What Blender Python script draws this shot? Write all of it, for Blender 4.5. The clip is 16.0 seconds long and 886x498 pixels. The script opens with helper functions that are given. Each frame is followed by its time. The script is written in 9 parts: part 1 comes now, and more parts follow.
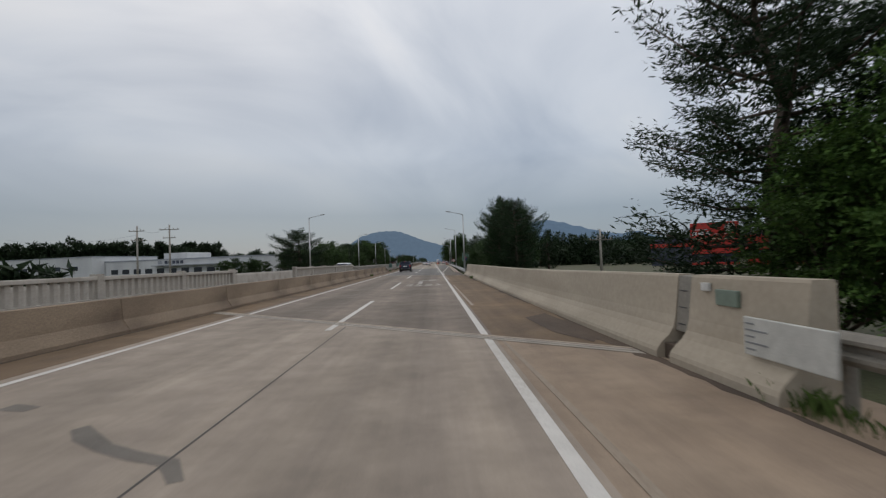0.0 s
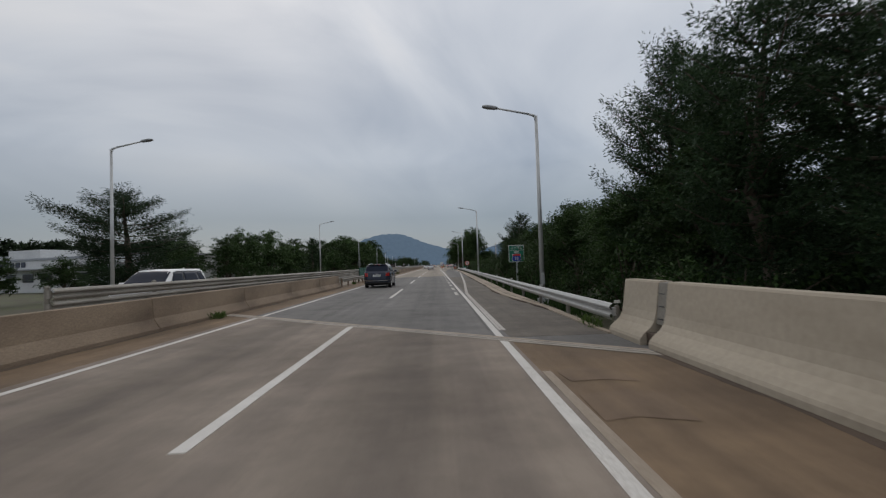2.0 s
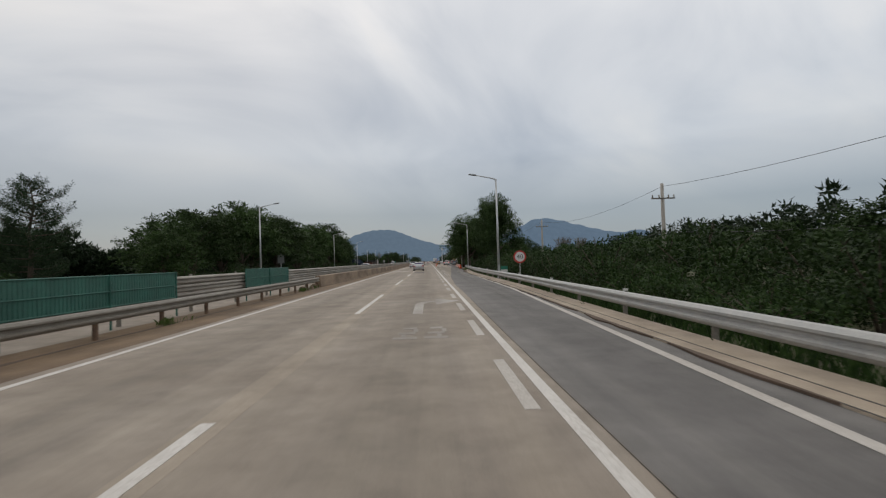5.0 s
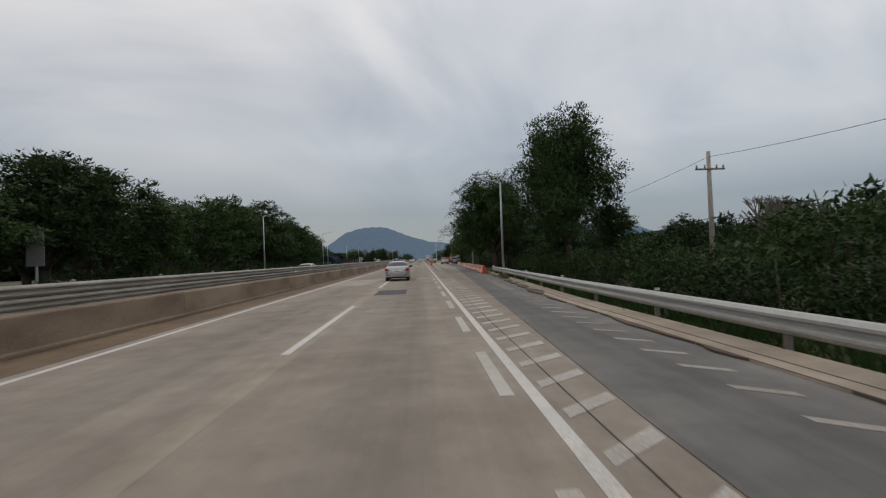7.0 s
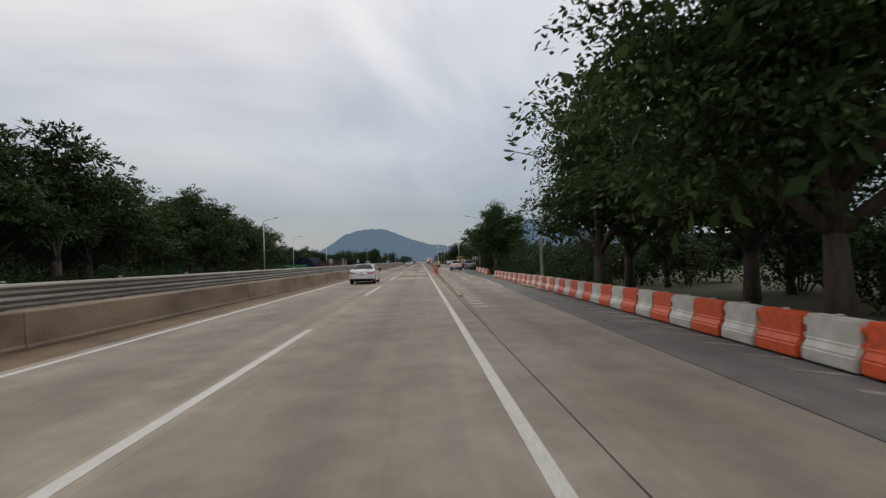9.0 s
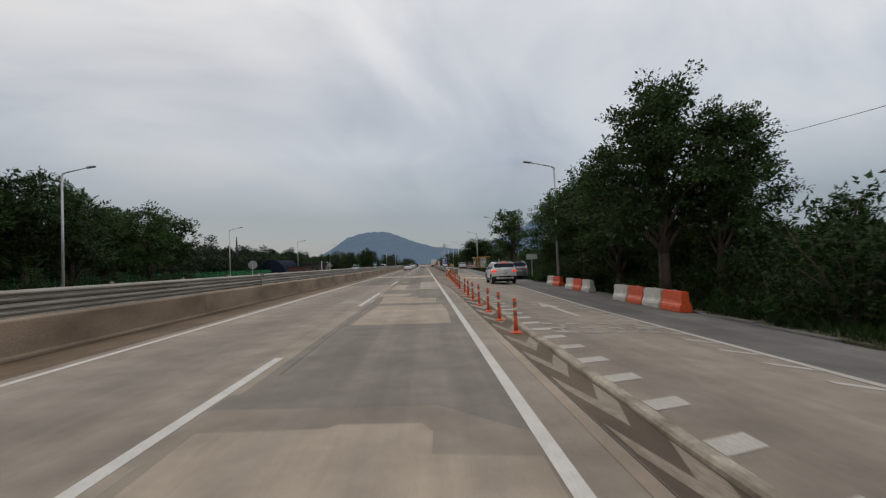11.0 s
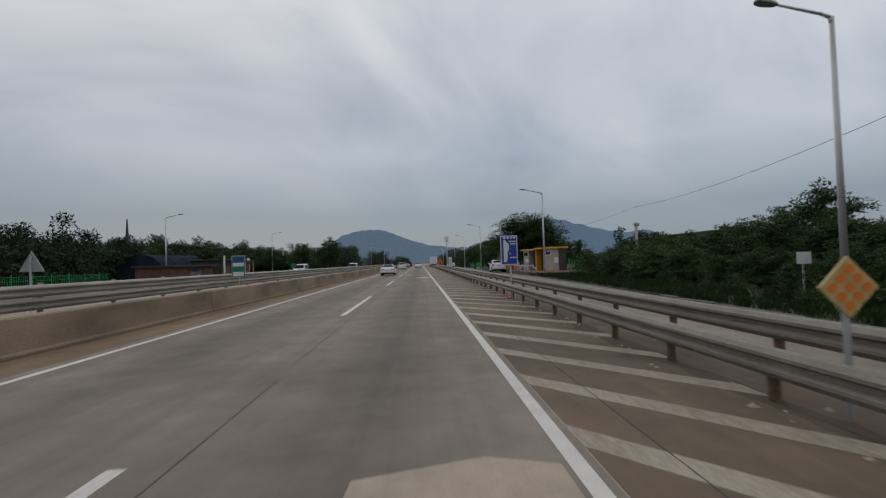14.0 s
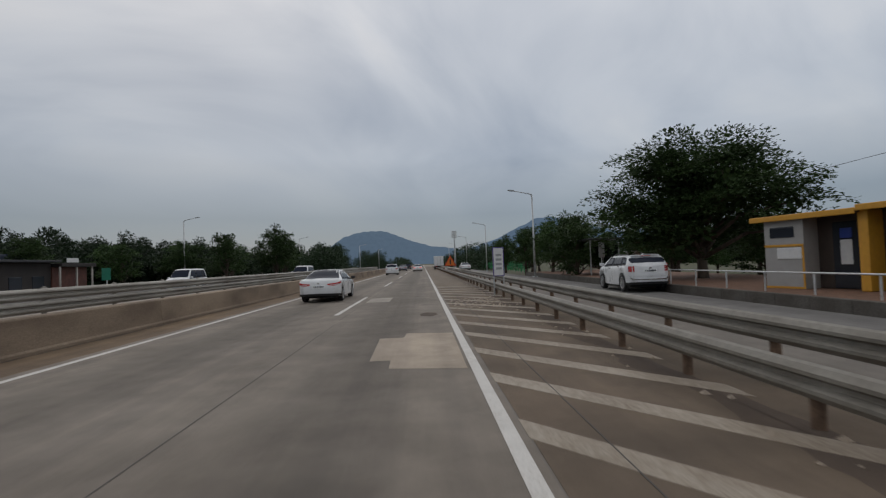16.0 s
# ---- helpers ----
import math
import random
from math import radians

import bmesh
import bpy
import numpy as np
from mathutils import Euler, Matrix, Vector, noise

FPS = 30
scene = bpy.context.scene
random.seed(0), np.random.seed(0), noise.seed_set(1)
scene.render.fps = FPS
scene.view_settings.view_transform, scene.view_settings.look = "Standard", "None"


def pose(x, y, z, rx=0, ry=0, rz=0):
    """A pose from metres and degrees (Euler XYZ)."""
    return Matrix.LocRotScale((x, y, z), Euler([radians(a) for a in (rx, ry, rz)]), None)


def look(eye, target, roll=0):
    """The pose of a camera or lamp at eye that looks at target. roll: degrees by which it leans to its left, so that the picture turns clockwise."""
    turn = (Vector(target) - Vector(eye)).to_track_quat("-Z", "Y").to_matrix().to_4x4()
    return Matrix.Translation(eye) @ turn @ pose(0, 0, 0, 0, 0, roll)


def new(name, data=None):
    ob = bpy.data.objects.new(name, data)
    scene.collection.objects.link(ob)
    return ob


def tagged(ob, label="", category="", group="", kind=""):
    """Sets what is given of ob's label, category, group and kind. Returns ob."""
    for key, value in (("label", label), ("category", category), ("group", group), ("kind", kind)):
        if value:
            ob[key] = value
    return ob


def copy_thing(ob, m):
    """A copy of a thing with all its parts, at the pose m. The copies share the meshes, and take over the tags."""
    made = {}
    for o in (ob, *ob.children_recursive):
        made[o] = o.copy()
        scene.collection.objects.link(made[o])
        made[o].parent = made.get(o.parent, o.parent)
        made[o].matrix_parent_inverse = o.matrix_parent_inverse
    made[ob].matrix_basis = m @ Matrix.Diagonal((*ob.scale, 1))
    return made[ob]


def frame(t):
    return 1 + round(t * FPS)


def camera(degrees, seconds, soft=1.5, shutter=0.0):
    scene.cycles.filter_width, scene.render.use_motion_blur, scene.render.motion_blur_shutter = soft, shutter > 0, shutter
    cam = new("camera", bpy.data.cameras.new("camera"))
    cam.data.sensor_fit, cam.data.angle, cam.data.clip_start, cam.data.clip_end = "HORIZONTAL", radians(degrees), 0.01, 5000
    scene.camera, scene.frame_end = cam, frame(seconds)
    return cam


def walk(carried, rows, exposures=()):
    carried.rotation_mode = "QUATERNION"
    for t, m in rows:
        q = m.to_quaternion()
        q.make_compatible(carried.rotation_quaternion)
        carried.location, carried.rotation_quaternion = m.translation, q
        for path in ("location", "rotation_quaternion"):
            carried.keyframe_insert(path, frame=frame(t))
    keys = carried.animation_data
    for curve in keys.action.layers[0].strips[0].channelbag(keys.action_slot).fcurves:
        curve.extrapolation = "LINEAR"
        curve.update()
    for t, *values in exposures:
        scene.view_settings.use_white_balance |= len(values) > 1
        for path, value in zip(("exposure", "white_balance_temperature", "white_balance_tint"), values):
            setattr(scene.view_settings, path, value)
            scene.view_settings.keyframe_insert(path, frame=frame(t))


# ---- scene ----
LANE_LEFT, LANE_MID, LANE_RIGHT = -5.839, -2.260, 1.273
cam = camera(86.73, 16.0, soft=1.25, shutter=0.08)
PATH = [
    (0, (0.265, 0.000, 1.538), (0.480, 9.994, 1.795), -1.91),
    (0.5, (0.216, 10.366, 1.538), (0.398, 20.358, 1.893), -2.44),
    (1, (0.152, 20.713, 1.538), (0.310, 30.706, 1.882), -1.95),
    (1.5, (0.119, 31.027, 1.538), (0.241, 41.021, 1.860), -1.96),
    (2, (0.004, 41.325, 1.538), (0.154, 51.319, 1.863), -1.89),
    (2.5, (-0.125, 51.575, 1.538), (0.111, 61.567, 1.851), -1.50),
    (3, (-0.208, 61.792, 1.538), (0.110, 71.782, 1.828), -1.23),
    (3.2, (-0.227, 65.876, 1.538), (0.113, 75.864, 1.870), -1.50),
    (5.3, (-0.023, 108.687, 1.538), (0.294, 118.680, 1.771), -1.87),
    (5.5, (-0.025, 112.784, 1.538), (0.315, 122.776, 1.767), -1.75),
    (6, (-0.021, 123.041, 1.538), (0.376, 133.030, 1.762), -1.82),
    (6.5, (0.020, 133.327, 1.538), (0.475, 143.314, 1.755), -1.75),
    (7, (0.089, 143.651, 1.538), (0.563, 153.638, 1.721), -2.16),
    (7.5, (0.224, 154.068, 1.538), (0.771, 164.049, 1.796), -1.21),
    (8, (0.295, 164.547, 1.538), (0.815, 174.531, 1.754), -1.16),
    (8.2, (0.319, 168.720, 1.538), (0.842, 178.704, 1.749), -1.43),
    (10.3, (0.398, 211.913, 1.538), (0.806, 221.900, 1.857), -1.54),
    (10.5, (0.377, 215.966, 1.538), (0.775, 225.953, 1.843), -1.85),
    (11, (0.292, 226.060, 1.538), (0.696, 236.047, 1.841), -2.00),
    (11.5, (0.234, 236.088, 1.538), (0.658, 246.075, 1.844), -2.32),
    (12, (0.221, 246.037, 1.538), (0.643, 256.023, 1.869), -2.14),
    (12.5, (0.168, 255.919, 1.538), (0.591, 265.904, 1.880), -1.99),
    (13, (0.113, 265.773, 1.538), (0.559, 275.758, 1.874), -1.96),
    (13.5, (0.041, 275.628, 1.538), (0.501, 285.613, 1.839), -2.01),
    (14, (0.140, 285.493, 1.538), (0.632, 295.477, 1.812), -1.78),
    (14.5, (0.321, 295.324, 1.538), (0.860, 305.304, 1.854), -1.63),
    (15, (0.431, 305.063, 1.538), (0.986, 315.042, 1.874), -1.58),
    (15.5, (0.523, 314.671, 1.538), (1.045, 324.651, 1.877), -1.86),
    (16, (0.553, 324.253, 1.538), (0.997, 334.239, 1.837), -2.22),
]
walk(cam, [(t, look(eye, target, roll)) for t, eye, target, roll in PATH],
     [(0, 0.0, 6500, 10), (0.5, 0.06, 6550, 10), (1, -0.1, 6500, 10), (1.5, -0.14, 6500, 10), (2.5, 0.0, 6500, 10), (3, 0.15, 6550, 10), (5.5, 0.05, 6850, 10), (6, -0.12, 6700, 10), (7, -0.04, 6750, 10), (8, 0.14, 6750, 10),
      (10.5, 0.1, 6750, 10), (11, 0.02, 6750, 10), (12.5, 0.06, 6700, 10), (13, -0.1, 6550, 10), (13.5, -0.15, 6500, 10), (14.5, -0.17, 6500, 10), (16, -0.22, 6500, 10)])
# ---- /camera ----

# ------------------------------------------------------------------ world, sun
world = bpy.data.worlds.new("overcast_sky")
scene.world = world
world.use_nodes = True
wn, wl = world.node_tree.nodes, world.node_tree.links
wn.clear()


def wnode(kind, **kw):
    n = wn.new(kind)
    for k, v in kw.items():
        n.inputs[k].default_value = v
    return n


w_out = wn.new("ShaderNodeOutputWorld")
w_bg = wn.new("ShaderNodeBackground")
w_sky = wn.new("ShaderNodeTexSky")
w_sky.sky_type = "NISHITA"
w_sky.sun_disc = False
w_sky.sun_elevation = radians(38)
w_sky.sun_rotation = radians(-25)
w_co = wn.new("ShaderNodeTexCoord")
w_sep = wn.new("ShaderNodeSeparateXYZ")
wl.new(w_co.outputs["Generated"], w_sep.inputs[0])
# cloud deck: directions laid onto a flat layer, so that clouds flatten towards the horizon
w_zc = wn.new("ShaderNodeMath")
w_zc.operation = "MAXIMUM"
w_zc.inputs[1].default_value = 0.0
wl.new(w_sep.outputs["Z"], w_zc.inputs[0])
w_za = wn.new("ShaderNodeMath")
w_za.operation = "ADD"
w_za.inputs[1].default_value = 0.45
wl.new(w_zc.outputs[0], w_za.inputs[0])
w_px = wn.new("ShaderNodeMath")
w_px.operation = "DIVIDE"
wl.new(w_sep.outputs["X"], w_px.inputs[0])
wl.new(w_za.outputs[0], w_px.inputs[1])
w_py = wn.new("ShaderNodeMath")
w_py.operation = "DIVIDE"
wl.new(w_sep.outputs["Y"], w_py.inputs[0])
wl.new(w_za.outputs[0], w_py.inputs[1])
w_cmb = wn.new("ShaderNodeCombineXYZ")
wl.new(w_px.outputs[0], w_cmb.inputs[0])
wl.new(w_py.outputs[0], w_cmb.inputs[1])
w_map = wn.new("ShaderNodeMapping")
w_map.vector_type = "TEXTURE"
w_map.inputs["Rotation"].default_value = (0, 0, radians(38))
w_map.inputs["Scale"].default_value = (1.55, 1.0, 1.0)
w_map.inputs["Location"].default_value = (7.4, -2.3, 0)
wl.new(w_cmb.outputs[0], w_map.inputs[0])
w_n1 = wnode("ShaderNodeTexNoise", Scale=2.1, Detail=7.0, Roughness=0.5, Distortion=0.7)
w_n2 = wnode("ShaderNodeTexNoise", Scale=1.1, Detail=3.0, Roughness=0.45)
wl.new(w_map.outputs[0], w_n1.inputs["Vector"])
wl.new(w_map.outputs[0], w_n2.inputs["Vector"])
w_mixn = wn.new("ShaderNodeMix")
w_mixn.inputs[0].default_value = 0.5
wl.new(w_n1.outputs[0], w_mixn.inputs[2])
wl.new(w_n2.outputs[0], w_mixn.inputs[3])
w_ramp = wn.new("ShaderNodeValToRGB")
w_ramp.color_ramp.elements[0].position, w_ramp.color_ramp.elements[0].color = 0.36, (0.44, 0.478, 0.54, 1)
w_ramp.color_ramp.elements[1].position, w_ramp.color_ramp.elements[1].color = 0.63, (0.86, 0.835, 0.81, 1)
e = w_ramp.color_ramp.elements.new(0.49)
e.color = (0.66, 0.678, 0.71, 1)
w_val = w_mixn.outputs[0]
for az, el, wide, amount in ((-25, 16, 0.90, 0.035), (-4, 15, 0.95, 0.02), (9, 25, 0.90, -0.03), (33, 19, 0.93, 0.05), (-38, 27, 0.93, -0.03), (-8, 34, 0.88, -0.015), (36, 36, 0.90, 0.015)):
    w_dot = wn.new("ShaderNodeVectorMath")
    w_dot.operation = "DOT_PRODUCT"
    a, b = radians(az), radians(el)
    w_dot.inputs[1].default_value = (math.sin(a) * math.cos(b), math.cos(a) * math.cos(b), math.sin(b))
    wl.new(w_co.outputs["Generated"], w_dot.inputs[0])
    w_lobe = wn.new("ShaderNodeMapRange")
    w_lobe.interpolation_type = "SMOOTHSTEP"
    w_lobe.inputs[1].default_value, w_lobe.inputs[2].default_value = wide, 1.0
    w_lobe.inputs[3].default_value, w_lobe.inputs[4].default_value = 0.0, amount
    wl.new(w_dot.outputs["Value"], w_lobe.inputs[0])
    w_add = wn.new("ShaderNodeMath")
    w_add.operation = "ADD"
    wl.new(w_val, w_add.inputs[0])
    wl.new(w_lobe.outputs[0], w_add.inputs[1])
    w_val = w_add.outputs[0]
wl.new(w_val, w_ramp.inputs[0])
# the deck is thicker and bluer low down
w_low = wn.new("ShaderNodeValToRGB")
w_low.color_ramp.elements[0].position, w_low.color_ramp.elements[0].color = 0.0, (0.195, 0.236, 0.284, 1)
w_low.color_ramp.elements[1].position, w_low.color_ramp.elements[1].color = 0.5, (1.0, 1.0, 1.0, 1)
e = w_low.color_ramp.elements.new(0.10)
e.color = (0.268, 0.315, 0.37, 1)
e = w_low.color_ramp.elements.new(0.22)
e.color = (0.66, 0.70, 0.745, 1)
wl.new(w_zc.outputs[0], w_low.inputs[0])
w_lowf = wn.new("ShaderNodeMapRange")
w_lowf.inputs[1].default_value, w_lowf.inputs[2].default_value = 0.02, 0.20
wl.new(w_zc.outputs[0], w_lowf.inputs[0])
w_mul = wn.new("ShaderNodeMix")
w_mul.data_type, w_mul.blend_type = "RGBA", "MULTIPLY"
w_mul.inputs[0].default_value = 1.0
wl.new(w_ramp.outputs[0], w_mul.inputs[6])
wl.new(w_low.outputs[0], w_mul.inputs[7])
w_hor = wn.new("ShaderNodeMix")
w_hor.data_type = "RGBA"
wl.new(w_lowf.outputs[0], w_hor.inputs[0])
wl.new(w_low.outputs[0], w_hor.inputs[6])
wl.new(w_mul.outputs[2], w_hor.inputs[7])
w_skym = wn.new("ShaderNodeMix")
w_skym.data_type = "RGBA"
w_skym.inputs[0].default_value = 0.012
wl.new(w_hor.outputs[2], w_skym.inputs[6])
wl.new(w_sky.outputs[0], w_skym.inputs[7])
wl.new(w_skym.outputs[2], w_bg.inputs[0])
# the sun's side of the deck is brighter
w_side = wn.new("ShaderNodeMapRange")
w_side.inputs[1].default_value, w_side.inputs[2].default_value = -1.0, 1.0
w_side.inputs[3].default_value, w_side.inputs[4].default_value = 0.87, 1.14
wl.new(w_sep.outputs["X"], w_side.inputs[0])
wl.new(w_side.outputs[0], w_bg.inputs[1])
wl.new(w_bg.outputs[0], w_out.inputs[0])

sun_data = bpy.data.lights.new("sun", "SUN")
sun_data.energy, sun_data.angle, sun_data.color = 0.5, radians(80), (1.0, 0.96, 0.9)
sun = new("sun", sun_data)
sun.matrix_world = look((0, 0, 40), (25 * 0.4, -25 * 0.9, 40 - 25 * 0.78))


# ------------------------------------------------------------------ materials
def mat(name, col, rough=0.6, metal=0.0, var=0.12, scale=6.0, fine=60.0, bump=0.0, bump_scale=40.0, tint=None, spec=0.5, stretch=None, rand=0.0, coat=0.0, island=False):
    """A procedural surface: base colour varied at two scales, roughness varied, fine relief."""
    m = bpy.data.materials.new(name)
    m.use_nodes = True
    nt = m.node_tree
    N, Lk = nt.nodes, nt.links
    b = N["Principled BSDF"]
    b.inputs["Metallic"].default_value = metal
    b.inputs["Specular IOR Level"].default_value = spec
    b.inputs["Coat Weight"].default_value = coat
    b.inputs["Coat Roughness"].default_value = 0.06
    tc = N.new("ShaderNodeTexCoord")
    src = tc.outputs["Object"]
    if stretch:
        mp = N.new("ShaderNodeMapping")
        mp.inputs["Scale"].default_value = stretch
        Lk.new(src, mp.inputs[0])
        src = mp.outputs[0]
    n1 = N.new("ShaderNodeTexNoise")
    n1.inputs["Scale"].default_value, n1.inputs["Detail"].default_value = scale, 5
    n2 = N.new("ShaderNodeTexNoise")
    n2.inputs["Scale"].default_value, n2.inputs["Detail"].default_value = fine, 3
    Lk.new(src, n1.inputs["Vector"])
    Lk.new(tc.outputs["Object"], n2.inputs["Vector"])
    r = N.new("ShaderNodeValToRGB")
    c2 = tint or tuple(c * (1 - 2.2 * var) for c in col)
    r.color_ramp.elements[0].position, r.color_ramp.elements[0].color = 0.32, (*c2, 1)
    r.color_ramp.elements[1].position, r.color_ramp.elements[1].color = 0.66, (*col, 1)
    Lk.new(n1.outputs[0], r.inputs[0])
    mr = N.new("ShaderNodeMapRange")
    mr.inputs[1].default_value, mr.inputs[2].default_value = 0.3, 0.7
    mr.inputs[3].default_value, mr.inputs[4].default_value = 1 - var, 1 + var
    Lk.new(n2.outputs[0], mr.inputs[0])
    last = mr.outputs[0]
    if rand or island:
        if island:
            g = N.new("ShaderNodeNewGeometry")
            ro = g.outputs["Random Per Island"]
        else:
            g = N.new("ShaderNodeObjectInfo")
            ro = g.outputs["Random"]
        rr = N.new("ShaderNodeMapRange")
        rr.inputs[3].default_value, rr.inputs[4].default_value = 1 - rand, 1 + rand
        Lk.new(ro, rr.inputs[0])
        mm = N.new("ShaderNodeMath")
        mm.operation = "MULTIPLY"
        Lk.new(last, mm.inputs[0])
        Lk.new(rr.outputs[0], mm.inputs[1])
        last = mm.outputs[0]
    hs = N.new("ShaderNodeHueSaturation")
    Lk.new(r.outputs[0], hs.inputs["Color"])
    Lk.new(last, hs.inputs["Value"])
    Lk.new(hs.outputs[0], b.inputs["Base Color"])
    rm = N.new("ShaderNodeMapRange")
    rm.inputs[3].default_value, rm.inputs[4].default_value = max(rough - 0.08, 0.02), min(rough + 0.08, 1)
    Lk.new(n1.outputs[0], rm.inputs[0])
    Lk.new(rm.outputs[0], b.inputs["Roughness"])
    if bump:
        n3 = N.new("ShaderNodeTexNoise")
        n3.inputs["Scale"].default_value, n3.inputs["Detail"].default_value = bump_scale, 4
        Lk.new(tc.outputs["Object"], n3.inputs["Vector"])
        bp = N.new("ShaderNodeBump")
        bp.inputs["Strength"].default_value, bp.inputs["Distance"].default_value = bump, 0.02
        Lk.new(n3.outputs[0], bp.inputs["Height"])
        Lk.new(bp.outputs[0], b.inputs["Normal"])
    return m


def road_mat(name, col, dark, streak, bump=0.35, lanes=0.0):
    """Road surface: tyre-darkened lengthwise streaks, blotches and aggregate grain."""
    m = mat(name, col, rough=0.85, var=0.10, scale=0.35, fine=90.0, bump=bump, bump_scale=120.0, tint=dark, spec=0.3)
    nt = m.node_tree
    N, Lk = nt.nodes, nt.links
    b = N["Principled BSDF"]
    hs = [n for n in N if n.bl_idname == "ShaderNodeHueSaturation"][0]
    tc = [n for n in N if n.bl_idname == "ShaderNodeTexCoord"][0]
    mp = N.new("ShaderNodeMapping")
    mp.inputs["Scale"].default_value = (2.2, 0.035, 1.0)
    Lk.new(tc.outputs["Object"], mp.inputs[0])
    n = N.new("ShaderNodeTexNoise")
    n.inputs["Scale"].default_value, n.inputs["Detail"].default_value = 1.0, 4
    Lk.new(mp.outputs[0], n.inputs["Vector"])
    r = N.new("ShaderNodeValToRGB")
    r.color_ramp.elements[0].position, r.color_ramp.elements[0].color = 0.38, (streak, streak, streak * 1.02, 1)
    r.color_ramp.elements[1].position, r.color_ramp.elements[1].color = 0.62, (1, 1, 1, 1)
    Lk.new(n.outputs[0], r.inputs[0])
    mx = N.new("ShaderNodeMix")
    mx.data_type, mx.blend_type = "RGBA", "MULTIPLY"
    mx.inputs[0].default_value = 1.0
    Lk.new(hs.outputs[0], mx.inputs[6])
    Lk.new(r.outputs[0], mx.inputs[7])
    mp2 = N.new("ShaderNodeMapping")
    mp2.inputs["Scale"].default_value = (9.0, 0.5, 1.0)
    Lk.new(tc.outputs["Object"], mp2.inputs[0])
    n4 = N.new("ShaderNodeTexNoise")
    n4.inputs["Scale"].default_value, n4.inputs["Detail"].default_value, n4.inputs["Roughness"].default_value = 1.0, 6, 0.7
    Lk.new(mp2.outputs[0], n4.inputs["Vector"])
    n5 = N.new("ShaderNodeTexNoise")
    n5.inputs["Scale"].default_value, n5.inputs["Detail"].default_value, n5.inputs["Roughness"].default_value = 1.3, 7, 0.62
    Lk.new(tc.outputs["Object"], n5.inputs["Vector"])
    prod = N.new("ShaderNodeMath")
    prod.operation = "MULTIPLY"
    for src, lo, slot in ((n4, 0.965, 0), (n5, 0.87, 1)):
        fr = N.new("ShaderNodeMapRange")
        fr.inputs[1].default_value, fr.inputs[2].default_value = 0.36, 0.64
        fr.inputs[3].default_value, fr.inputs[4].default_value = lo, 2 - lo
        Lk.new(src.outputs[0], fr.inputs[0])
        Lk.new(fr.outputs[0], prod.inputs[slot])
    value = prod.outputs[0]
    if lanes:
        # oil-darkened middle of each 3.55 m lane, wandering a little
        sx = N.new("ShaderNodeSeparateXYZ")
        Lk.new(tc.outputs["Object"], sx.inputs[0])
        wob = N.new("ShaderNodeMath")
        wob.operation = "MULTIPLY_ADD"
        wob.inputs[1].default_value = 0.7
        Lk.new(n.outputs[0], wob.inputs[0])
        Lk.new(sx.outputs["X"], wob.inputs[2])
        sh = N.new("ShaderNodeMath")
        sh.operation = "ADD"
        sh.inputs[1].default_value = 0.14
        Lk.new(wob.outputs[0], sh.inputs[0])
        pp = N.new("ShaderNodeMath")
        pp.operation = "PINGPONG"
        pp.inputs[1].default_value = 1.775
        Lk.new(sh.outputs[0], pp.inputs[0])
        band = N.new("ShaderNodeMapRange")
        band.interpolation_type = "SMOOTHSTEP"
        band.inputs[1].default_value, band.inputs[2].default_value = 0.1, 1.15
        band.inputs[3].default_value, band.inputs[4].default_value = 1 - lanes, 1 + lanes * 0.5
        Lk.new(pp.outputs[0], band.inputs[0])
        both = N.new("ShaderNodeMath")
        both.operation = "MULTIPLY"
        Lk.new(value, both.inputs[0])
        Lk.new(band.outputs[0], both.inputs[1])
        value = both.outputs[0]
    hs2 = N.new("ShaderNodeHueSaturation")
    Lk.new(mx.outputs[2], hs2.inputs["Color"])
    Lk.new(value, hs2.inputs["Value"])
    Lk.new(hs2.outputs[0], b.inputs["Base Color"])
    return m


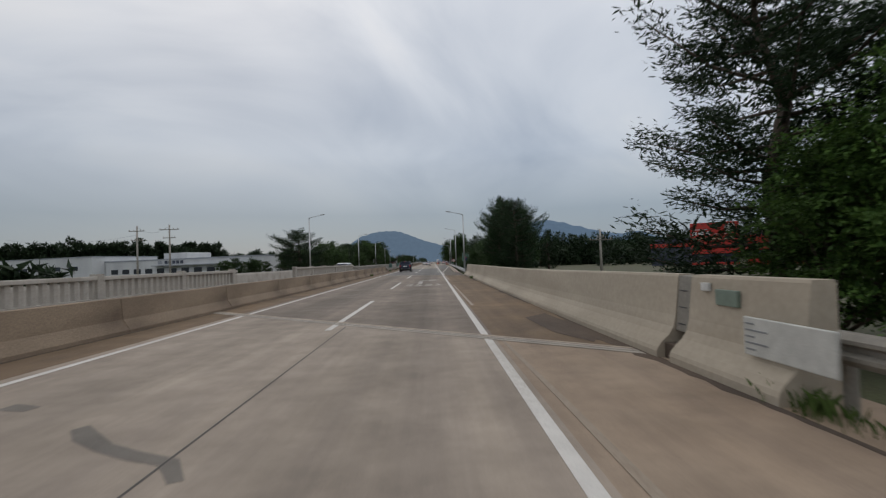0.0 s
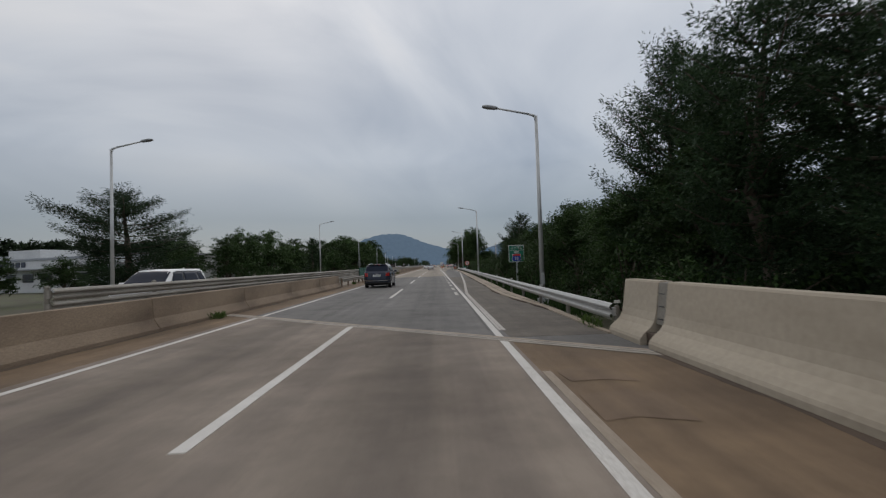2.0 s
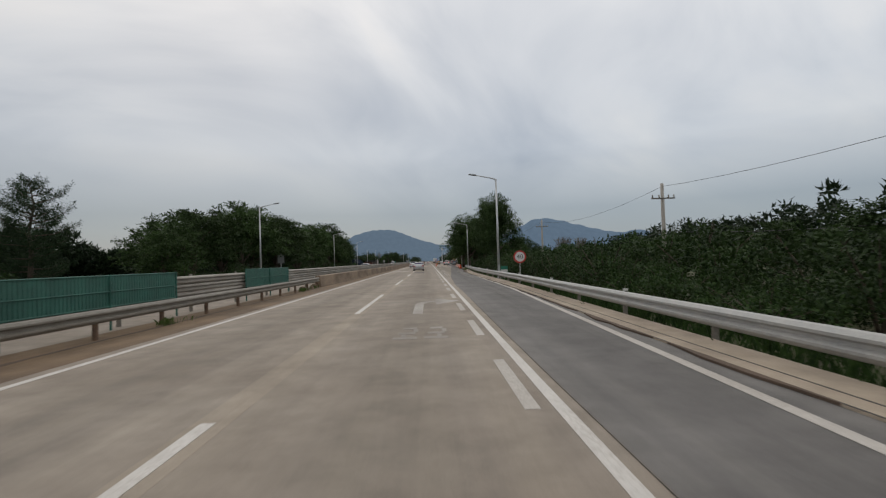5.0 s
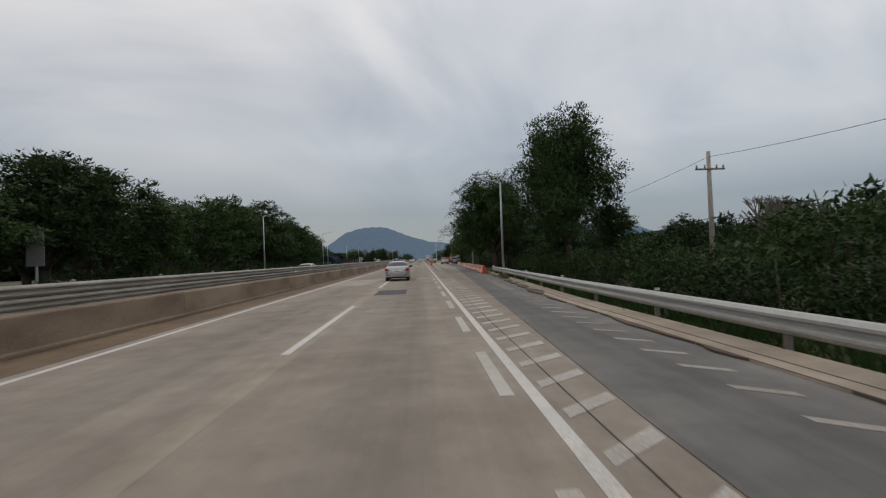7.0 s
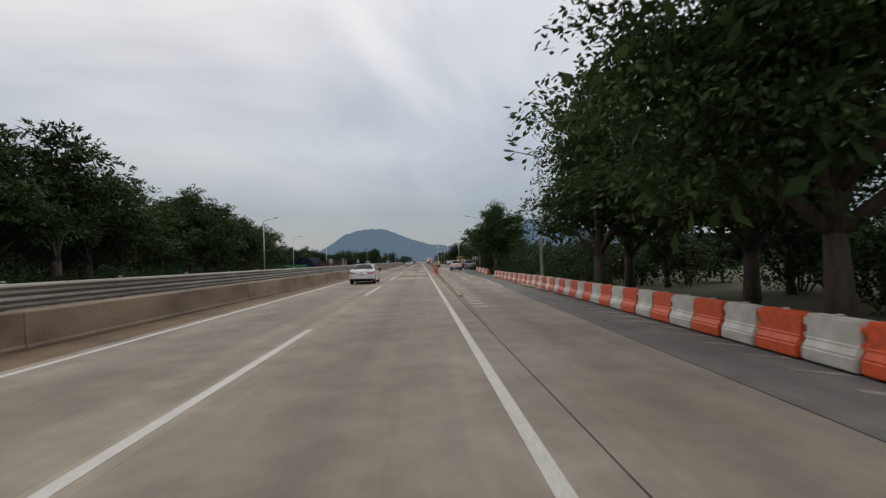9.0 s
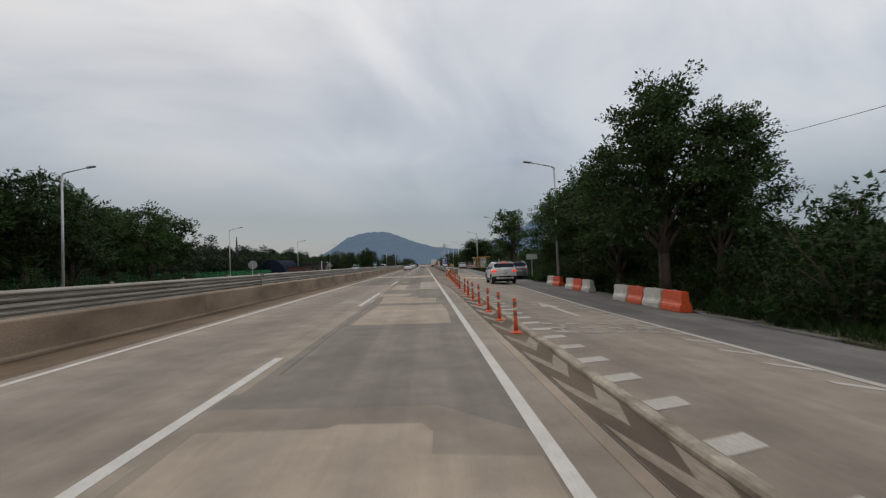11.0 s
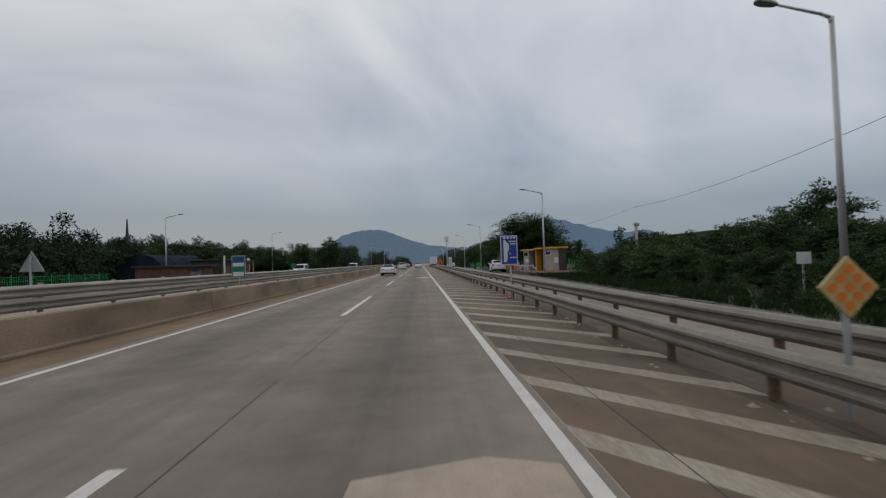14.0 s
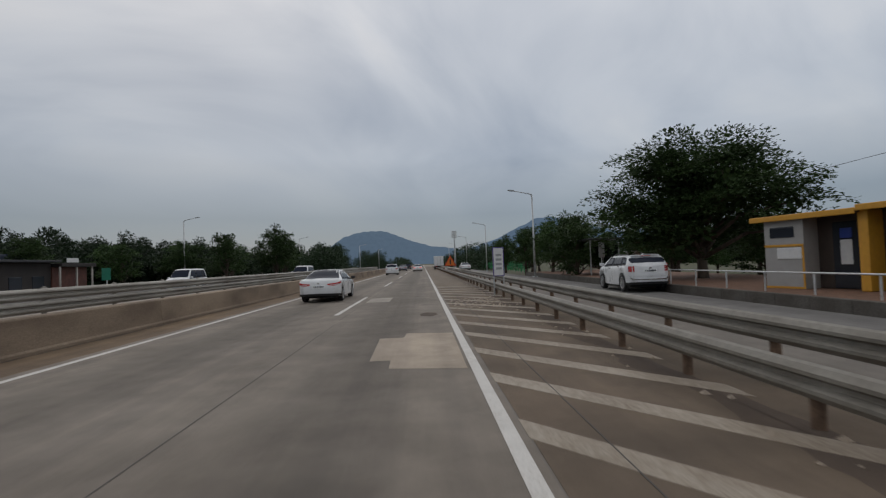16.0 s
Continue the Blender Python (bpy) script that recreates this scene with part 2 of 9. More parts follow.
def paint_mat(name, col, under, worn=0.45, scale=7.0):
    """Road paint worn through to the road in flakes."""
    m = mat(name, col, rough=0.7, var=0.06, scale=3.0, fine=50.0, bump=0.15, spec=0.3)
    nt = m.node_tree
    N, Lk = nt.nodes, nt.links
    b = N["Principled BSDF"]
    hs = [n for n in N if n.bl_idname == "ShaderNodeHueSaturation"][0]
    tc = [n for n in N if n.bl_idname == "ShaderNodeTexCoord"][0]
    n = N.new("ShaderNodeTexNoise")
    n.inputs["Scale"].default_value, n.inputs["Detail"].default_value, n.inputs["Roughness"].default_value = scale * 4, 8, 0.75
    mp = N.new("ShaderNodeMapping")
    mp.inputs["Scale"].default_value = (1.2, 0.3, 1.0)
    Lk.new(tc.outputs["Object"], mp.inputs[0])
    Lk.new(mp.outputs[0], n.inputs["Vector"])
    big = N.new("ShaderNodeTexNoise")
    big.inputs["Scale"].default_value, big.inputs["Detail"].default_value = 0.7, 3
    Lk.new(mp.outputs[0], big.inputs["Vector"])
    half = N.new("ShaderNodeMix")
    half.inputs[0].default_value = 0.45
    Lk.new(n.outputs[0], half.inputs[2])
    Lk.new(big.outputs[0], half.inputs[3])
    r = N.new("ShaderNodeValToRGB")
    r.color_ramp.elements[0].position = worn - 0.10
    r.color_ramp.elements[1].position = worn + 0.10
    Lk.new(half.outputs[0], r.inputs[0])
    mx = N.new("ShaderNodeMix")
    mx.data_type = "RGBA"
    mx.inputs[6].default_value = (*under, 1)
    Lk.new(r.outputs[0], mx.inputs[0])
    Lk.new(hs.outputs[0], mx.inputs[7])
    Lk.new(mx.outputs[2], b.inputs["Base Color"])
    return m


def leaf_mat(name, dark, light):
    m = bpy.data.materials.new(name)
    m.use_nodes = True
    N, Lk = m.node_tree.nodes, m.node_tree.links
    b = N["Principled BSDF"]
    g = N.new("ShaderNodeNewGeometry")
    oi = N.new("ShaderNodeObjectInfo")
    r = N.new("ShaderNodeValToRGB")
    r.color_ramp.elements[0].position, r.color_ramp.elements[0].color = 0.0, (*dark, 1)
    r.color_ramp.elements[1].position, r.color_ramp.elements[1].color = 1.0, (*light, 1)
    Lk.new(g.outputs["Random Per Island"], r.inputs[0])
    mr = N.new("ShaderNodeMapRange")
    mr.inputs[3].default_value, mr.inputs[4].default_value = 0.7, 1.25
    Lk.new(oi.outputs["Random"], mr.inputs[0])
    tc = N.new("ShaderNodeTexCoord")
    n = N.new("ShaderNodeTexNoise")
    n.inputs["Scale"].default_value = 0.6
    Lk.new(tc.outputs["Object"], n.inputs["Vector"])
    m2 = N.new("ShaderNodeMapRange")
    m2.inputs[1].default_value, m2.inputs[2].default_value = 0.3, 0.7
    m2.inputs[3].default_value, m2.inputs[4].default_value = 0.65, 1.3
    Lk.new(n.outputs[0], m2.inputs[0])
    mm = N.new("ShaderNodeMath")
    mm.operation = "MULTIPLY"
    Lk.new(mr.outputs[0], mm.inputs[0])
    Lk.new(m2.outputs[0], mm.inputs[1])
    hs = N.new("ShaderNodeHueSaturation")
    Lk.new(r.outputs[0], hs.inputs["Color"])
    Lk.new(mm.outputs[0], hs.inputs["Value"])
    Lk.new(hs.outputs[0], b.inputs["Base Color"])
    b.inputs["Roughness"].default_value = 0.6
    b.inputs["Specular IOR Level"].default_value = 0.14
    tr = N.new("ShaderNodeBsdfTranslucent")
    Lk.new(hs.outputs[0], tr.inputs["Color"])
    mixs = N.new("ShaderNodeMixShader")
    mixs.inputs[0].default_value = 0.2
    Lk.new(b.outputs[0], mixs.inputs[1])
    Lk.new(tr.outputs[0], mixs.inputs[2])
    Lk.new(mixs.outputs[0], N["Material Output"].inputs[0])
    return m


def hill_glow_mat(name, col, glow, var=0.3):
    """Far hills: kilometres of air are painted in as a haze glow, a plain backdrop."""
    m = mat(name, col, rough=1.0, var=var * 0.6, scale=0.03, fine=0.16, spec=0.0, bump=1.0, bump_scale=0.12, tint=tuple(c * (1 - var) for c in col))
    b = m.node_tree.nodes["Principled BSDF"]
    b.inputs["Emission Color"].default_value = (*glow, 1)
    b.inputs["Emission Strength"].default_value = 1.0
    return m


CONC_BRIDGE = road_mat("deck_concrete", (0.232, 0.193, 0.158), (0.163, 0.132, 0.106), 0.86, lanes=0.2)
CONC_APPROACH = road_mat("approach_concrete", (0.34, 0.285, 0.232), (0.27, 0.224, 0.18), 0.86, lanes=0.12)
SANDY_PALE = road_mat("pale_sandy_shoulder", (0.345, 0.268, 0.198), (0.27, 0.2, 0.142), 0.85)
CONC = road_mat("road_concrete", (0.298, 0.259, 0.214), (0.238, 0.201, 0.162), 0.9, lanes=0.13)
SEAM_PALE = road_mat("pale_seam_concrete", (0.365, 0.312, 0.25), (0.30, 0.253, 0.2), 0.85)
CONC_SEAM = road_mat("seam_concrete", (0.245, 0.212, 0.176), (0.19, 0.162, 0.133), 0.85)
CONC_NEW = road_mat("patch_concrete", (0.41, 0.34, 0.268), (0.34, 0.282, 0.22), 0.88)
CONC_PALE = road_mat("pale_patch_concrete", (0.385, 0.345, 0.295), (0.315, 0.283, 0.24), 0.88)
CONC_MID = road_mat("worn_lane_concrete", (0.25, 0.222, 0.19), (0.195, 0.172, 0.147), 0.85)
CONC_DARK = road_mat("grey_patch_concrete", (0.20, 0.178, 0.153), (0.155, 0.137, 0.117), 0.85)
ASPH = road_mat("worn_asphalt", (0.185, 0.176, 0.166), (0.138, 0.131, 0.123), 0.82, lanes=0.12)
ASPH_BROWN = road_mat("brown_asphalt", (0.16, 0.14, 0.118), (0.115, 0.099, 0.083), 0.84)
ASPH_NEW = road_mat("fresh_asphalt", (0.085, 0.085, 0.09), (0.07, 0.07, 0.075), 0.95)
SANDY = road_mat("sandy_shoulder", (0.212, 0.146, 0.09), (0.132, 0.092, 0.06), 0.8)
CONC_GREY = road_mat("grey_road_concrete", (0.215, 0.186, 0.155), (0.158, 0.134, 0.11), 0.86, lanes=0.2)
GUTTER = road_mat("gutter_concrete", (0.40, 0.335, 0.262), (0.29, 0.235, 0.178), 0.92)
DIRT = road_mat("dirt_film", (0.115, 0.083, 0.06), (0.07, 0.052, 0.04), 0.9)
STAIN = road_mat("rusty_stain", (0.20, 0.140, 0.092), (0.135, 0.095, 0.065), 0.85)
TYRE = road_mat("tyre_smear", (0.185, 0.165, 0.142), (0.15, 0.134, 0.116), 0.9)
ISLE = road_mat("island_dirt", (0.175, 0.130, 0.092), (0.1, 0.075, 0.053), 0.85)
KERB_CONC = mat("island_kerb_concrete", (0.42, 0.365, 0.295), 0.9, var=0.25, scale=2.0, fine=25, bump=0.3, tint=(0.2, 0.165, 0.125))
DUST = road_mat("pale_island_dust", (0.27, 0.228, 0.182), (0.205, 0.172, 0.136), 0.85)
LITTER = road_mat("leaf_litter", (0.13, 0.09, 0.065), (0.08, 0.057, 0.043), 0.8)
JOINT = mat("joint_sealant", (0.085, 0.075, 0.065), 0.8, var=0.2, scale=3)
PAINT = paint_mat("white_road_paint", (0.60, 0.575, 0.54), (0.36, 0.325, 0.285), 0.40)
PAINT_WORN = paint_mat("worn_white_paint", (0.50, 0.47, 0.432), (0.30, 0.265, 0.228), 0.46, 9.0)
PAINT_OLD = paint_mat("old_white_paint", (0.36, 0.31, 0.25), (0.19, 0.15, 0.11), 0.50, 3.2)
PAINT_FADED = paint_mat("faded_white_paint", (0.42, 0.39, 0.355), (0.215, 0.19, 0.165), 0.50, 7.0)
PAINT_GHOST = paint_mat("ghost_line_paint", (0.33, 0.275, 0.215), (0.235, 0.182, 0.135), 0.47, 5.0)
PAINT_YELLOW = paint_mat("yellow_road_paint", (0.62, 0.40, 0.10), (0.33, 0.27, 0.2), 0.42)
PAINT_RED = paint_mat("red_road_paint", (0.5, 0.12, 0.08), (0.3, 0.2, 0.17), 0.42)
WALL_CONC = mat("median_concrete", (0.285, 0.218, 0.155), 0.9, var=0.2, scale=0.8, fine=30, bump=0.35, bump_scale=30, tint=(0.14, 0.101, 0.071), stretch=(1, 0.45, 1.2))
PARAPET = mat("parapet_concrete", (0.395, 0.342, 0.27), 0.88, var=0.07, scale=0.9, fine=12, bump=0.1, bump_scale=25, tint=(0.30, 0.255, 0.195), stretch=(1, 0.3, 1.4))
FAR_CONC = mat("far_parapet_concrete", (0.46, 0.43, 0.39), 0.9, var=0.1, scale=1.0, fine=20, bump=0.2, tint=(0.34, 0.31, 0.27))
STEEL = mat("galvanised_steel", (0.40, 0.395, 0.38), 0.52, metal=0.45, var=0.10, scale=3, fine=25, tint=(0.34, 0.345, 0.34), bump=0.05)
STEEL_RAIL = mat("dull_rail_steel", (0.33, 0.31, 0.275), 0.6, metal=0.2, var=0.16, scale=1.2, fine=20, tint=(0.22, 0.20, 0.17), bump=0.08, stretch=(1, 0.5, 2))
STEEL_OLD = mat("weathered_steel", (0.215, 0.2, 0.172), 0.6, metal=0.15, var=0.14, scale=2, fine=20, tint=(0.165, 0.148, 0.123), bump=0.08)
RUST = mat("rusty_steel", (0.20, 0.13, 0.085), 0.85, metal=0.2, var=0.2, scale=6, tint=(0.10, 0.065, 0.045))
POLE = mat("lamp_pole_steel", (0.50, 0.51, 0.51), 0.45, metal=0.5, var=0.06, scale=2, tint=(0.42, 0.43, 0.43))
LAMP_HEAD = mat("lamp_head_grey", (0.25, 0.26, 0.27), 0.5, metal=0.3, var=0.08)
POLE_CONC = mat("utility_pole_concrete", (0.38, 0.35, 0.31), 0.9, var=0.1, scale=2, bump=0.1)
DARK_METAL = mat("dark_metal", (0.05, 0.05, 0.055), 0.5, metal=0.4, var=0.1)
WIRE = mat("cable_black", (0.03, 0.03, 0.032), 0.6, var=0.1)
GRASS_GROUND = mat("grassy_soil", (0.075, 0.085, 0.035), 0.95, var=0.2, scale=0.5, fine=14, bump=0.6, bump_scale=9, tint=(0.06, 0.05, 0.03))
LEAF_PINE = leaf_mat("pine_needles", (0.016, 0.034, 0.016), (0.040, 0.070, 0.030))
LEAF_BROAD = leaf_mat("broad_leaves", (0.031, 0.057, 0.019), (0.058, 0.098, 0.032))
LEAF_SHRUB = leaf_mat("shrub_leaves", (0.015, 0.034, 0.010), (0.043, 0.078, 0.021))
LEAF_LIGHT_TREE = leaf_mat("bright_tree_leaves", (0.028, 0.062, 0.014), (0.085, 0.15, 0.035))
LEAF_LIGHT = leaf_mat("light_weeds", (0.05, 0.085, 0.02), (0.11, 0.17, 0.045))
LEAF_FAR = leaf_mat("far_leaves", (0.015, 0.029, 0.014), (0.034, 0.056, 0.026))
BARK = mat("bark", (0.10, 0.075, 0.055), 0.95, var=0.2, scale=8, fine=40, bump=0.6, bump_scale=14, stretch=(1, 1, 0.3), tint=(0.05, 0.038, 0.03))
BARK_DEAD = mat("dead_wood", (0.19, 0.165, 0.14), 0.95, var=0.15, scale=6, bump=0.4)
# blue haze of the far mountains is painted into colour and glow
HILL_HAZE = hill_glow_mat("hazy_far_hill", (0.035, 0.05, 0.06), (0.078, 0.113, 0.162))
HILL_HAZE2 = hill_glow_mat("hazy_farther_hill", (0.04, 0.055, 0.07), (0.074, 0.112, 0.164))
# nearer hills: a faint dark green glow is added to their colour
HILL_NEAR_GLOW = hill_glow_mat("wooded_hill_glow", (0.014, 0.024, 0.015), (0.008, 0.015, 0.014), 0.6)


# ------------------------------------------------------------------ mesh helpers
def part(name, bm, material, parent=None, label="", smooth=False):
    """Links a bmesh as one mesh object, under a thing or a part if one is given."""
    me = bpy.data.meshes.new(name)
    if smooth:
        for f in bm.faces:
            f.smooth = True
    bm.normal_update()
    bm.to_mesh(me)
    bm.free()
    me.materials.append(material)
    ob = new(name, me)
    if parent is not None:
        ob.parent = parent
    if label:
        ob["label"] = label
    return ob


def again(src, name, parent, m, label=""):
    """Another piece on the mesh of src."""
    ob = new(name, src.data)
    ob.parent = parent
    ob.matrix_local = m
    if label:
        ob["label"] = label
    return ob


def thing(name, at, label, category, group="", kind=""):
    ob = new(name)
    ob.empty_display_size = 0.2
    ob.matrix_world = at if isinstance(at, Matrix) else Matrix.Translation(at)
    return tagged(ob, label, category, group, kind)


def box(bm, x0, x1, y0, y1, z0, z1, bevel=0.0):
    v = [bm.verts.new(p) for p in ((x0, y0, z0), (x1, y0, z0), (x1, y1, z0), (x0, y1, z0), (x0, y0, z1), (x1, y0, z1), (x1, y1, z1), (x0, y1, z1))]
    fs = [bm.faces.new([v[i] for i in q]) for q in ((0, 3, 2, 1), (4, 5, 6, 7), (0, 1, 5, 4), (1, 2, 6, 5), (2, 3, 7, 6), (3, 0, 4, 7))]
    if bevel:
        es = {e for f in fs for e in f.edges}
        bmesh.ops.bevel(bm, geom=list(es), offset=bevel, segments=2, affect="EDGES", profile=0.5)
    return bm


def tube(bm, p0, p1, r0, r1, n=8, caps=True):
    p0, p1 = Vector(p0), Vector(p1)
    q = (p1 - p0).to_track_quat("Z", "Y")
    rings = []
    for p, r in ((p0, r0), (p1, r1)):
        rings.append([bm.verts.new(p + q @ Vector((r * math.cos(2 * math.pi * i / n), r * math.sin(2 * math.pi * i / n), 0))) for i in range(n)])
    for i in range(n):
        bm.faces.new((rings[0][i], rings[0][(i + 1) % n], rings[1][(i + 1) % n], rings[1][i]))
    if caps:
        bm.faces.new(rings[0][::-1])
        bm.faces.new(rings[1])
    return bm


def pipe(bm, pts, radii, n=8):
    for a, b, r0, r1 in zip(pts, pts[1:], radii, radii[1:]):
        tube(bm, a, b, r0, r1, n)
    return bm


def sweep(bm, profile, path, closed=True):
    """Extrudes a profile of (x, z) along a path of (x, y, z)."""
    rings = [[bm.verts.new((px + x, y, pz + z)) for x, z in profile] for px, y, pz in path]
    n = len(profile)
    for a, b in zip(rings, rings[1:]):
        for i in range(n if closed else n - 1):
            j = (i + 1) % n
            bm.faces.new((a[i], a[j], b[j], b[i]))
    if closed:
        bm.faces.new(rings[0][::-1])
        bm.faces.new(rings[-1])
    bmesh.ops.recalc_face_normals(bm, faces=bm.faces[:])
    return bm


def lathe(bm, profile, n=24, axis="x"):
    """Turns a profile of (along, radius) round an axis through the origin."""
    rings = []
    for a, r in profile:
        ring = []
        for i in range(n):
            c, s = math.cos(2 * math.pi * i / n), math.sin(2 * math.pi * i / n)
            ring.append(bm.verts.new((a, r * c, r * s) if axis == "x" else (r * c, r * s, a)))
        rings.append(ring)
    for a, b in zip(rings, rings[1:]):
        for i in range(n):
            bm.faces.new((a[i], a[(i + 1) % n], b[(i + 1) % n], b[i]))
    bm.faces.new(rings[0][::-1])
    bm.faces.new(rings[-1])
    bmesh.ops.recalc_face_normals(bm, faces=bm.faces[:])
    return bm


def flow(table, y):
    """Reads a table of (y, value) by a smooth curve."""
    if y <= table[0][0]:
        return table[0][1]
    n = len(table)
    slope = [0.0] * n
    for i in range(1, n - 1):
        a, b, c = table[i - 1], table[i], table[i + 1]
        s0, s1 = (b[1] - a[1]) / (b[0] - a[0]), (c[1] - b[1]) / (c[0] - b[0])
        slope[i] = 2 * s0 * s1 / (s0 + s1) if s0 * s1 > 0 else 0.0
    slope[0] = (table[1][1] - table[0][1]) / (table[1][0] - table[0][0])
    slope[-1] = (table[-1][1] - table[-2][1]) / (table[-1][0] - table[-2][0])
    for i in range(n - 1):
        (a, va), (b, vb) = table[i], table[i + 1]
        if y <= b:
            h, t = b - a, (y - a) / (b - a)
            return va * (1 + 2 * t) * (1 - t) ** 2 + slope[i] * h * t * (1 - t) ** 2 + vb * t * t * (3 - 2 * t) + slope[i + 1] * h * t * t * (t - 1)
    return table[-1][1]


def along(table, y):
    """Reads a table of (y, value) by straight lines."""
    if y <= table[0][0]:
        return table[0][1]
    for (a, va), (b, vb) in zip(table, table[1:]):
        if y <= b:
            return va + (vb - va) * (y - a) / (b - a)
    return table[-1][1]


ISLE_R = lambda y: along([(196, 1.9), (208, 2.14), (219.5, 2.27), (225, 2.40), (232, 2.48), (240, 2.60), (244, 2.69), (250, 2.87), (254, 3.03), (262, 3.28), (272, 3.56), (283, 3.82), (560, 5.2)], y)


def fall(x, y):
    """Height of the exit lane, which falls away sideways from the main road between y = 185 and 325."""
    f = min(1, max(0, (y - 185) / 40)) * min(1, max(0, (325 - y) / 40))
    return -f * 0.045 * max(0, min(x, 11) - ISLE_R(y))


def slab(name, y0, y1, left, right, top, material, label="", thick=0.25, step=6.0, parent=None, slope=False, bend=None):
    """A flat strip of road between two edges that are numbers or tables over y."""
    fl = left if callable(left) else (lambda y: left)
    fr = right if callable(right) else (lambda y: right)
    n = max(1, int((y1 - y0) / step))
    bm = bmesh.new()
    rows = []
    for i in range(n + 1):
        y = y0 + (y1 - y0) * i / n
        a, b = fl(y), fr(y)
        xs = [a, b] if bend is None else [a, min(b - 0.01, max(a + 0.01, bend(y))), b]
        zs = [top + (fall(x, y) if slope else 0) for x in xs]
        rows.append([bm.verts.new((x, y, z - thick)) for x, z in zip(xs, zs)] + [bm.verts.new((x, y, z)) for x, z in zip(xs[::-1], zs[::-1])])
    for p, q in zip(rows, rows[1:]):
        for i in range(len(p)):
            j = (i + 1) % len(p)
            bm.faces.new((p[i], p[j], q[j], q[i]))
    bm.faces.new(rows[0][::-1])
    bm.faces.new(rows[-1])
    bmesh.ops.recalc_face_normals(bm, faces=bm.faces[:])
    ob = part(name, bm, material, parent)
    if parent is None:
        tagged(ob, label, "road", kind="structure")
    return ob


def flat(bm, pts, z0, z1):
    """A thin plate over a polygon of (x, y)."""
    lo = [bm.verts.new((x, y, z0)) for x, y in pts]
    hi = [bm.verts.new((x, y, z1)) for x, y in pts]
    n = len(pts)
    bm.faces.new(hi)
    bm.faces.new(lo[::-1])
    for i in range(n):
        bm.faces.new((lo[i], lo[(i + 1) % n], hi[(i + 1) % n], hi[i]))
    return bm


# ------------------------------------------------------------------ ground and roads
def ground_sheet():
    bm = bmesh.new()
    bmesh.ops.create_grid(bm, x_segments=40, y_segments=40, size=1)
    for v in bm.verts:
        x, y = v.co.x, v.co.y
        v.co = Vector((2600 * x * abs(x), 900 + 3400 * y * abs(y), -0.5))
    ob = part("ground", bm, GRASS_GROUND)
    tagged(ob, "grassy brown soil beyond the road edges", "ground", kind="structure")


ground_sheet()

ASPH_L = lambda y: along([(51, 1.46), (110, 1.5), (126, 1.62), (133, 1.62), (148, 2.1), (168, 3.12), (175, 3.42), (195, 4.35), (213, 5.2), (221, 5.6), (241, 5.9), (266, 6.85), (290, 7.2), (330, 8.3), (420, 9.5)], y)
ASPH_R = lambda y: along([(51, 3.5), (57, 3.45), (63, 3.02), (66, 2.99), (72, 3.2), (100, 3.78), (118, 4.12), (128, 4.36), (150, 4.42), (159, 4.5), (165, 4.78), (172, 5.22), (195, 6.4), (215, 6.7), (229, 6.75), (234, 8.2), (241, 8.6), (252, 9.35), (262, 9.65), (277, 9.4), (286, 9.55), (293, 9.65), (312, 10.2), (345, 10.4), (420, 10.8)], y)
Y0, Y1 = -40, 900



def plate(name, pts, top, material, label):
    """A stretch of road whose ends follow the skew of the bridge."""
    bm = bmesh.new()
    flat(bm, pts, top - 0.25, top)
    bmesh.ops.recalc_face_normals(bm, faces=bm.faces[:])
    tagged(part(name, bm, material), label, "road", kind="structure")


plate("road_approach", [(-6.15, Y0), (1.42, Y0), (1.42, 9.15), (-6.15, 15.51)], 0.0, CONC_APPROACH, "pale worn concrete approach slab before the bridge")
plate("road_deck", [(-6.15, 15.51), (1.42, 9.15), (1.42, 50.6), (-6.15, 56.96)], 0.0, CONC_BRIDGE, "worn grey-brown concrete bridge deck lanes")
plate("road_asphalt", [(-6.15, 56.96), (1.42, 50.6), (1.42, 102), (-6.15, 102)], 0.0, ASPH, "worn grey asphalt lanes past the bridge")
plate("shoulder_approach", [(1.42, Y0), (4.6, Y0), (4.6, 6.48), (1.42, 9.15)], -0.004, SANDY_PALE, "pale sandy concrete shoulder before the bridge")
plate("shoulder_right", [(1.42, 9.15), (4.6, 6.48), (4.6, 47.93), (1.42, 50.6)], -0.004, SANDY, "sandy brown shoulder along the bridge parapet")
plate("exit_start", [(1.42, 50.6), (4.6, 47.93), (4.6, 50.99), (1.42, 50.99)], -0.004, ASPH, "dark worn asphalt at the bridge end")
slab("road_concrete", 102, 263, -6.15, 1.42, 0.0, CONC, "worn beige concrete carriageway lanes", step=20)
slab("road_grey_concrete", 263, Y1, -6.15, 1.42, 0.0, CONC_GREY, "worn grey concrete carriageway lanes", step=20)
slab("shoulder_left", Y0, Y1, -8.2, -6.15, -0.004, SANDY, "sandy dusty strip beside the median barrier", step=20)
slab("exit_asphalt", 51, 63, ASPH_L, ASPH_R, -0.002, ASPH_BROWN, "dark worn asphalt exit lane", step=3, slope=True)
slab("exit_asphalt", 63, 96, ASPH_L, ASPH_R, -0.002, ASPH_BROWN, "brown-grey worn asphalt exit lane", step=3, slope=True)
slab("exit_asphalt", 96, 420, ASPH_L, ASPH_R, -0.002, ASPH, "dark worn asphalt exit lane", step=3, slope=True)
slab("exit_inner_asphalt", 51, 90, 1.42, ASPH_L, -0.003, ASPH, "dark worn asphalt beside the edge line", step=3)
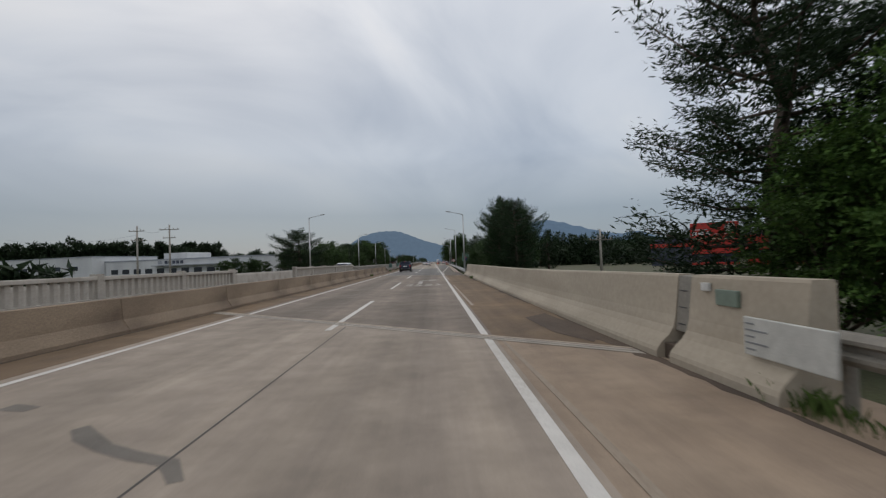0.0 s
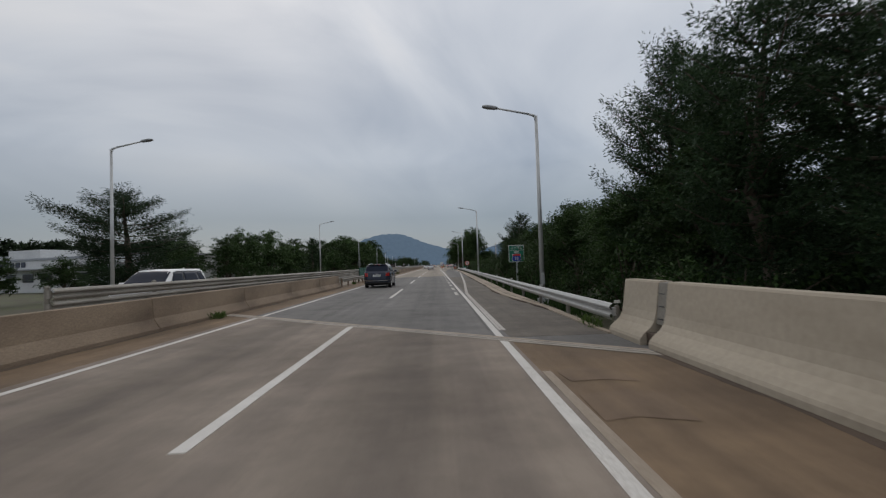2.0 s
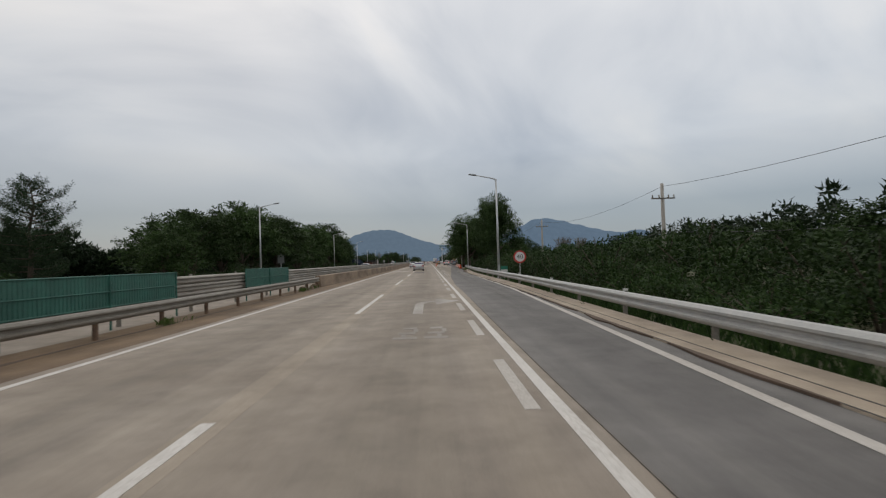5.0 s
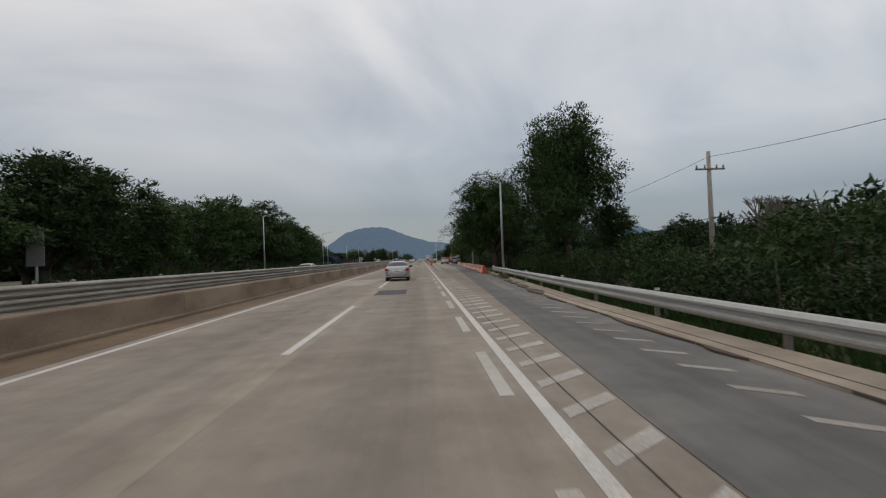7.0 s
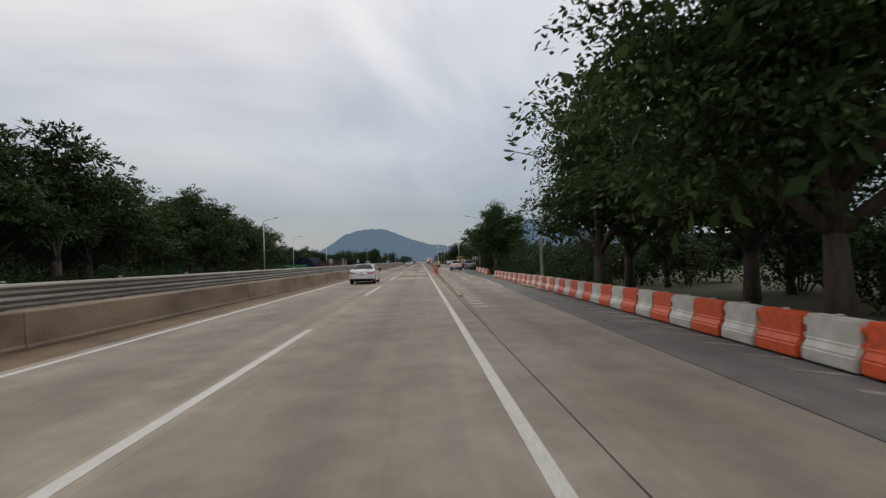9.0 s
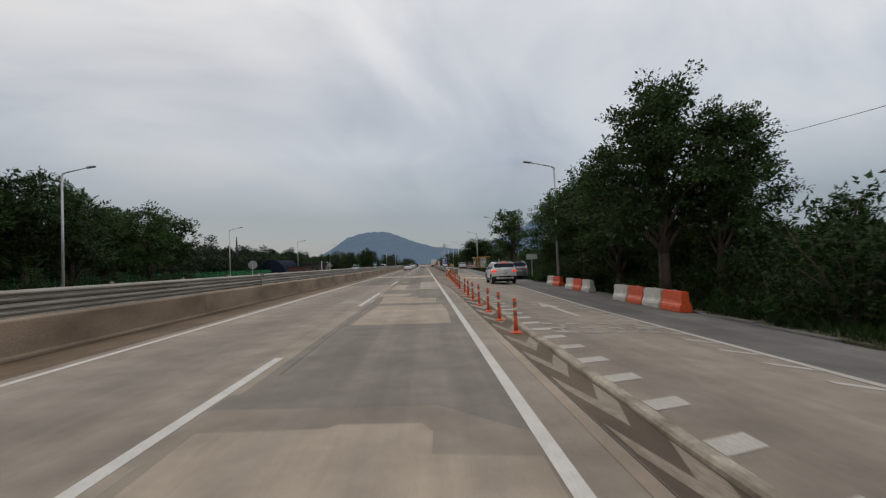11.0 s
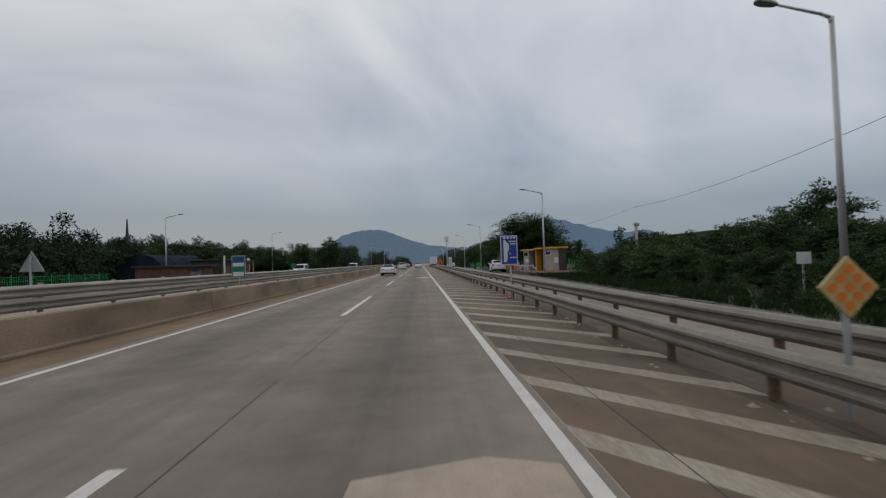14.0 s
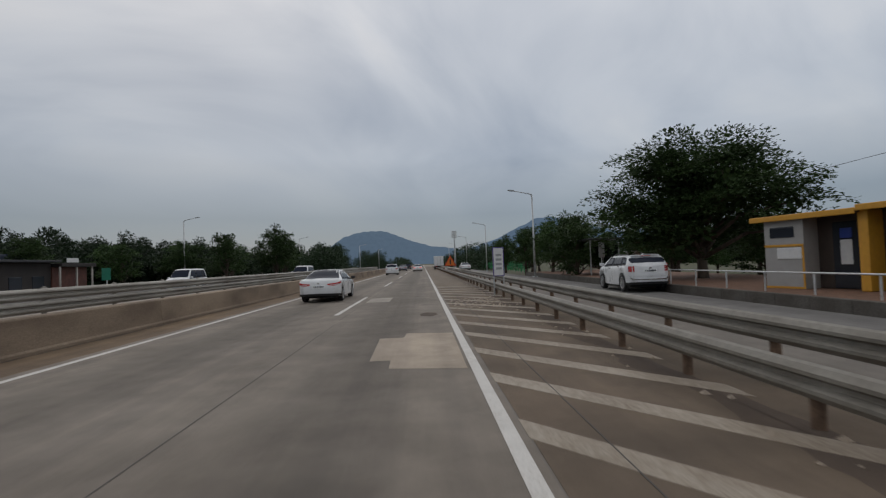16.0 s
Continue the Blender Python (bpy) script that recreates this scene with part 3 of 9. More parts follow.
slab("exit_concrete", 90, 300, 1.42, ASPH_L, -0.003, CONC, "beige concrete exit lane", step=3, slope=True, bend=ISLE_R)
slab("exit_grey_concrete", 300, 420, 1.42, ASPH_L, -0.003, CONC_DARK, "grey concrete exit lane", step=3, slope=True, bend=ISLE_R)
slab("gutter", 51, 216, ASPH_R, lambda y: ASPH_R(y) + along([(51, 0.12), (57, 0.3), (63, 0.7), (80, 0.8), (120, 0.9), (165, 0.88), (216, 0.55)], y), 0.03, GUTTER, "sandy concrete gutter strip under the guardrail", step=3, slope=True)
slab("barrier_apron", 210, 234, lambda y: ASPH_R(y) + along([(215, 0.55), (217, 0.0)], y), 8.35, -0.002, ASPH, "worn asphalt apron under the moulded barriers", step=3, slope=True)
slab("verge", 186, 327.4, lambda y: max(ASPH_R(y) + (0.55 if y < 217 else 0.17), along([(207, 0.0), (210, 8.3), (234, 8.3), (237, 0.0)], y)), 22, 0.03, GRASS_GROUND, "grassy earth verge of the exit lane", step=3, slope=True, bend=lambda y: 11)
slab("side_far_road", 420, Y1, 1.42, 10.8, -0.004, CONC, "distant concrete carriageway", step=40)
slab("opposite_road", Y0, Y1, -16.8, -8.2, -0.02, CONC, "opposite carriageway of worn concrete", step=20)
OPP_R = lambda y: along([(-40, -17.2), (100, -18.0), (240, -20.5), (290, -27), (330, -30), (440, -30), (520, -20)], y)
slab("opposite_verge", Y0, Y1, OPP_R, -16.8, -0.03, ASPH, "asphalt edge of the opposite road", step=8)


# ------------------------------------------------------------------ road markings
def marking(name, polys, material, label, group="road markings", kind="structure", z=0.004):
    bm = bmesh.new()
    for pts in polys:
        flat(bm, pts, 0.0005, z)
    for v in bm.verts:
        v.co.z += fall(v.co.x, v.co.y)
    bmesh.ops.recalc_face_normals(bm, faces=bm.faces[:])
    return tagged(part(name, bm, material), label, "marking", group, kind)


def rect(x0, x1, y0, y1):
    return [(x0, y0), (x1, y0), (x1, y1), (x0, y1)]


marking("edge_line_left", [rect(LANE_LEFT - 0.07, LANE_LEFT + 0.07, a, a + 30) for a in range(-40, 760, 30)], PAINT, "white solid line beside the median")
marking("edge_line_right", [rect(LANE_RIGHT - 0.072, LANE_RIGHT + 0.072, a, a + 30) for a in range(-40, 760, 30)], PAINT, "white solid line at the right lane edge")
DASH_ENDS = [1.2, 19.2, 35.8, 53.5, 72.0, 89.6, 107.3, 125.0, 142.3, 159.8, 177.8, 196.5, 215.5, 234.3, 252.4, 269.8, 289.3, 308.0, 327.0, 347.5]
for end in DASH_ENDS + [347.5 + 19.3 * k for k in range(1, 16)]:
    marking("lane_dash", [rect(LANE_MID - 0.075, LANE_MID + 0.075, end - 8.1, end)], PAINT, "white lane dash on the road", "lane dashes", z=0.006)
SHORT_ENDS = np.concatenate([np.linspace(66.92, 128.74, 14)[:-1], np.linspace(128.74, 160.15, 8)[:-1], np.linspace(160.15, 169.27, 3), 169.27 + 4.8 * np.arange(1, 4)]).tolist()
for y in SHORT_ENDS:
    marking("short_dash", [rect(0.895, 1.06, y - 2.4, y)], PAINT_WORN, "short worn white dash beside the edge line", "short dashes")
OLD_EDGE_PARTS = [[(1.5, 9.0), (1.56, 9.0), (1.66, 5.0), (1.70, 2.6), (1.75, -2), (1.62, -2), (1.6, 2.6), (1.58, 5.0)], [(1.43, 47.9), (1.55, 47.9), (1.52, 44.6), (1.55, 38), (1.46, 38), (1.40, 44.6)], [(1.46, 30), (1.54, 30), (1.6, 16), (1.5, 16)]]
marking("old_edge_line", OLD_EDGE_PARTS, PAINT_GHOST, "faded remains of an older edge line", z=0.003)
MERGE = lambda y: flow([(52, 1.45), (65, 1.5), (68.2, 1.65), (75, 2.0), (81, 2.3), (100, 3.1), (118, 3.86), (128, 4.22), (140, 4.3), (156, 4.33)], y)
marking("merging_line", [[(MERGE(y) - 0.08, y), (MERGE(y) + 0.08, y), (MERGE(y + 2) + 0.08, y + 2), (MERGE(y + 2) - 0.08, y + 2)] for y in range(52, 144, 2)], PAINT_WORN, "worn white line between asphalt lane and gutter", z=0.005)
EXIT_LINE = lambda y: along([(213, 5.2), (221, 5.56), (225.5, 5.83), (241.6, 5.86), (266.4, 6.8), (288, 7.1), (296, 7.4), (330, 8.6)], y)
marking("exit_edge_line", [[(EXIT_LINE(y) - 0.075, y), (EXIT_LINE(y) + 0.075, y), (EXIT_LINE(y + 2.5) + 0.075, y + 2.5), (EXIT_LINE(y + 2.5) - 0.075, y + 2.5)] for y in np.arange(213, 328, 2.5).tolist()], PAINT_WORN, "worn white line along the exit lane", z=0.006)

for y0 in list(range(104, 230, 14)) + list(range(232, 286, 14)):
    w = 0.16 + 0.05 * math.sin(y0 * 0.9)
    x = -2.36 if y0 < 260 else -2.2
    marking("seam_strip", [[(x - w * 0.4, y0), (x + 0.32, y0), (x + 0.32, y0 + 13.96), (x - w * 0.3, y0 + 13.96)]], SEAM_PALE if y0 < 260 else CONC_SEAM, "paler repaired strip along the lane seam", "seam strips", z=0.0016)
# hatched bars between the edge line and the exit lane
for k in range(37):
    y = 139.72 + 1.033 * k
    r = along([(141, 1.82), (150, 2.14), (168, 2.3), (180, 2.42)], y)
    d = 0.75 * (r - 1.42)
    marking("hatch_bar", [[(1.42, y), (1.42, y + 0.26), (r, y + 0.27 + d), (r, y + d)]], PAINT_WORN, "worn white hatch bar beside the edge line", "hatch bars")
for k in range(62):
    y = 143.0 + 1.04 * k
    r = ASPH_R(y) - 0.5
    marking("outer_hatch_bar", [[(r - 0.48, y + 0.4), (r - 0.48, y + 0.58), (r, y + 0.18), (r, y)]], PAINT_FADED, "faded white hatch bar along the gutter", "hatch bars")
for k in range(48):
    y = 200.45 + 1.12 * k
    r = ISLE_R(y) + 0.08
    marking("island_hatch_bar", [[(r, y), (r, y + 0.32), (r + 0.48, y + 0.52), (r + 0.48, y + 0.2)]], PAINT_WORN, "worn white bar at the island edge", "hatch bars")
for k in range(46):
    y = 215.9 + 1.1 * k
    r = EXIT_LINE(y) - 0.1
    marking("exit_hatch_bar", [[(r - 0.4, y + 0.42), (r - 0.4, y + 0.62), (r, y + 0.2), (r, y)]], PAINT_WORN, "worn white bar along the exit lane edge", "hatch bars")

# traffic island: dirt bed, low drain kerb and old hatching
slab("island_dust_bed", 196, 226, 1.86, ISLE_R, 0.001, DUST, "pale dusty traffic island surface", step=4, thick=0.02)
slab("island_bed", 226, 560, lambda y: along([(226, 1.86), (256, 1.84), (264, 1.44)], y), lambda y: ISLE_R(y) + along([(283, 0.0), (287, 0.75), (560, 0.4)], y), 0.001, ISLE, "dusty brown traffic island surface", step=4, thick=0.02)
slab("island_strip", 204, 252, 1.70, 1.86, 0.002, GUTTER, "pale sandy joint strip beside the island", step=6, thick=0.02)
for k in range(-7, 24):
    y = 239.54 + 1.85 * k
    y -= 1.15 * min(1.0, max(0.0, (y - 259) / 9))
    r = ISLE_R(y) - 0.16
    left = along([(255, 1.9), (262, 1.52)], y)
    m = 1.9 + (r - 1.9) * 0.52
    marking("island_chevron", [[(m, y), (left, y + 1.25), (left, y + 1.95), (m, y + 0.8), (r, y + 1.5), (r, y + 0.75)]], PAINT_OLD, "faded white chevron on the island", "island chevrons")
for k in range(132):
    y = 285.4 + 1.95 * k
    r = ISLE_R(y) - 0.05
    d = 1.2 * (r - 1.42)
    marking("island_bar", [[(1.42, y), (1.42, y + 0.52), (r, y + 0.52 - d), (r, y - d)]], PAINT_OLD, "faded white hatch bar on the dusty island", "island bars")

# drain edge between island and exit lane
bm = bmesh.new()
kerb = [(-0.02, -0.05), (0.14, -0.05), (0.14, 0.04), (0.115, 0.065), (0.005, 0.065), (-0.02, 0.04)]
sweep(bm, kerb, [(ISLE_R(y) - 0.13 + 0.012 * math.sin(y * 2.1), y, 0.012 * math.sin(y * 1.3)) for y in np.arange(205, 284.4, 0.8).tolist()])
tagged(part("island_kerb", bm, KERB_CONC), "low pale concrete kerb of the traffic island", "kerb", kind="structure")
bm = bmesh.new()
for xa, a, xb, b in ((1.6, 139, 1.7, 165), (1.7, 165, 1.84, 200), (1.84, 200, 1.84, 284)):
    flat(bm, [(xa, a), (xa + 0.013, a), (xb + 0.013, b), (xb, b)], 0.001, 0.006)
for y in range(52, 213, 4):
    xa, xb = ASPH_L(y) - 0.02, ASPH_L(y + 4) - 0.02
    flat(bm, [(xa, y), (xa + 0.008, y), (xb + 0.008, y + 4), (xb, y + 4)], 0.001, 0.005)
for y in range(56, 214, 3):
    for off, w in ((0.0, 0.025), (0.29, 0.03)):
        xa, xb = ASPH_R(y) + off, ASPH_R(y + 3) + off
        flat(bm, [(xa, y), (xa + w, y), (xb + w, y + 3), (xb, y + 3)], 0.03, 0.034)
for x, a, b in ((2.02, 283, 420),):
    flat(bm, [(x, a), (x + 0.012, a), (x + 0.05, b), (x + 0.036, b)], 0.001, 0.006)
flat(bm, [(-1.9, -20), (-1.875, -20), (-1.93, 11.6), (-1.955, 11.6)], 0.001, 0.003)
for y0 in range(233, 380, 15):
    x = -1.88 + 0.03 * math.sin(y0)
    flat(bm, [(x, y0), (x + 0.016, y0), (x + 0.02, y0 + 14), (x, y0 + 14)], 0.001, 0.003)
flat(bm, [(1.14, 52), (1.155, 52), (1.17, 104), (1.155, 104)], 0.001, 0.006)
for v in bm.verts:
    v.co.z += fall(v.co.x, v.co.y)
tagged(part("joint_sealant_lines", bm, JOINT), "thin dark sealed joint lines in the road", "joint", kind="structure")


# expansion joints of the bridge
def expansion_joint(y, skew):
    th = thing("expansion_joint", (0, 0, 0), "steel bridge expansion joint across the lanes", "joint", "expansion joints", "structure")
    for off, w, m in ((0, 0.16, CONC_PALE), (0.16, 0.05, JOINT), (0.21, 0.16, CONC_PALE), (0.37, 0.04, JOINT), (0.41, 0.14, CONC_NEW)):
        bm = bmesh.new()
        flat(bm, [(-7.4, y + off - skew * 7.4), (3.5, y + off + skew * 3.5), (3.5, y + off + w + skew * 3.5), (-7.4, y + off + w - skew * 7.4)], 0.0008, 0.006 if m is JOINT else 0.008)
        part("joint_strip", bm, m, th)


expansion_joint(10.15, -0.84)
expansion_joint(51.6, -0.84)

# road patches
marking("worn_lane_patch", [[(-2.15, 231.4), (0.4, 231.2), (1.2, 230.3), (1.22, 263.0), (-2.18, 263.0)]], CONC_MID, "greyer worn stretch of the concrete lane", "road patches", z=0.0012)
for name, pts, m in (
    ("fresh_asphalt_patch", rect(-2.05, -0.65, 164.3, 167.3), ASPH_NEW),
    ("pale_patch", [(-5.7, 172.5), (-3.4, 172.8), (-2.75, 181.4), (-5.7, 180.4)], CONC_PALE),
    ("pale_patch", [(-0.35, 177.9), (0.84, 177.7), (0.9, 180.4), (-0.3, 180.5)], CONC_PALE),
    ("beige_patch", [(-1.85, 227.0), (-0.45, 226.5), (1.17, 226.2), (1.17, 229.75), (0.3, 229.9), (0.32, 230.4), (0.22, 230.65), (-0.6, 230.72), (-0.7, 230.62), (-1.94, 230.66)], CONC_NEW),
    ("beige_patch", [(-1.7, 238.4), (0.93, 238.2), (0.98, 241.3), (0.9, 243.7), (-1.53, 244.0), (-1.62, 241.5)], CONC_NEW),
    ("beige_patch", [(-1.56, 245.0), (0.68, 244.7), (0.76, 247.2), (-0.04, 247.35), (-0.06, 248.3), (-1.7, 248.6)], CONC_NEW),
    ("pale_patch", [(-3.34, 245.7), (-1.95, 245.5), (-1.97, 247.5), (-3.32, 247.8)], CONC_PALE),
    ("beige_patch", [(-1.97, 249.1), (-0.55, 249.0), (-0.5, 250.1), (-0.4, 250.75), (-0.5, 250.93), (-2.05, 250.93)], CONC_NEW),
    ("beige_patch", [(-1.9, 254.9), (1.15, 254.6), (1.12, 255.9), (-0.97, 256.0), (-0.98, 261.4), (-1.86, 261.6)], CONC_NEW),
    ("pale_patch", [(-0.1, 256.0), (1.2, 256.0), (1.18, 266.2), (-0.07, 266.2)], CONC_PALE),
    ("pale_patch", rect(-1.7, -1.1, 265.4, 266.6), CONC_PALE),
    ("worn_patch", rect(-0.96, -0.11, 256.05, 261.98), CONC),
    ("grey_patch", rect(-2.0, -0.3, 262.0, 264.6), CONC_DARK),
    ("pale_patch", [(-5.75, 283.2), (-2.5, 282.9), (-2.8, 288.2), (-5.8, 288.8)], CONC_PALE),
    ("beige_patch", [(-1.9, 279.8), (1.15, 279.5), (1.15, 289.0), (0.6, 289.2), (-0.4, 288.9), (-0.5, 287.4), (-1.2, 287.3), (-1.25, 285.4), (-2.15, 285.5)], CONC_NEW),
    ("faint_patch", [(-1.9, 316.4), (-0.4, 316.2), (-0.2, 321.0), (-1.7, 321.0)], CONC_DARK),
    ("beige_patch", [(-0.36, 331.9), (-0.02, 331.9), (-0.01, 331.3), (1.15, 331.1), (1.15, 334.6), (0.14, 334.8), (0.1, 334.2), (-0.4, 334.2)], CONC_NEW),
    ("pale_patch", rect(-1.9, -0.9, 344.0, 346.4), CONC_PALE),
    ("tyre_smear", [(-3.35, 4.72), (-3.1, 4.42), (-2.7, 4.14), (-2.3, 3.92), (-1.95, 3.78), (-1.7, 3.45), (-1.6, 3.5), (-1.85, 3.9), (-2.25, 4.08), (-2.65, 4.3), (-3.0, 4.62), (-3.25, 4.85)], TYRE),
    ("tyre_smear", [(-4.8, 5.5), (-4.4, 5.42), (-4.35, 5.6), (-4.75, 5.75)], TYRE),
    ("rust_stain", [(1.62, 47.9), (2.0, 48.1), (2.44, 47.83), (2.5, 47.2), (2.1, 47.35), (1.66, 47.3)], STAIN),
    ("rust_stain", [(1.58, 46.7), (2.2, 46.85), (2.55, 46.6), (2.42, 45.7), (1.9, 45.9), (1.56, 45.8)], STAIN),
    ("rust_stain", [(2.6, 12.2), (3.3, 13.0), (3.5, 9.2), (3.1, 8.4), (2.7, 9.6)], DIRT),
    ("pothole", [(0.45, 338.2), (0.75, 338.0), (0.95, 338.4), (0.9, 338.9), (0.6, 339.1), (0.4, 338.7)], DIRT),
    ("rubble_bed", [(1.6, 341.0), (3.5, 339.6), (3.5, 343.4), (1.6, 344.2)], DIRT),
):
    marking(name, [pts], m, "repair patch in the road surface" if "patch" in name else "dark stain on the road surface", "road patches", z=0.0028)

# silted slots between the sealed joint and the island kerb
for x, a, b in ((2.02, 219.5, 220.7), (2.0, 221.5, 222.5), (2.05, 223.4, 224.3), (1.98, 224.9, 226.0)):
    marking("silt_slot", [[(x, a), (x + 0.16, a + 0.1), (x + 0.2, (a + b) / 2), (x + 0.15, b), (x - 0.03, b - 0.12), (x - 0.05, a + 0.25)]], DIRT, "dark silt lying in a drain slot", "silt slots", z=0.005)

# dirt along the barriers, with its own ragged outline; under island rails also painted shade
rng = np.random.default_rng(5)
for side, y0, y1, base, lo, hi in ((-1, -20, 420, -7.42, 0.06, 0.34), (1, 3.0, 49.0, 3.6, 0.05, 0.62), (1, 284.6, 420, 3.72, 0.1, 0.95), (-1, 284.6, 420, 3.71, 0.1, 0.6)):
    bm = bmesh.new()
    n = int((y1 - y0) / 0.22)
    row = []
    for k in range(n + 1):
        y = y0 + (y1 - y0) * k / n
        q = 0.5 + 0.5 * noise.noise(Vector((y * 0.17, side * 4.0, 1))) + 0.35 * noise.noise(Vector((y * 0.7, side * 9.0, 2))) + 0.16 * noise.noise(Vector((y * 2.6, 3, 5)))
        w = lo + (hi - lo) * max(0.0, q - 0.25) ** 1.3
        row.append((bm.verts.new((base, y, 0.0022)), bm.verts.new((base - side * w, y, 0.0022)), bm.verts.new((base - side * (w + 0.012), y, -0.003))))
    for a, b in zip(row, row[1:]):
        bm.faces.new((a[0], a[1], b[1], b[0]))
        bm.faces.new((a[1], a[2], b[2], b[1]))
    bmesh.ops.recalc_face_normals(bm, faces=bm.faces[:])
    tagged(part("dirt_bank", bm, DIRT), "dark brown dirt at the barrier foot, doubling as painted shade under rails", "dirt", kind="stuff")


# cracks wandering through the surface
bm = bmesh.new()
for x0, y0, ln, bend in ((-3.9, 20, 7, 0.04), (-3.6, 56, 6, 0.06), (3.0, 158, 5, 0.03), (-0.3, 205, 5, 0.02), (3.0, 120, 6, 0.03), (2.6, 76, 7, 0.05)):
    n = int(ln / 0.4)
    x, y, row = x0, y0, []
    for k in range(n):
        w = rng.uniform(0.003, 0.010)
        row.append((x, y, w))
        x += 0.4 * bend + rng.normal(0, 0.05)
        y += 0.4
    for (xa, ya, wa), (xb, yb, wb) in zip(row, row[1:]):
        flat(bm, [(xa - wa, ya), (xa + wa, ya), (xb + wb, yb), (xb - wb, yb)], 0.0006, 0.0034)
for v in bm.verts:
    v.co.z += fall(v.co.x, v.co.y)
bmesh.ops.recalc_face_normals(bm, faces=bm.faces[:])
tagged(part("road_cracks", bm, JOINT), "thin dark cracks wandering along the road", "crack", kind="stuff")

# leaf litter and dirt drifted against the gutter
bm = bmesh.new()
y = 56.0
while y < 214:
    ln = rng.uniform(1.2, 5)
    w = rng.uniform(0.08, 0.2) * (1.5 if y > 160 else 1.0)
    lo = [(ASPH_R(y + ln * k / 6) - w * (0.2 + 0.8 * rng.random()) * math.sin(math.pi * k / 6) - 0.01, y + ln * k / 6) for k in range(7)]
    hi = [(ASPH_R(y + ln * k / 6) + 0.12 * w * math.sin(math.pi * k / 6) * rng.random() + 0.01, y + ln * k / 6) for k in range(6, -1, -1)]
    if y > 160 and y < 190:
        hi = [(ASPH_R(y + ln * k / 6) + 0.05 + (0.2 + 0.22 * rng.random()) * math.sin(math.pi * k / 6), y + ln * k / 6) for k in range(6, -1, -1)]
    hi = hi[::-1]
    for k in range(6):
        flat(bm, [lo[k], hi[k], hi[k + 1], lo[k + 1]], 0.001, 0.042 if y > 160 else 0.036)
    y += ln * (rng.uniform(1.01, 1.2) if y > 160 else rng.uniform(1.01, 1.7))
for v in bm.verts:
    v.co.z += fall(v.co.x, v.co.y)
bmesh.ops.recalc_face_normals(bm, faces=bm.faces[:])
tagged(part("leaf_litter", bm, LITTER), "dark brown leaf litter drifted along the gutter", "litter", kind="stuff")


# ------------------------------------------------------------------ barriers
def wall_pieces(name, label, profile, y0, y1, seg, x_of, material, gap=0.02, piece="wall_panel", lift=None):
    """A concrete barrier of cast lengths with open joints."""
    th = thing(name, (0, 0, 0), label, "barrier", kind="structure")
    n = round((y1 - y0) / seg)
    bm = bmesh.new()
    sweep(bm, profile, [(0, gap / 2, 0), (0, seg / 2, 0), (0, seg - gap / 2, 0)])
    bmesh.ops.bevel(bm, geom=[e for e in bm.edges if e.is_boundary or len(e.link_faces) == 2 and e.calc_face_angle(0) > 0.6], offset=0.012, segments=1, affect="EDGES")
    first = part(piece, bm, material, th)
    first.matrix_local = pose(x_of(y0), y0, 0)
    r = random.Random(3)
    for k in range(1, n):
        y = y0 + seg * k
        yaw = math.degrees(math.atan2(-(x_of(y + seg) - x_of(y)), seg))
        again(first, piece, th, pose(x_of(y) + r.uniform(-0.012, 0.012), y, r.uniform(-0.008, 0.008), 0, 0, yaw))
    return th


JERSEY = [(-0.32, -0.1), (0.30, -0.1), (0.30, 0.08), (0.13, 0.34), (0.09, 0.88), (-0.09, 0.88), (-0.14, 0.34), (-0.32, 0.08)]
wall_pieces("median_barrier", "brown stained concrete median barrier in cast lengths", JERSEY, -36, 78, 6, lambda y: -7.72, WALL_CONC)
MEDIAN = [(-0.2, -0.1), (0.26, -0.1), (0.26, 0.05), (0.23, 0.10), (0.19, 0.72), (0.16, 0.76), (-0.12, 0.76), (-0.15, 0.72), (-0.2, 0.1)]
wall_pieces("median_barrier", "brown stained concrete median wall in long cast lengths", MEDIAN, 135, 735, 12, lambda y: -7.68, WALL_CONC, gap=0.012)
PARA = [(0.58, -0.3), (0.58, 1.08), (0.56, 1.11), (0.34, 1.11), (0.32, 1.08), (0.25, 0.55), (0.21, 0.40), (0.14, 0.30), (0.02, 0.20), (-0.04, 0.13), (-0.06, 0.08), (-0.06, -0.3)]
PARA_X = lambda y: along([(4, 3.66), (8, 3.6), (25, 3.56), (51, 3.62)], y)
PARA_LIFT = lambda y: along([(4, 0.12), (8, 0.11), (16, 0.02), (22, 0.0)], y)
th = thing("parapet", (0, 0, 0), "pale cream concrete bridge parapet with a rounded foot", "barrier", kind="structure")
for y0, y1 in ((4.55, 6.62), (6.98, 49.28), (49.62, 51.1)):
    bm = bmesh.new()
    ys = np.linspace(y0, y1, 3 + int((y1 - y0) / 3)).tolist()
    rings = [[bm.verts.new((PARA_X(y) + x, y, z + PARA_LIFT(y) * max(0, z) / 1.1)) for x, z in PARA] for y in ys]
    for a, b in zip(rings, rings[1:]):
        for i in range(len(PARA)):
            j = (i + 1) % len(PARA)
            bm.faces.new((a[i], a[j], b[j], b[i]))
    bm.faces.new(rings[0][::-1])
    bm.faces.new(rings[-1])
    bmesh.ops.recalc_face_normals(bm, faces=bm.faces[:])
    part("wall_panel", bm, PARAPET, th)
bm = bmesh.new()
box(bm, 3.88, 3.93, 5.55, 5.99, 0.86, 1.06, 0.008)
part("cover_plate", bm, mat("green_plate", (0.16, 0.21, 0.17), 0.5, var=0.1), th, "grey-green cover plate")
bm = bmesh.new()
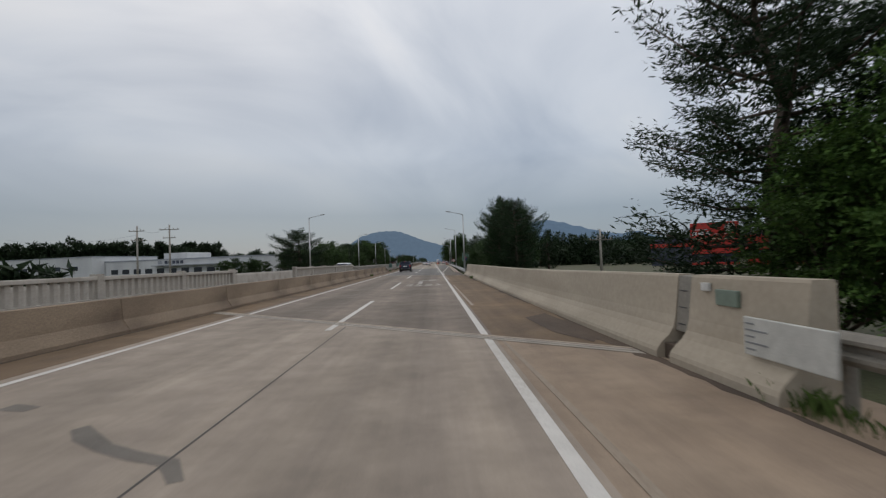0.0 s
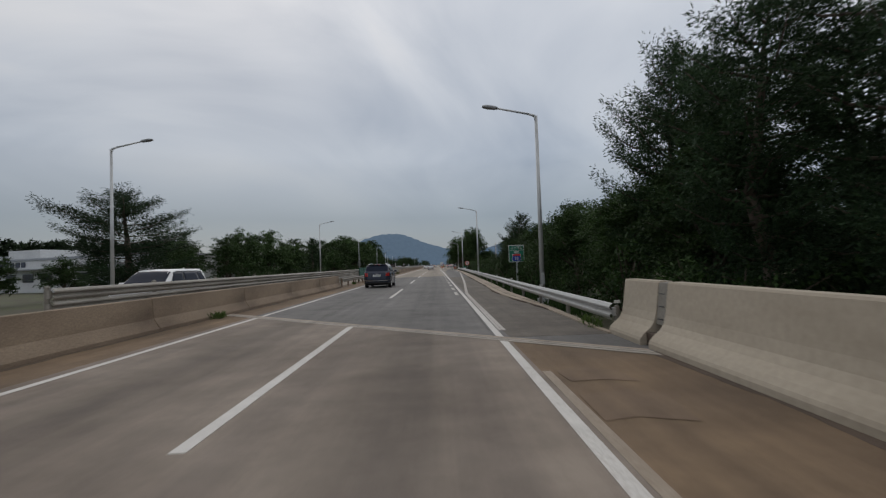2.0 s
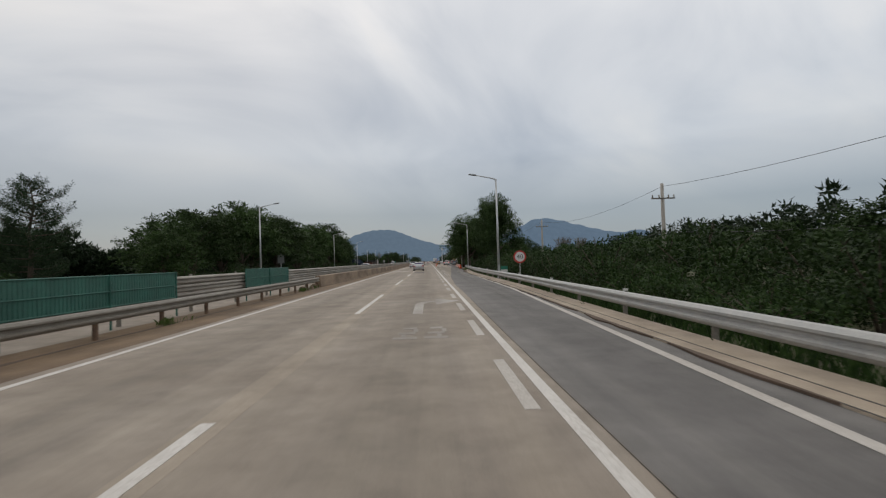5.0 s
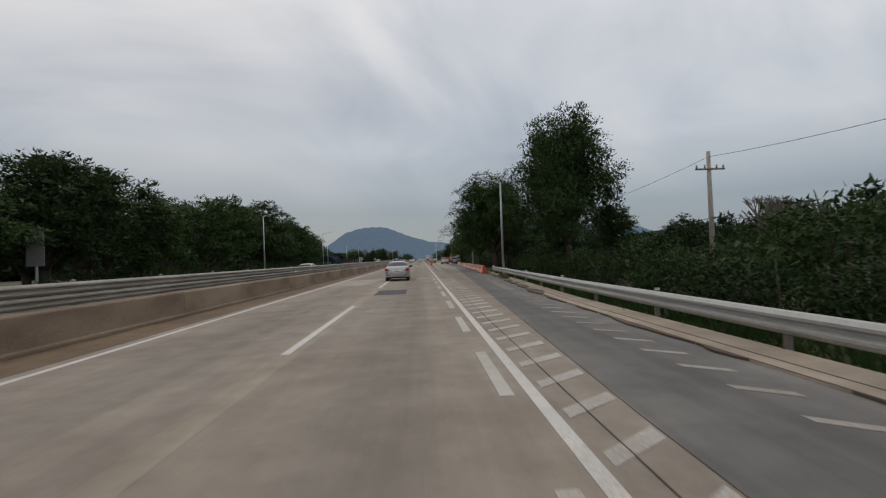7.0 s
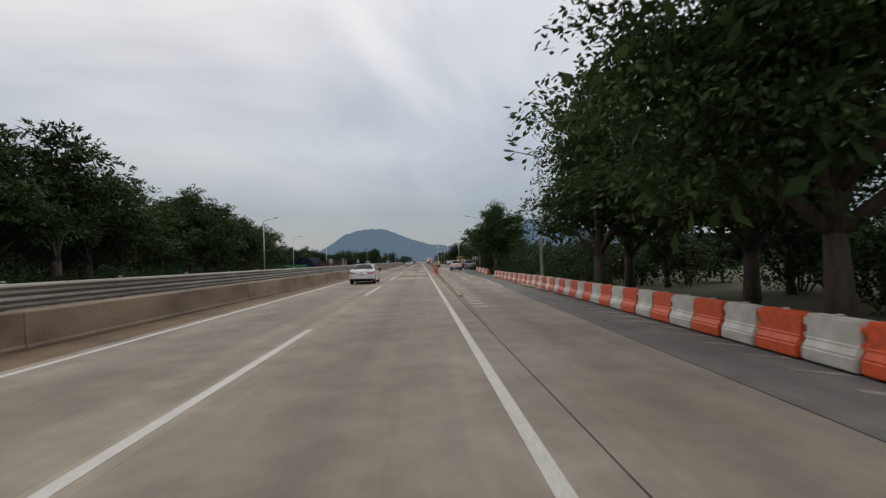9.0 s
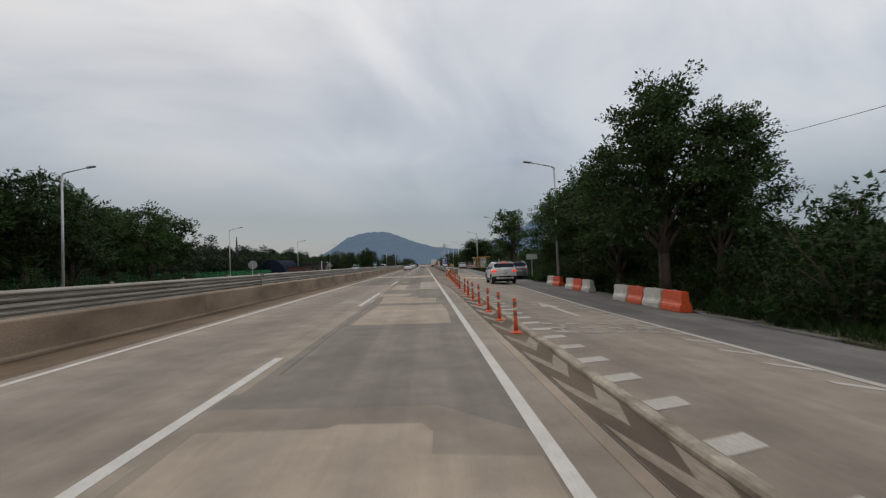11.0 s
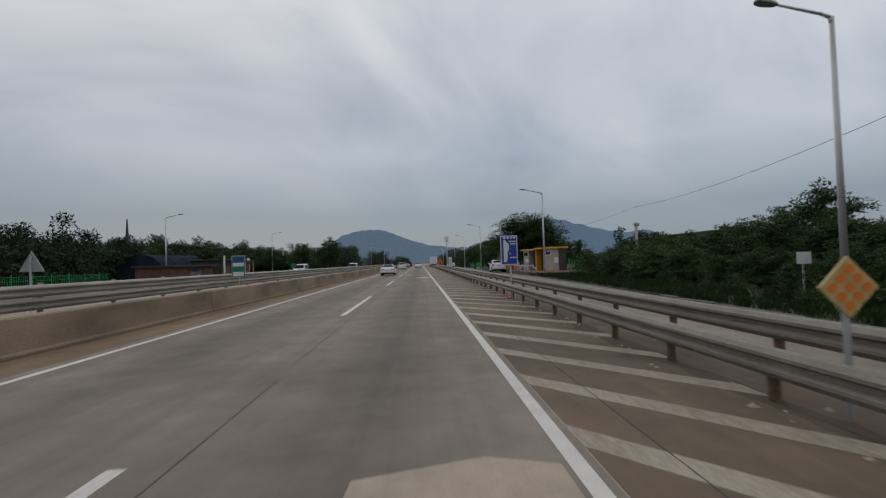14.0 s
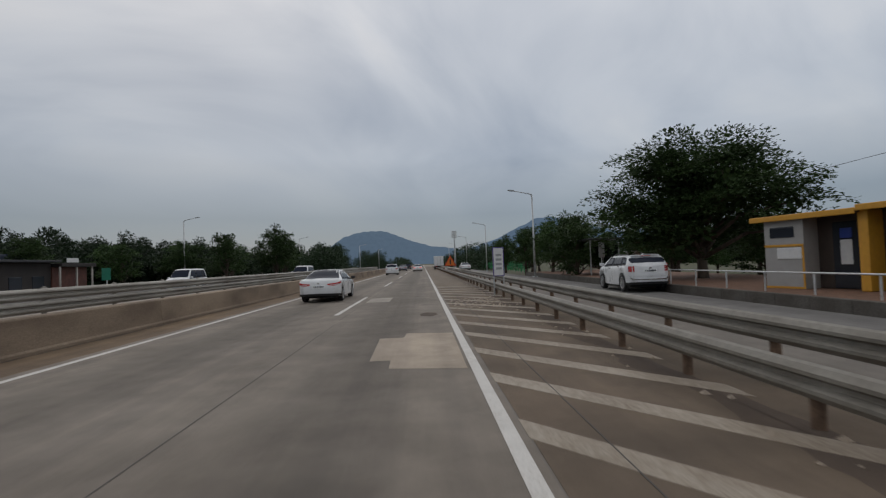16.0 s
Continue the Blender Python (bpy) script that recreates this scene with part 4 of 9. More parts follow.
box(bm, 3.885, 3.93, 6.14, 6.32, 1.02, 1.13, 0.006)
part("label_plate", bm, mat("label_plate_white", (0.6, 0.6, 0.58), 0.5), th, "small white plate")
for y in (6.8, 49.45):
    t2 = thing("joint_cover", (PARA_X(y), y, 0), "grey steel cover over a parapet joint", "cover", "joint covers")
    bm = bmesh.new()
    k = 1 + PARA_LIFT(y) / 1.1
    sweep(bm, [(0.25, 0.36 * k), (0.335, 1.085 * k), (0.5, 1.1 * k), (0.5, 0.36)], [(-0.008, -0.19, 0), (-0.008, 0.19, 0)])
    part("cover_sheet", bm, STEEL_OLD, t2)
    bm = bmesh.new()
    box(bm, 0.06, 0.5, -0.17, 0.17, -0.1, 0.22, 0.01)
    part("gap_filler", bm, DIRT, t2)
    for z in (0.45, 0.67, 0.89):
        bm = bmesh.new()
        x = 0.248 + (z - 0.36) * 0.117
        box(bm, x - 0.016, x + 0.02, -0.08, 0.1, z * k, z * k + 0.014)
        part("bolt_bar", bm, DARK_METAL, t2)

# far parapets and picket rail of the opposite deck
bm = bmesh.new()
sweep(bm, [(-0.15, -0.3), (0.15, -0.3), (0.15, 0.9), (0.1, 1.05), (-0.1, 1.05), (-0.15, 0.9)], [(-16.9, y, 0) for y in (18, 30, 42, 58)])
tagged(part("far_parapet", bm, FAR_CONC), "pale concrete parapet across the opposite road", "barrier", kind="structure")


def picket_rail(y0, y1, x):
    th = thing("picket_rail", (x, y0, 0), "weathered concrete picket rail on the median", "railing", kind="structure")
    bm = bmesh.new()
    box(bm, -0.1, 0.1, 0, y1 - y0, 0.80, 0.88, 0.01)
    part("bottom_rail", bm, FAR_CONC, th)
    bm = bmesh.new()
    box(bm, -0.1, 0.1, 0, y1 - y0, 1.34, 1.44, 0.015)
    part("top_rail", bm, FAR_CONC, th)
    n = int((y1 - y0) / 0.3)
    bm = bmesh.new()
    box(bm, -0.055, 0.055, 0, 0.13, 0.88, 1.34, 0.008)
    first = part("picket", bm, FAR_CONC, th)
    for k in range(1, n):
        again(first, "picket", th, pose(0, 0.3 * k, 0))
    bm = bmesh.new()
    box(bm, -0.11, 0.11, 0, 0.24, 0.0, 1.5, 0.012)
    post = part("rail_post", bm, FAR_CONC, th)
    for k in range(1, int((y1 - y0) / 4) + 1):
        again(post, "rail_post", th, pose(0, 4.0 * k, 0))


picket_rail(-16, 20.5, -8.3)
picket_rail(29, 50, -8.3)


# W-shaped guard rails
WBEAM = [(0.0, -0.155), (0.035, -0.14), (0.075, -0.09), (0.075, -0.055), (0.012, -0.02), (0.012, 0.02), (0.075, 0.055), (0.075, 0.09), (0.035, 0.14), (0.0, 0.155)]
WBEAM2 = WBEAM + [(x - 0.008, z) for x, z in WBEAM[::-1]]


def guardrail(label, ys, x_of, heights, face=-1, spacing=4.0, material=STEEL, post_mat=None, post_h=0.72, reflectors=False, name="guardrail", tall=1.0):
    """Beams at the given heights on round posts; face: the side to which the beams bulge."""
    th = thing(name, (0, 0, 0), label, "guardrail", "guardrails")
    y0, y1 = ys
    n = max(2, round((y1 - y0) / spacing))
    path = [y0 + (y1 - y0) * k / n for k in range(n + 1)]
    for h in heights:
        bm = bmesh.new()
        sweep(bm, [(face * x, z * tall) for x, z in WBEAM2], [(x_of(y) + face * 0.08, y, h) for y in path])
        part("beam", bm, material, th, smooth=False)
    bm = bmesh.new()
    tube(bm, (0, 0, -0.35), (0, 0, post_h), 0.06, 0.06, 10)
    lathe_cap = [(post_h, 0.065), (post_h + 0.03, 0.05), (post_h + 0.045, 0.02)]
    for (a, ra), (b, rb) in zip(lathe_cap, lathe_cap[1:]):
        tube(bm, (0, 0, a), (0, 0, b), ra, rb, 10)
    post = part("post", bm, post_mat or material, th)
    post.matrix_local = pose(x_of(path[0]), path[0], 0)
    for y in path[1:]:
        again(post, "post", th, pose(x_of(y), y, 0))
    bm = bmesh.new()
    box(bm, 0.0, 0.085, -0.05, 0.05, -0.09, 0.09, 0.008)
    blk = None
    for y in path:
        for h in heights:
            m = pose(x_of(y) + (face * 0.085 if face < 0 else 0.0), y, h)
            if blk is None:
                blk = part("spacer", bm, material, th)
                blk.matrix_local = m
            else:
                again(blk, "spacer", th, m)
    if reflectors:
        bm = bmesh.new()
        box(bm, -0.06, 0.06, -0.02, 0.02, 0, 0.06, 0.006)
        ref = None
        m_ref = mat("reflector_white", (0.7, 0.7, 0.66), 0.3)
        for k, y in enumerate(path):
            if k % 2:
                continue
            m = pose(x_of(y) + 0.02, y, heights[-1] + 0.155 * tall)
            if ref is None:
                ref = part("reflector", bm, m_ref, th)
                ref.matrix_local = m
            else:
                again(ref, "reflector", th, m)
    return th


RAIL_X = lambda y: along([(51, 3.8), (66, 4.06), (72, 4.24), (100, 4.8), (118, 5.12), (130, 5.36), (150, 5.44), (160, 5.6), (165, 5.8), (172, 6.1), (185, 6.6), (192, 6.9)], y)
guardrail("long galvanised W-beam guardrail along the shoulder", (51.3, 186), RAIL_X, (0.41,), -1, 4.0, STEEL, STEEL_OLD, 0.5, reflectors=True, tall=1.16)
guardrail("weathered guardrail leading to the bridge parapet", (-14, 4.2), lambda y: 4.0 + 0.01 * (5 - y), (0.64,), -1, 2.0, STEEL_OLD)
# flat end plate with unreadable printed lines
th = thing("guardrail_end_plate", (3.74, 4.72, 0.6), "pale steel plate on the guardrail end with faint print", "plate")
bm = bmesh.new()
box(bm, -0.02, 0.02, -0.72, 0.5, -0.21, 0.21, 0.012)
part("plate", bm, mat("pale_plate", (0.5, 0.5, 0.47), 0.5, var=0.08), th)
for k in range(5):
    bm = bmesh.new()
    box(bm, -0.027, -0.018, 0.46 - (0.14 if k % 2 == 0 else 0.34), 0.46, 0.13 - 0.07 * k, 0.15 - 0.07 * k)
    part("print_bar", bm, LAMP_HEAD, th)
guardrail("double W-beam guardrail on the traffic island", (284.2, 520), lambda y: along([(284, 3.72), (520, 4.6)], y), (0.42,), -1, 2.0, STEEL_OLD, RUST, 0.5)
guardrail("upper W-beam guardrail along the exit road", (286.2, 520), lambda y: along([(286, 4.45), (520, 5.4)], y), (0.64,), -1, 2.4, STEEL_OLD, RUST, 0.72)
guardrail("double-rail guardrail of the opposite carriageway", (52, 252), lambda y: -8.75, (0.56, 0.85, 1.14), 1, 4.0, STEEL_RAIL, STEEL_OLD, 1.3, tall=0.9)
guardrail("double-rail guardrail of the opposite carriageway", (252.4, 420), lambda y: -8.75, (0.86, 1.16), 1, 2.6, STEEL_RAIL, STEEL_OLD, 1.3, tall=0.9)
guardrail("single-rail median guardrail in the barrier gap", (79, 134.6), lambda y: -7.6, (0.52,), 1, 2.6, STEEL_OLD, RUST, 0.62)

# green mesh screens on the opposite rail
GREEN_SCREEN = mat("green_screen", (0.03, 0.13, 0.10), 0.6, var=0.15, scale=2, fine=50)
for a, b in ((93.0, 99.0), (112.0, 118.5), (124.5, 131.0)):
    th = thing("screen_panel", (-8.5, a, 0), "green mesh screen on the median rail", "screen", "green screens")
    bm = bmesh.new()
    for k in range(int((b - a) / 0.12)):
        box(bm, -0.01, 0.01, 0.12 * k, 0.12 * k + 0.105, 0.62, 1.42)
    part("mesh_sheet", bm, GREEN_SCREEN, th)
    for z in (0.6, 1.0, 1.42):
        bm = bmesh.new()
        tube(bm, (0.02, 0, z), (0.02, b - a, z), 0.02, 0.02, 8)
        part("screen_rail", bm, GREEN_SCREEN, th)
    for y in (0.0, (b - a) / 2, b - a):
        bm = bmesh.new()
        tube(bm, (0.03, y, -0.1), (0.03, y, 1.45), 0.03, 0.03, 8)
        part("screen_post", bm, GREEN_SCREEN, th)


# ------------------------------------------------------------------ lamps and poles
def street_lamp(x, y, side, h=7.9, arm=2.15, name="street_lamp"):
    """side: -1, the arm reaches towards -x; +1 towards +x."""
    th = thing(name, (x, y, -0.3), "tall grey steel street lamp with one arm", "street lamp", "street lamps")
    z = h + 0.3
    bm = bmesh.new()
    tube(bm, (0, 0, 0), (0, 0, z), 0.105, 0.062, 14)
    part("pole", bm, POLE, th, smooth=True)
    bm = bmesh.new()
    box(bm, -0.2, 0.2, -0.2, 0.2, 0.0, 0.34, 0.02)
    part("base_plate", bm, POLE, th)
    bm = bmesh.new()
    box(bm, -0.07, 0.07, -0.125, -0.1, 0.9, 1.35, 0.008)
    part("hatch", bm, POLE, th)
    bm = bmesh.new()
    pipe(bm, [(0, 0, z - 0.18), (0.05 * side, 0, z), (0.3 * side, 0, z + 0.09), ((arm - 0.55) * side, 0, z + 0.36)], [0.06, 0.055, 0.045, 0.034], 10)
    part("arm", bm, POLE, th, smooth=True)
    bm = bmesh.new()
    xs = [(arm - 0.6, 0.05, 0.05), (arm - 0.5, 0.11, 0.07), (arm - 0.2, 0.15, 0.075), (arm - 0.02, 0.12, 0.05), (arm + 0.04, 0.05, 0.03)]
    rings = []
    for a, w, t in xs:
        zc = z + 0.36 + 0.14 * (a - arm + 0.55)
        rings.append([bm.verts.new((side * a, p * w, zc + q * t)) for p, q in ((-1, -0.5), (-1, 0.3), (-0.6, 1), (0.6, 1), (1, 0.3), (1, -0.5))])
    for p, q in zip(rings, rings[1:]):
        for i in range(6):
            bm.faces.new((p[i], p[(i + 1) % 6], q[(i + 1) % 6], q[i]))
    bm.faces.new(rings[0])
    bm.faces.new(rings[-1][::-1])
    bmesh.ops.recalc_face_normals(bm, faces=bm.faces[:])
    part("lamp_head", bm, LAMP_HEAD, th, smooth=False)
    return th


RIGHT_LAMPS = [(4.25, 60.2, 7.45), (5.0, 97.4, 7.8), (5.56, 139.85, 7.9), (6.55, 180.4, 7.3), (7.9, 214.3, 7.9), (9.6, 258.5, 8.0), (11.75, 297.8, 8.0), (12.15, 330.4, 7.9), (10.6, 366.0, 7.4), (11.2, 402, 7.6), (11.5, 440, 7.6), (11.5, 478, 7.6), (11.5, 516, 7.6)]
for x, y, h in RIGHT_LAMPS:
    street_lamp(x, y, -1, h)
for x, y, h in [(-17.0, 66.2, 8.2), (-17.4, 112.0, 8.1), (-18.7, 155.4, 8.1), (-21.0, 208.0, 8.0), (-23.4, 257.8, 8.3), (-31.3, 303.7, 8.1), (-31.5, 345.6, 8.1), (-32.5, 391.0, 8.8), (-28, 435, 8.4), (-20, 480, 8.2), (-18, 525, 8.2)]:
    street_lamp(x, y, 1, h)


def utility_pole(x, y, h, arms, label, insulators=True, box_at=None):
    th = thing("utility_pole", (x, y, -0.6), label, "utility pole", "utility poles")
    bm = bmesh.new()
    tube(bm, (0, 0, 0), (0, 0, h + 0.6), 0.16, 0.10, 12)
    part("pole", bm, POLE_CONC, th, smooth=True)
    for z, half in arms:
        bm = bmesh.new()
        box(bm, -half, half, -0.14, -0.06, z + 0.55, z + 0.64, 0.01)
        part("crossarm", bm, STEEL_OLD, th)
        for s in (-0.9, -0.35, 0.45, 0.9):
            bm = bmesh.new()
            lathe(bm, [(0, 0.03), (0.05, 0.06), (0.1, 0.03), (0.14, 0.055), (0.2, 0.02)], 8, "z")
            ob = part("insulator", bm, POLE_CONC, th)
            ob.matrix_local = pose(s * half, -0.1, z + 0.64)
    if box_at:
        bm = bmesh.new()
        tube(bm, (0, 0, 0), (0, 0, 0.75), 0.27, 0.27, 12)
        ob = part("transformer", bm, POLE, th)
        ob.matrix_local = pose(-0.42, 0, box_at)
    return th


def cable(pts, name="power_line", r=0.012):
    bm = bmesh.new()
    line = []
    for a, b in zip(pts, pts[1:]):
        for k in range(0 if a == pts[0] else 1, 13):
            s = k / 12
            line.append(Vector(a).lerp(Vector(b), s) - Vector((0, 0, 0.9 * 4 * s * (1 - s))))
    rings = []
    for i, p in enumerate(line):
        q = (line[min(i + 1, len(line) - 1)] - line[max(i - 1, 0)]).to_track_quat("Z", "Y")
        rings.append([bm.verts.new(p + q @ Vector((r * math.cos(1.2566 * k), r * math.sin(1.2566 * k), 0))) for k in range(5)])
    for a, b in zip(rings, rings[1:]):
        for k in range(5):
            bm.faces.new((a[k], a[(k + 1) % 5], b[(k + 1) % 5], b[k]))
    tagged(part(name, bm, WIRE), "thin black overhead power cable", "cable", "cables")


utility_pole(15.7, 133.3, 6.2, [(5.2, 0.8)], "grey concrete utility pole among shrubs")
utility_pole(16.3, 169.0, 6.9, [(5.9, 0.85)], "grey concrete utility pole among shrubs")
utility_pole(16.8, 249.0, 7.4, [(6.5, 0.8)], "grey concrete utility pole among shrubs")
utility_pole(17.9, 292.0, 8.4, [(7.5, 0.7), (6.9, 0.7)], "concrete utility pole with two crossarms and a transformer", box_at=4.9)
utility_pole(19.9, 327.3, 4.6, [(4.3, 0.25)], "short concrete utility pole above the shrubs")
utility_pole(19.6, 53.7, 4.6, [(3.4, 1.3), (3.7, 0.4)], "grey utility pole by the red building")
utility_pole(-44.5, 72.0, 8.4, [(7.6, 1.2), (6.2, 0.9)], "tall utility pole near the warehouse")
utility_pole(-37.7, 68.5, 8.1, [(7.4, 1.4), (6.2, 0.9)], "tall utility pole near the warehouse")
cable([(16.2, 96.0, 6.5), (15.7, 133.3, 6.0), (16.3, 169.0, 6.6), (16.6, 209.0, 7.0), (16.8, 249.0, 7.1), (17.9, 292.0, 8.1), (19.9, 327.3, 6.0), (20, 380, 6.5)])
cable([(16.6, 96.0, 3.4), (15.7, 133.3, 3.0), (16.3, 169.0, 3.2), (16.6, 209.0, 3.4)], r=0.018)
cable([(-44.5, 72, 8.2), (-37.7, 68.5, 7.9)])
cable([(-80, 90, 8.2), (-44.5, 72, 7.0)])


# ------------------------------------------------------------------ trees
def leaf_quads(name, p, a, b, s, long, tri):
    """Leaves at p pointing along a, spread along b: folded diamonds, or single triangles where they stay far off."""
    n = len(p)
    m = 3 if tri else 4
    if tri:
        v = np.stack([p - b * s * 0.5, p + b * s * 0.5, p + a * s * long], 1).reshape(-1, 3)
    else:
        v = np.stack([p, p + a * s * long * 0.5 + b * s * 0.5, p + a * s * long, p + a * s * long * 0.5 - b * s * 0.5], 1).reshape(-1, 3)
    me = bpy.data.meshes.new(name)
    me.vertices.add(m * n)
    me.vertices.foreach_set("co", v.ravel())
    me.loops.add(m * n)
    me.loops.foreach_set("vertex_index", np.arange(m * n, dtype=np.int32))
    me.polygons.add(n)
    me.polygons.foreach_set("loop_start", np.arange(0, m * n, m, dtype=np.int32))
    me.polygons.foreach_set("loop_total", np.full(n, m, np.int32))
    me.update(calc_edges=True)
    return me


def unit(v):
    return v / np.maximum(np.linalg.norm(v, axis=1), 1e-6)[:, None]


def leaf_mesh(name, clumps, leaf, per, seed, flatness=1.0, long=1.9, tri=False):
    """Clumps of (x, y, z, radius) filled with small leaves, denser towards the shell."""
    r = np.random.default_rng(seed)
    c = np.array(clumps, float)
    idx = np.repeat(np.arange(len(c)), np.maximum(6, (per * c[:, 3] ** 2).astype(int)))
    n = len(idx)
    d = unit(r.normal(size=(n, 3)))
    p = c[idx, :3] + d * (r.random(n) ** 0.45 * c[idx, 3])[:, None] * np.array([1, 1, flatness])
    a = unit(r.normal(size=(n, 3)) + d * 0.8)
    up = r.normal(size=(n, 3)) * 0.7 + np.array([0, 0, 1.0])
    b = unit(np.cross(a, up))
    return leaf_quads(name, p, a, b, leaf * r.uniform(0.6, 1.35, n)[:, None], long, tri)


def spray_mesh(name, sprays, hearts, leaf, per, seed, long=2.0, droop=0.25, thick=0.16, level=0.6, tri=False):
    """Flat drooping sprays of leaves; sprays: (x, y, z, way x, way y, way z, radius). hearts: clumps (x, y, z, radius) that close the inside."""
    r = np.random.default_rng(seed)
    c = np.array(sprays, float)
    idx = np.repeat(np.arange(len(c)), np.maximum(5, (per * c[:, 6] ** 2 * r.uniform(0.7, 1.3, len(c))).astype(int)))
    n = len(idx)
    rad = c[idx, 6][:, None]
    out = unit(c[idx, 3:6] + np.array([0, 0, 1e-3]))
    side = unit(np.cross(out, np.array([0.02, 0.03, 1.0])))
    nrm = np.cross(side, out)
    ang, q = r.uniform(0, 6.2832, (n, 1)), r.random((n, 1)) ** 0.55
    u, w = q * np.cos(ang) * 1.25, q * np.sin(ang) * 0.9
    p = c[idx, :3] + (out * u + side * w + nrm * r.normal(0, thick, (n, 1))) * rad
    p[:, 2:3] -= droop * rad * np.maximum(0, u) ** 2
    a = unit(out * (0.6 + 0.5 * u) + side * w + r.normal(0, 0.55, (n, 3)) - np.array([0, 0, 0.2]))
    b = unit(np.cross(a, r.normal(0, level, (n, 3)) + np.array([0, 0, 1.0])))
    s = leaf * r.uniform(0.6, 1.35, (n, 1))
    h = np.array(hearts, float)
    idx = np.repeat(np.arange(len(h)), 34 if tri else 90)
    m = len(idx)
    d = unit(r.normal(size=(m, 3)))
    p2 = h[idx, :3] + d * (r.random(m) ** 0.5 * h[idx, 3] * 0.66)[:, None]
    a2 = unit(r.normal(size=(m, 3)))
    b2 = unit(np.cross(a2, r.normal(size=(m, 3))))
    s2 = (h[idx, 3] * (1.6 if tri else 1.0) * r.uniform(0.09, 0.15, m))[:, None]
    join = lambda x, y: np.concatenate([x, y])
    return leaf_quads(name, join(p, p2), join(a, a2), join(b, b2), join(s, s2 * 2 / long), long, tri)


def crown(name, me, material, parent):
    me.materials.append(material)
    ob = new(name, me)
    ob.parent = parent
    return ob


def broadleaf(seed, h, rad, low=0.22, lobes=22, lean=0.0, leaf=0.082, per=185, material=None, fork=False, tri=False, label="dark green broadleaf tree with a dense crown", top_shift=0.0):
    """A deciduous tree: tapered trunk, limbs to each lobe of the crown, lobes built of drooping leaf sprays."""
    r = random.Random(seed)
    th = thing("tree", (0, 0, -500), label, "tree", "roadside trees")
    bm = bmesh.new()
    rr = 0.026 * h
    foot = Vector((r.uniform(-0.1, 0.1), r.uniform(-0.1, 0.1), h * low))
    top = Vector((lean, 0, h * 0.74))
    mid = foot.lerp(top, 0.5) + Vector((r.uniform(-0.2, 0.2), r.uniform(-0.2, 0.2), 0))
    pipe(bm, [Vector((0, 0, -0.2)), Vector((0, 0, 0.25)), foot, mid, top], [rr * 1.7, rr * 1.15, rr * (0.95 if not fork else 0.8), rr * 0.55, rr * 0.2], 10)
    sprays, hearts = [], [(top.x * 0.7, 0, h * (low + 0.25), rad * 0.45), (top.x, 0, h * 0.62, rad * 0.42)]
    for k in range(lobes):
        t = (k + 0.5) / lobes
        t = t * 0.94 + r.uniform(-0.04, 0.04)
        z = h * (low + 0.1 + (0.84 - low) * t)
        wide = math.sin(math.pi * min(0.97, 0.26 + 0.68 * t)) ** 0.7
        az = k * 2.39996 + r.uniform(-0.45, 0.45)
        lr = rad * r.uniform(0.27, 0.43) * (1.0 if t < 0.8 else 0.85)
        reach = max(0.0, rad * wide * r.uniform(0.78, 1.12) - lr * 0.7) * (0.35 if k % 5 == 4 else 1.0)
        c = Vector((math.cos(az) * reach + lean * z / h + top_shift * t * t, math.sin(az) * reach, min(z, h - lr * 0.7)))
        hearts.append((*c, lr))
        hearts.append((*c.lerp(foot.lerp(top, 0.55), 0.4), lr * 0.8))
        base = foot.lerp(top, min(0.92, max(0.0, t * 0.8 - 0.12)))
        bend = base.lerp(c, 0.5) + Vector((0, 0, 0.16 * (c - base).length))
        w0 = rr * (0.6 if fork and t < 0.5 else 0.42) * (1.1 - 0.6 * t)
        pipe(bm, [base, bend, c], [w0, w0 * 0.6, w0 * 0.22], 4 if tri else 6)
        for q in range(13):
            az2, el = q * 2.39996 + r.uniform(-0.4, 0.4), r.uniform(-0.35, 1.0)
            d = Vector((math.cos(az2) * math.cos(el * 1.4), math.sin(az2) * math.cos(el * 1.4), 0.85 * math.sin(el * 1.4)))
            f = r.uniform(0.55, 1.05) if q % 4 else r.uniform(0.1, 0.5)
            p = c + d * lr * f
            way = Vector((d.x + 0.5 * math.cos(az), d.y + 0.5 * math.sin(az), 0.9 * max(0, d.z) * t + 0.25 * d.z - 0.1))
            sprays.append((*p, *way, lr * r.uniform(0.40, 0.72)))
            if q % 4 == 1 and not tri:
                pipe(bm, [c.lerp(bend, 0.25), p], [w0 * 0.25, w0 * 0.06], 4)
    part("trunk", bm, BARK, th, smooth=True)
    crown("crown", spray_mesh("crown", sprays, hearts, leaf, per, seed, tri=tri), material or LEAF_BROAD, th)
    return th


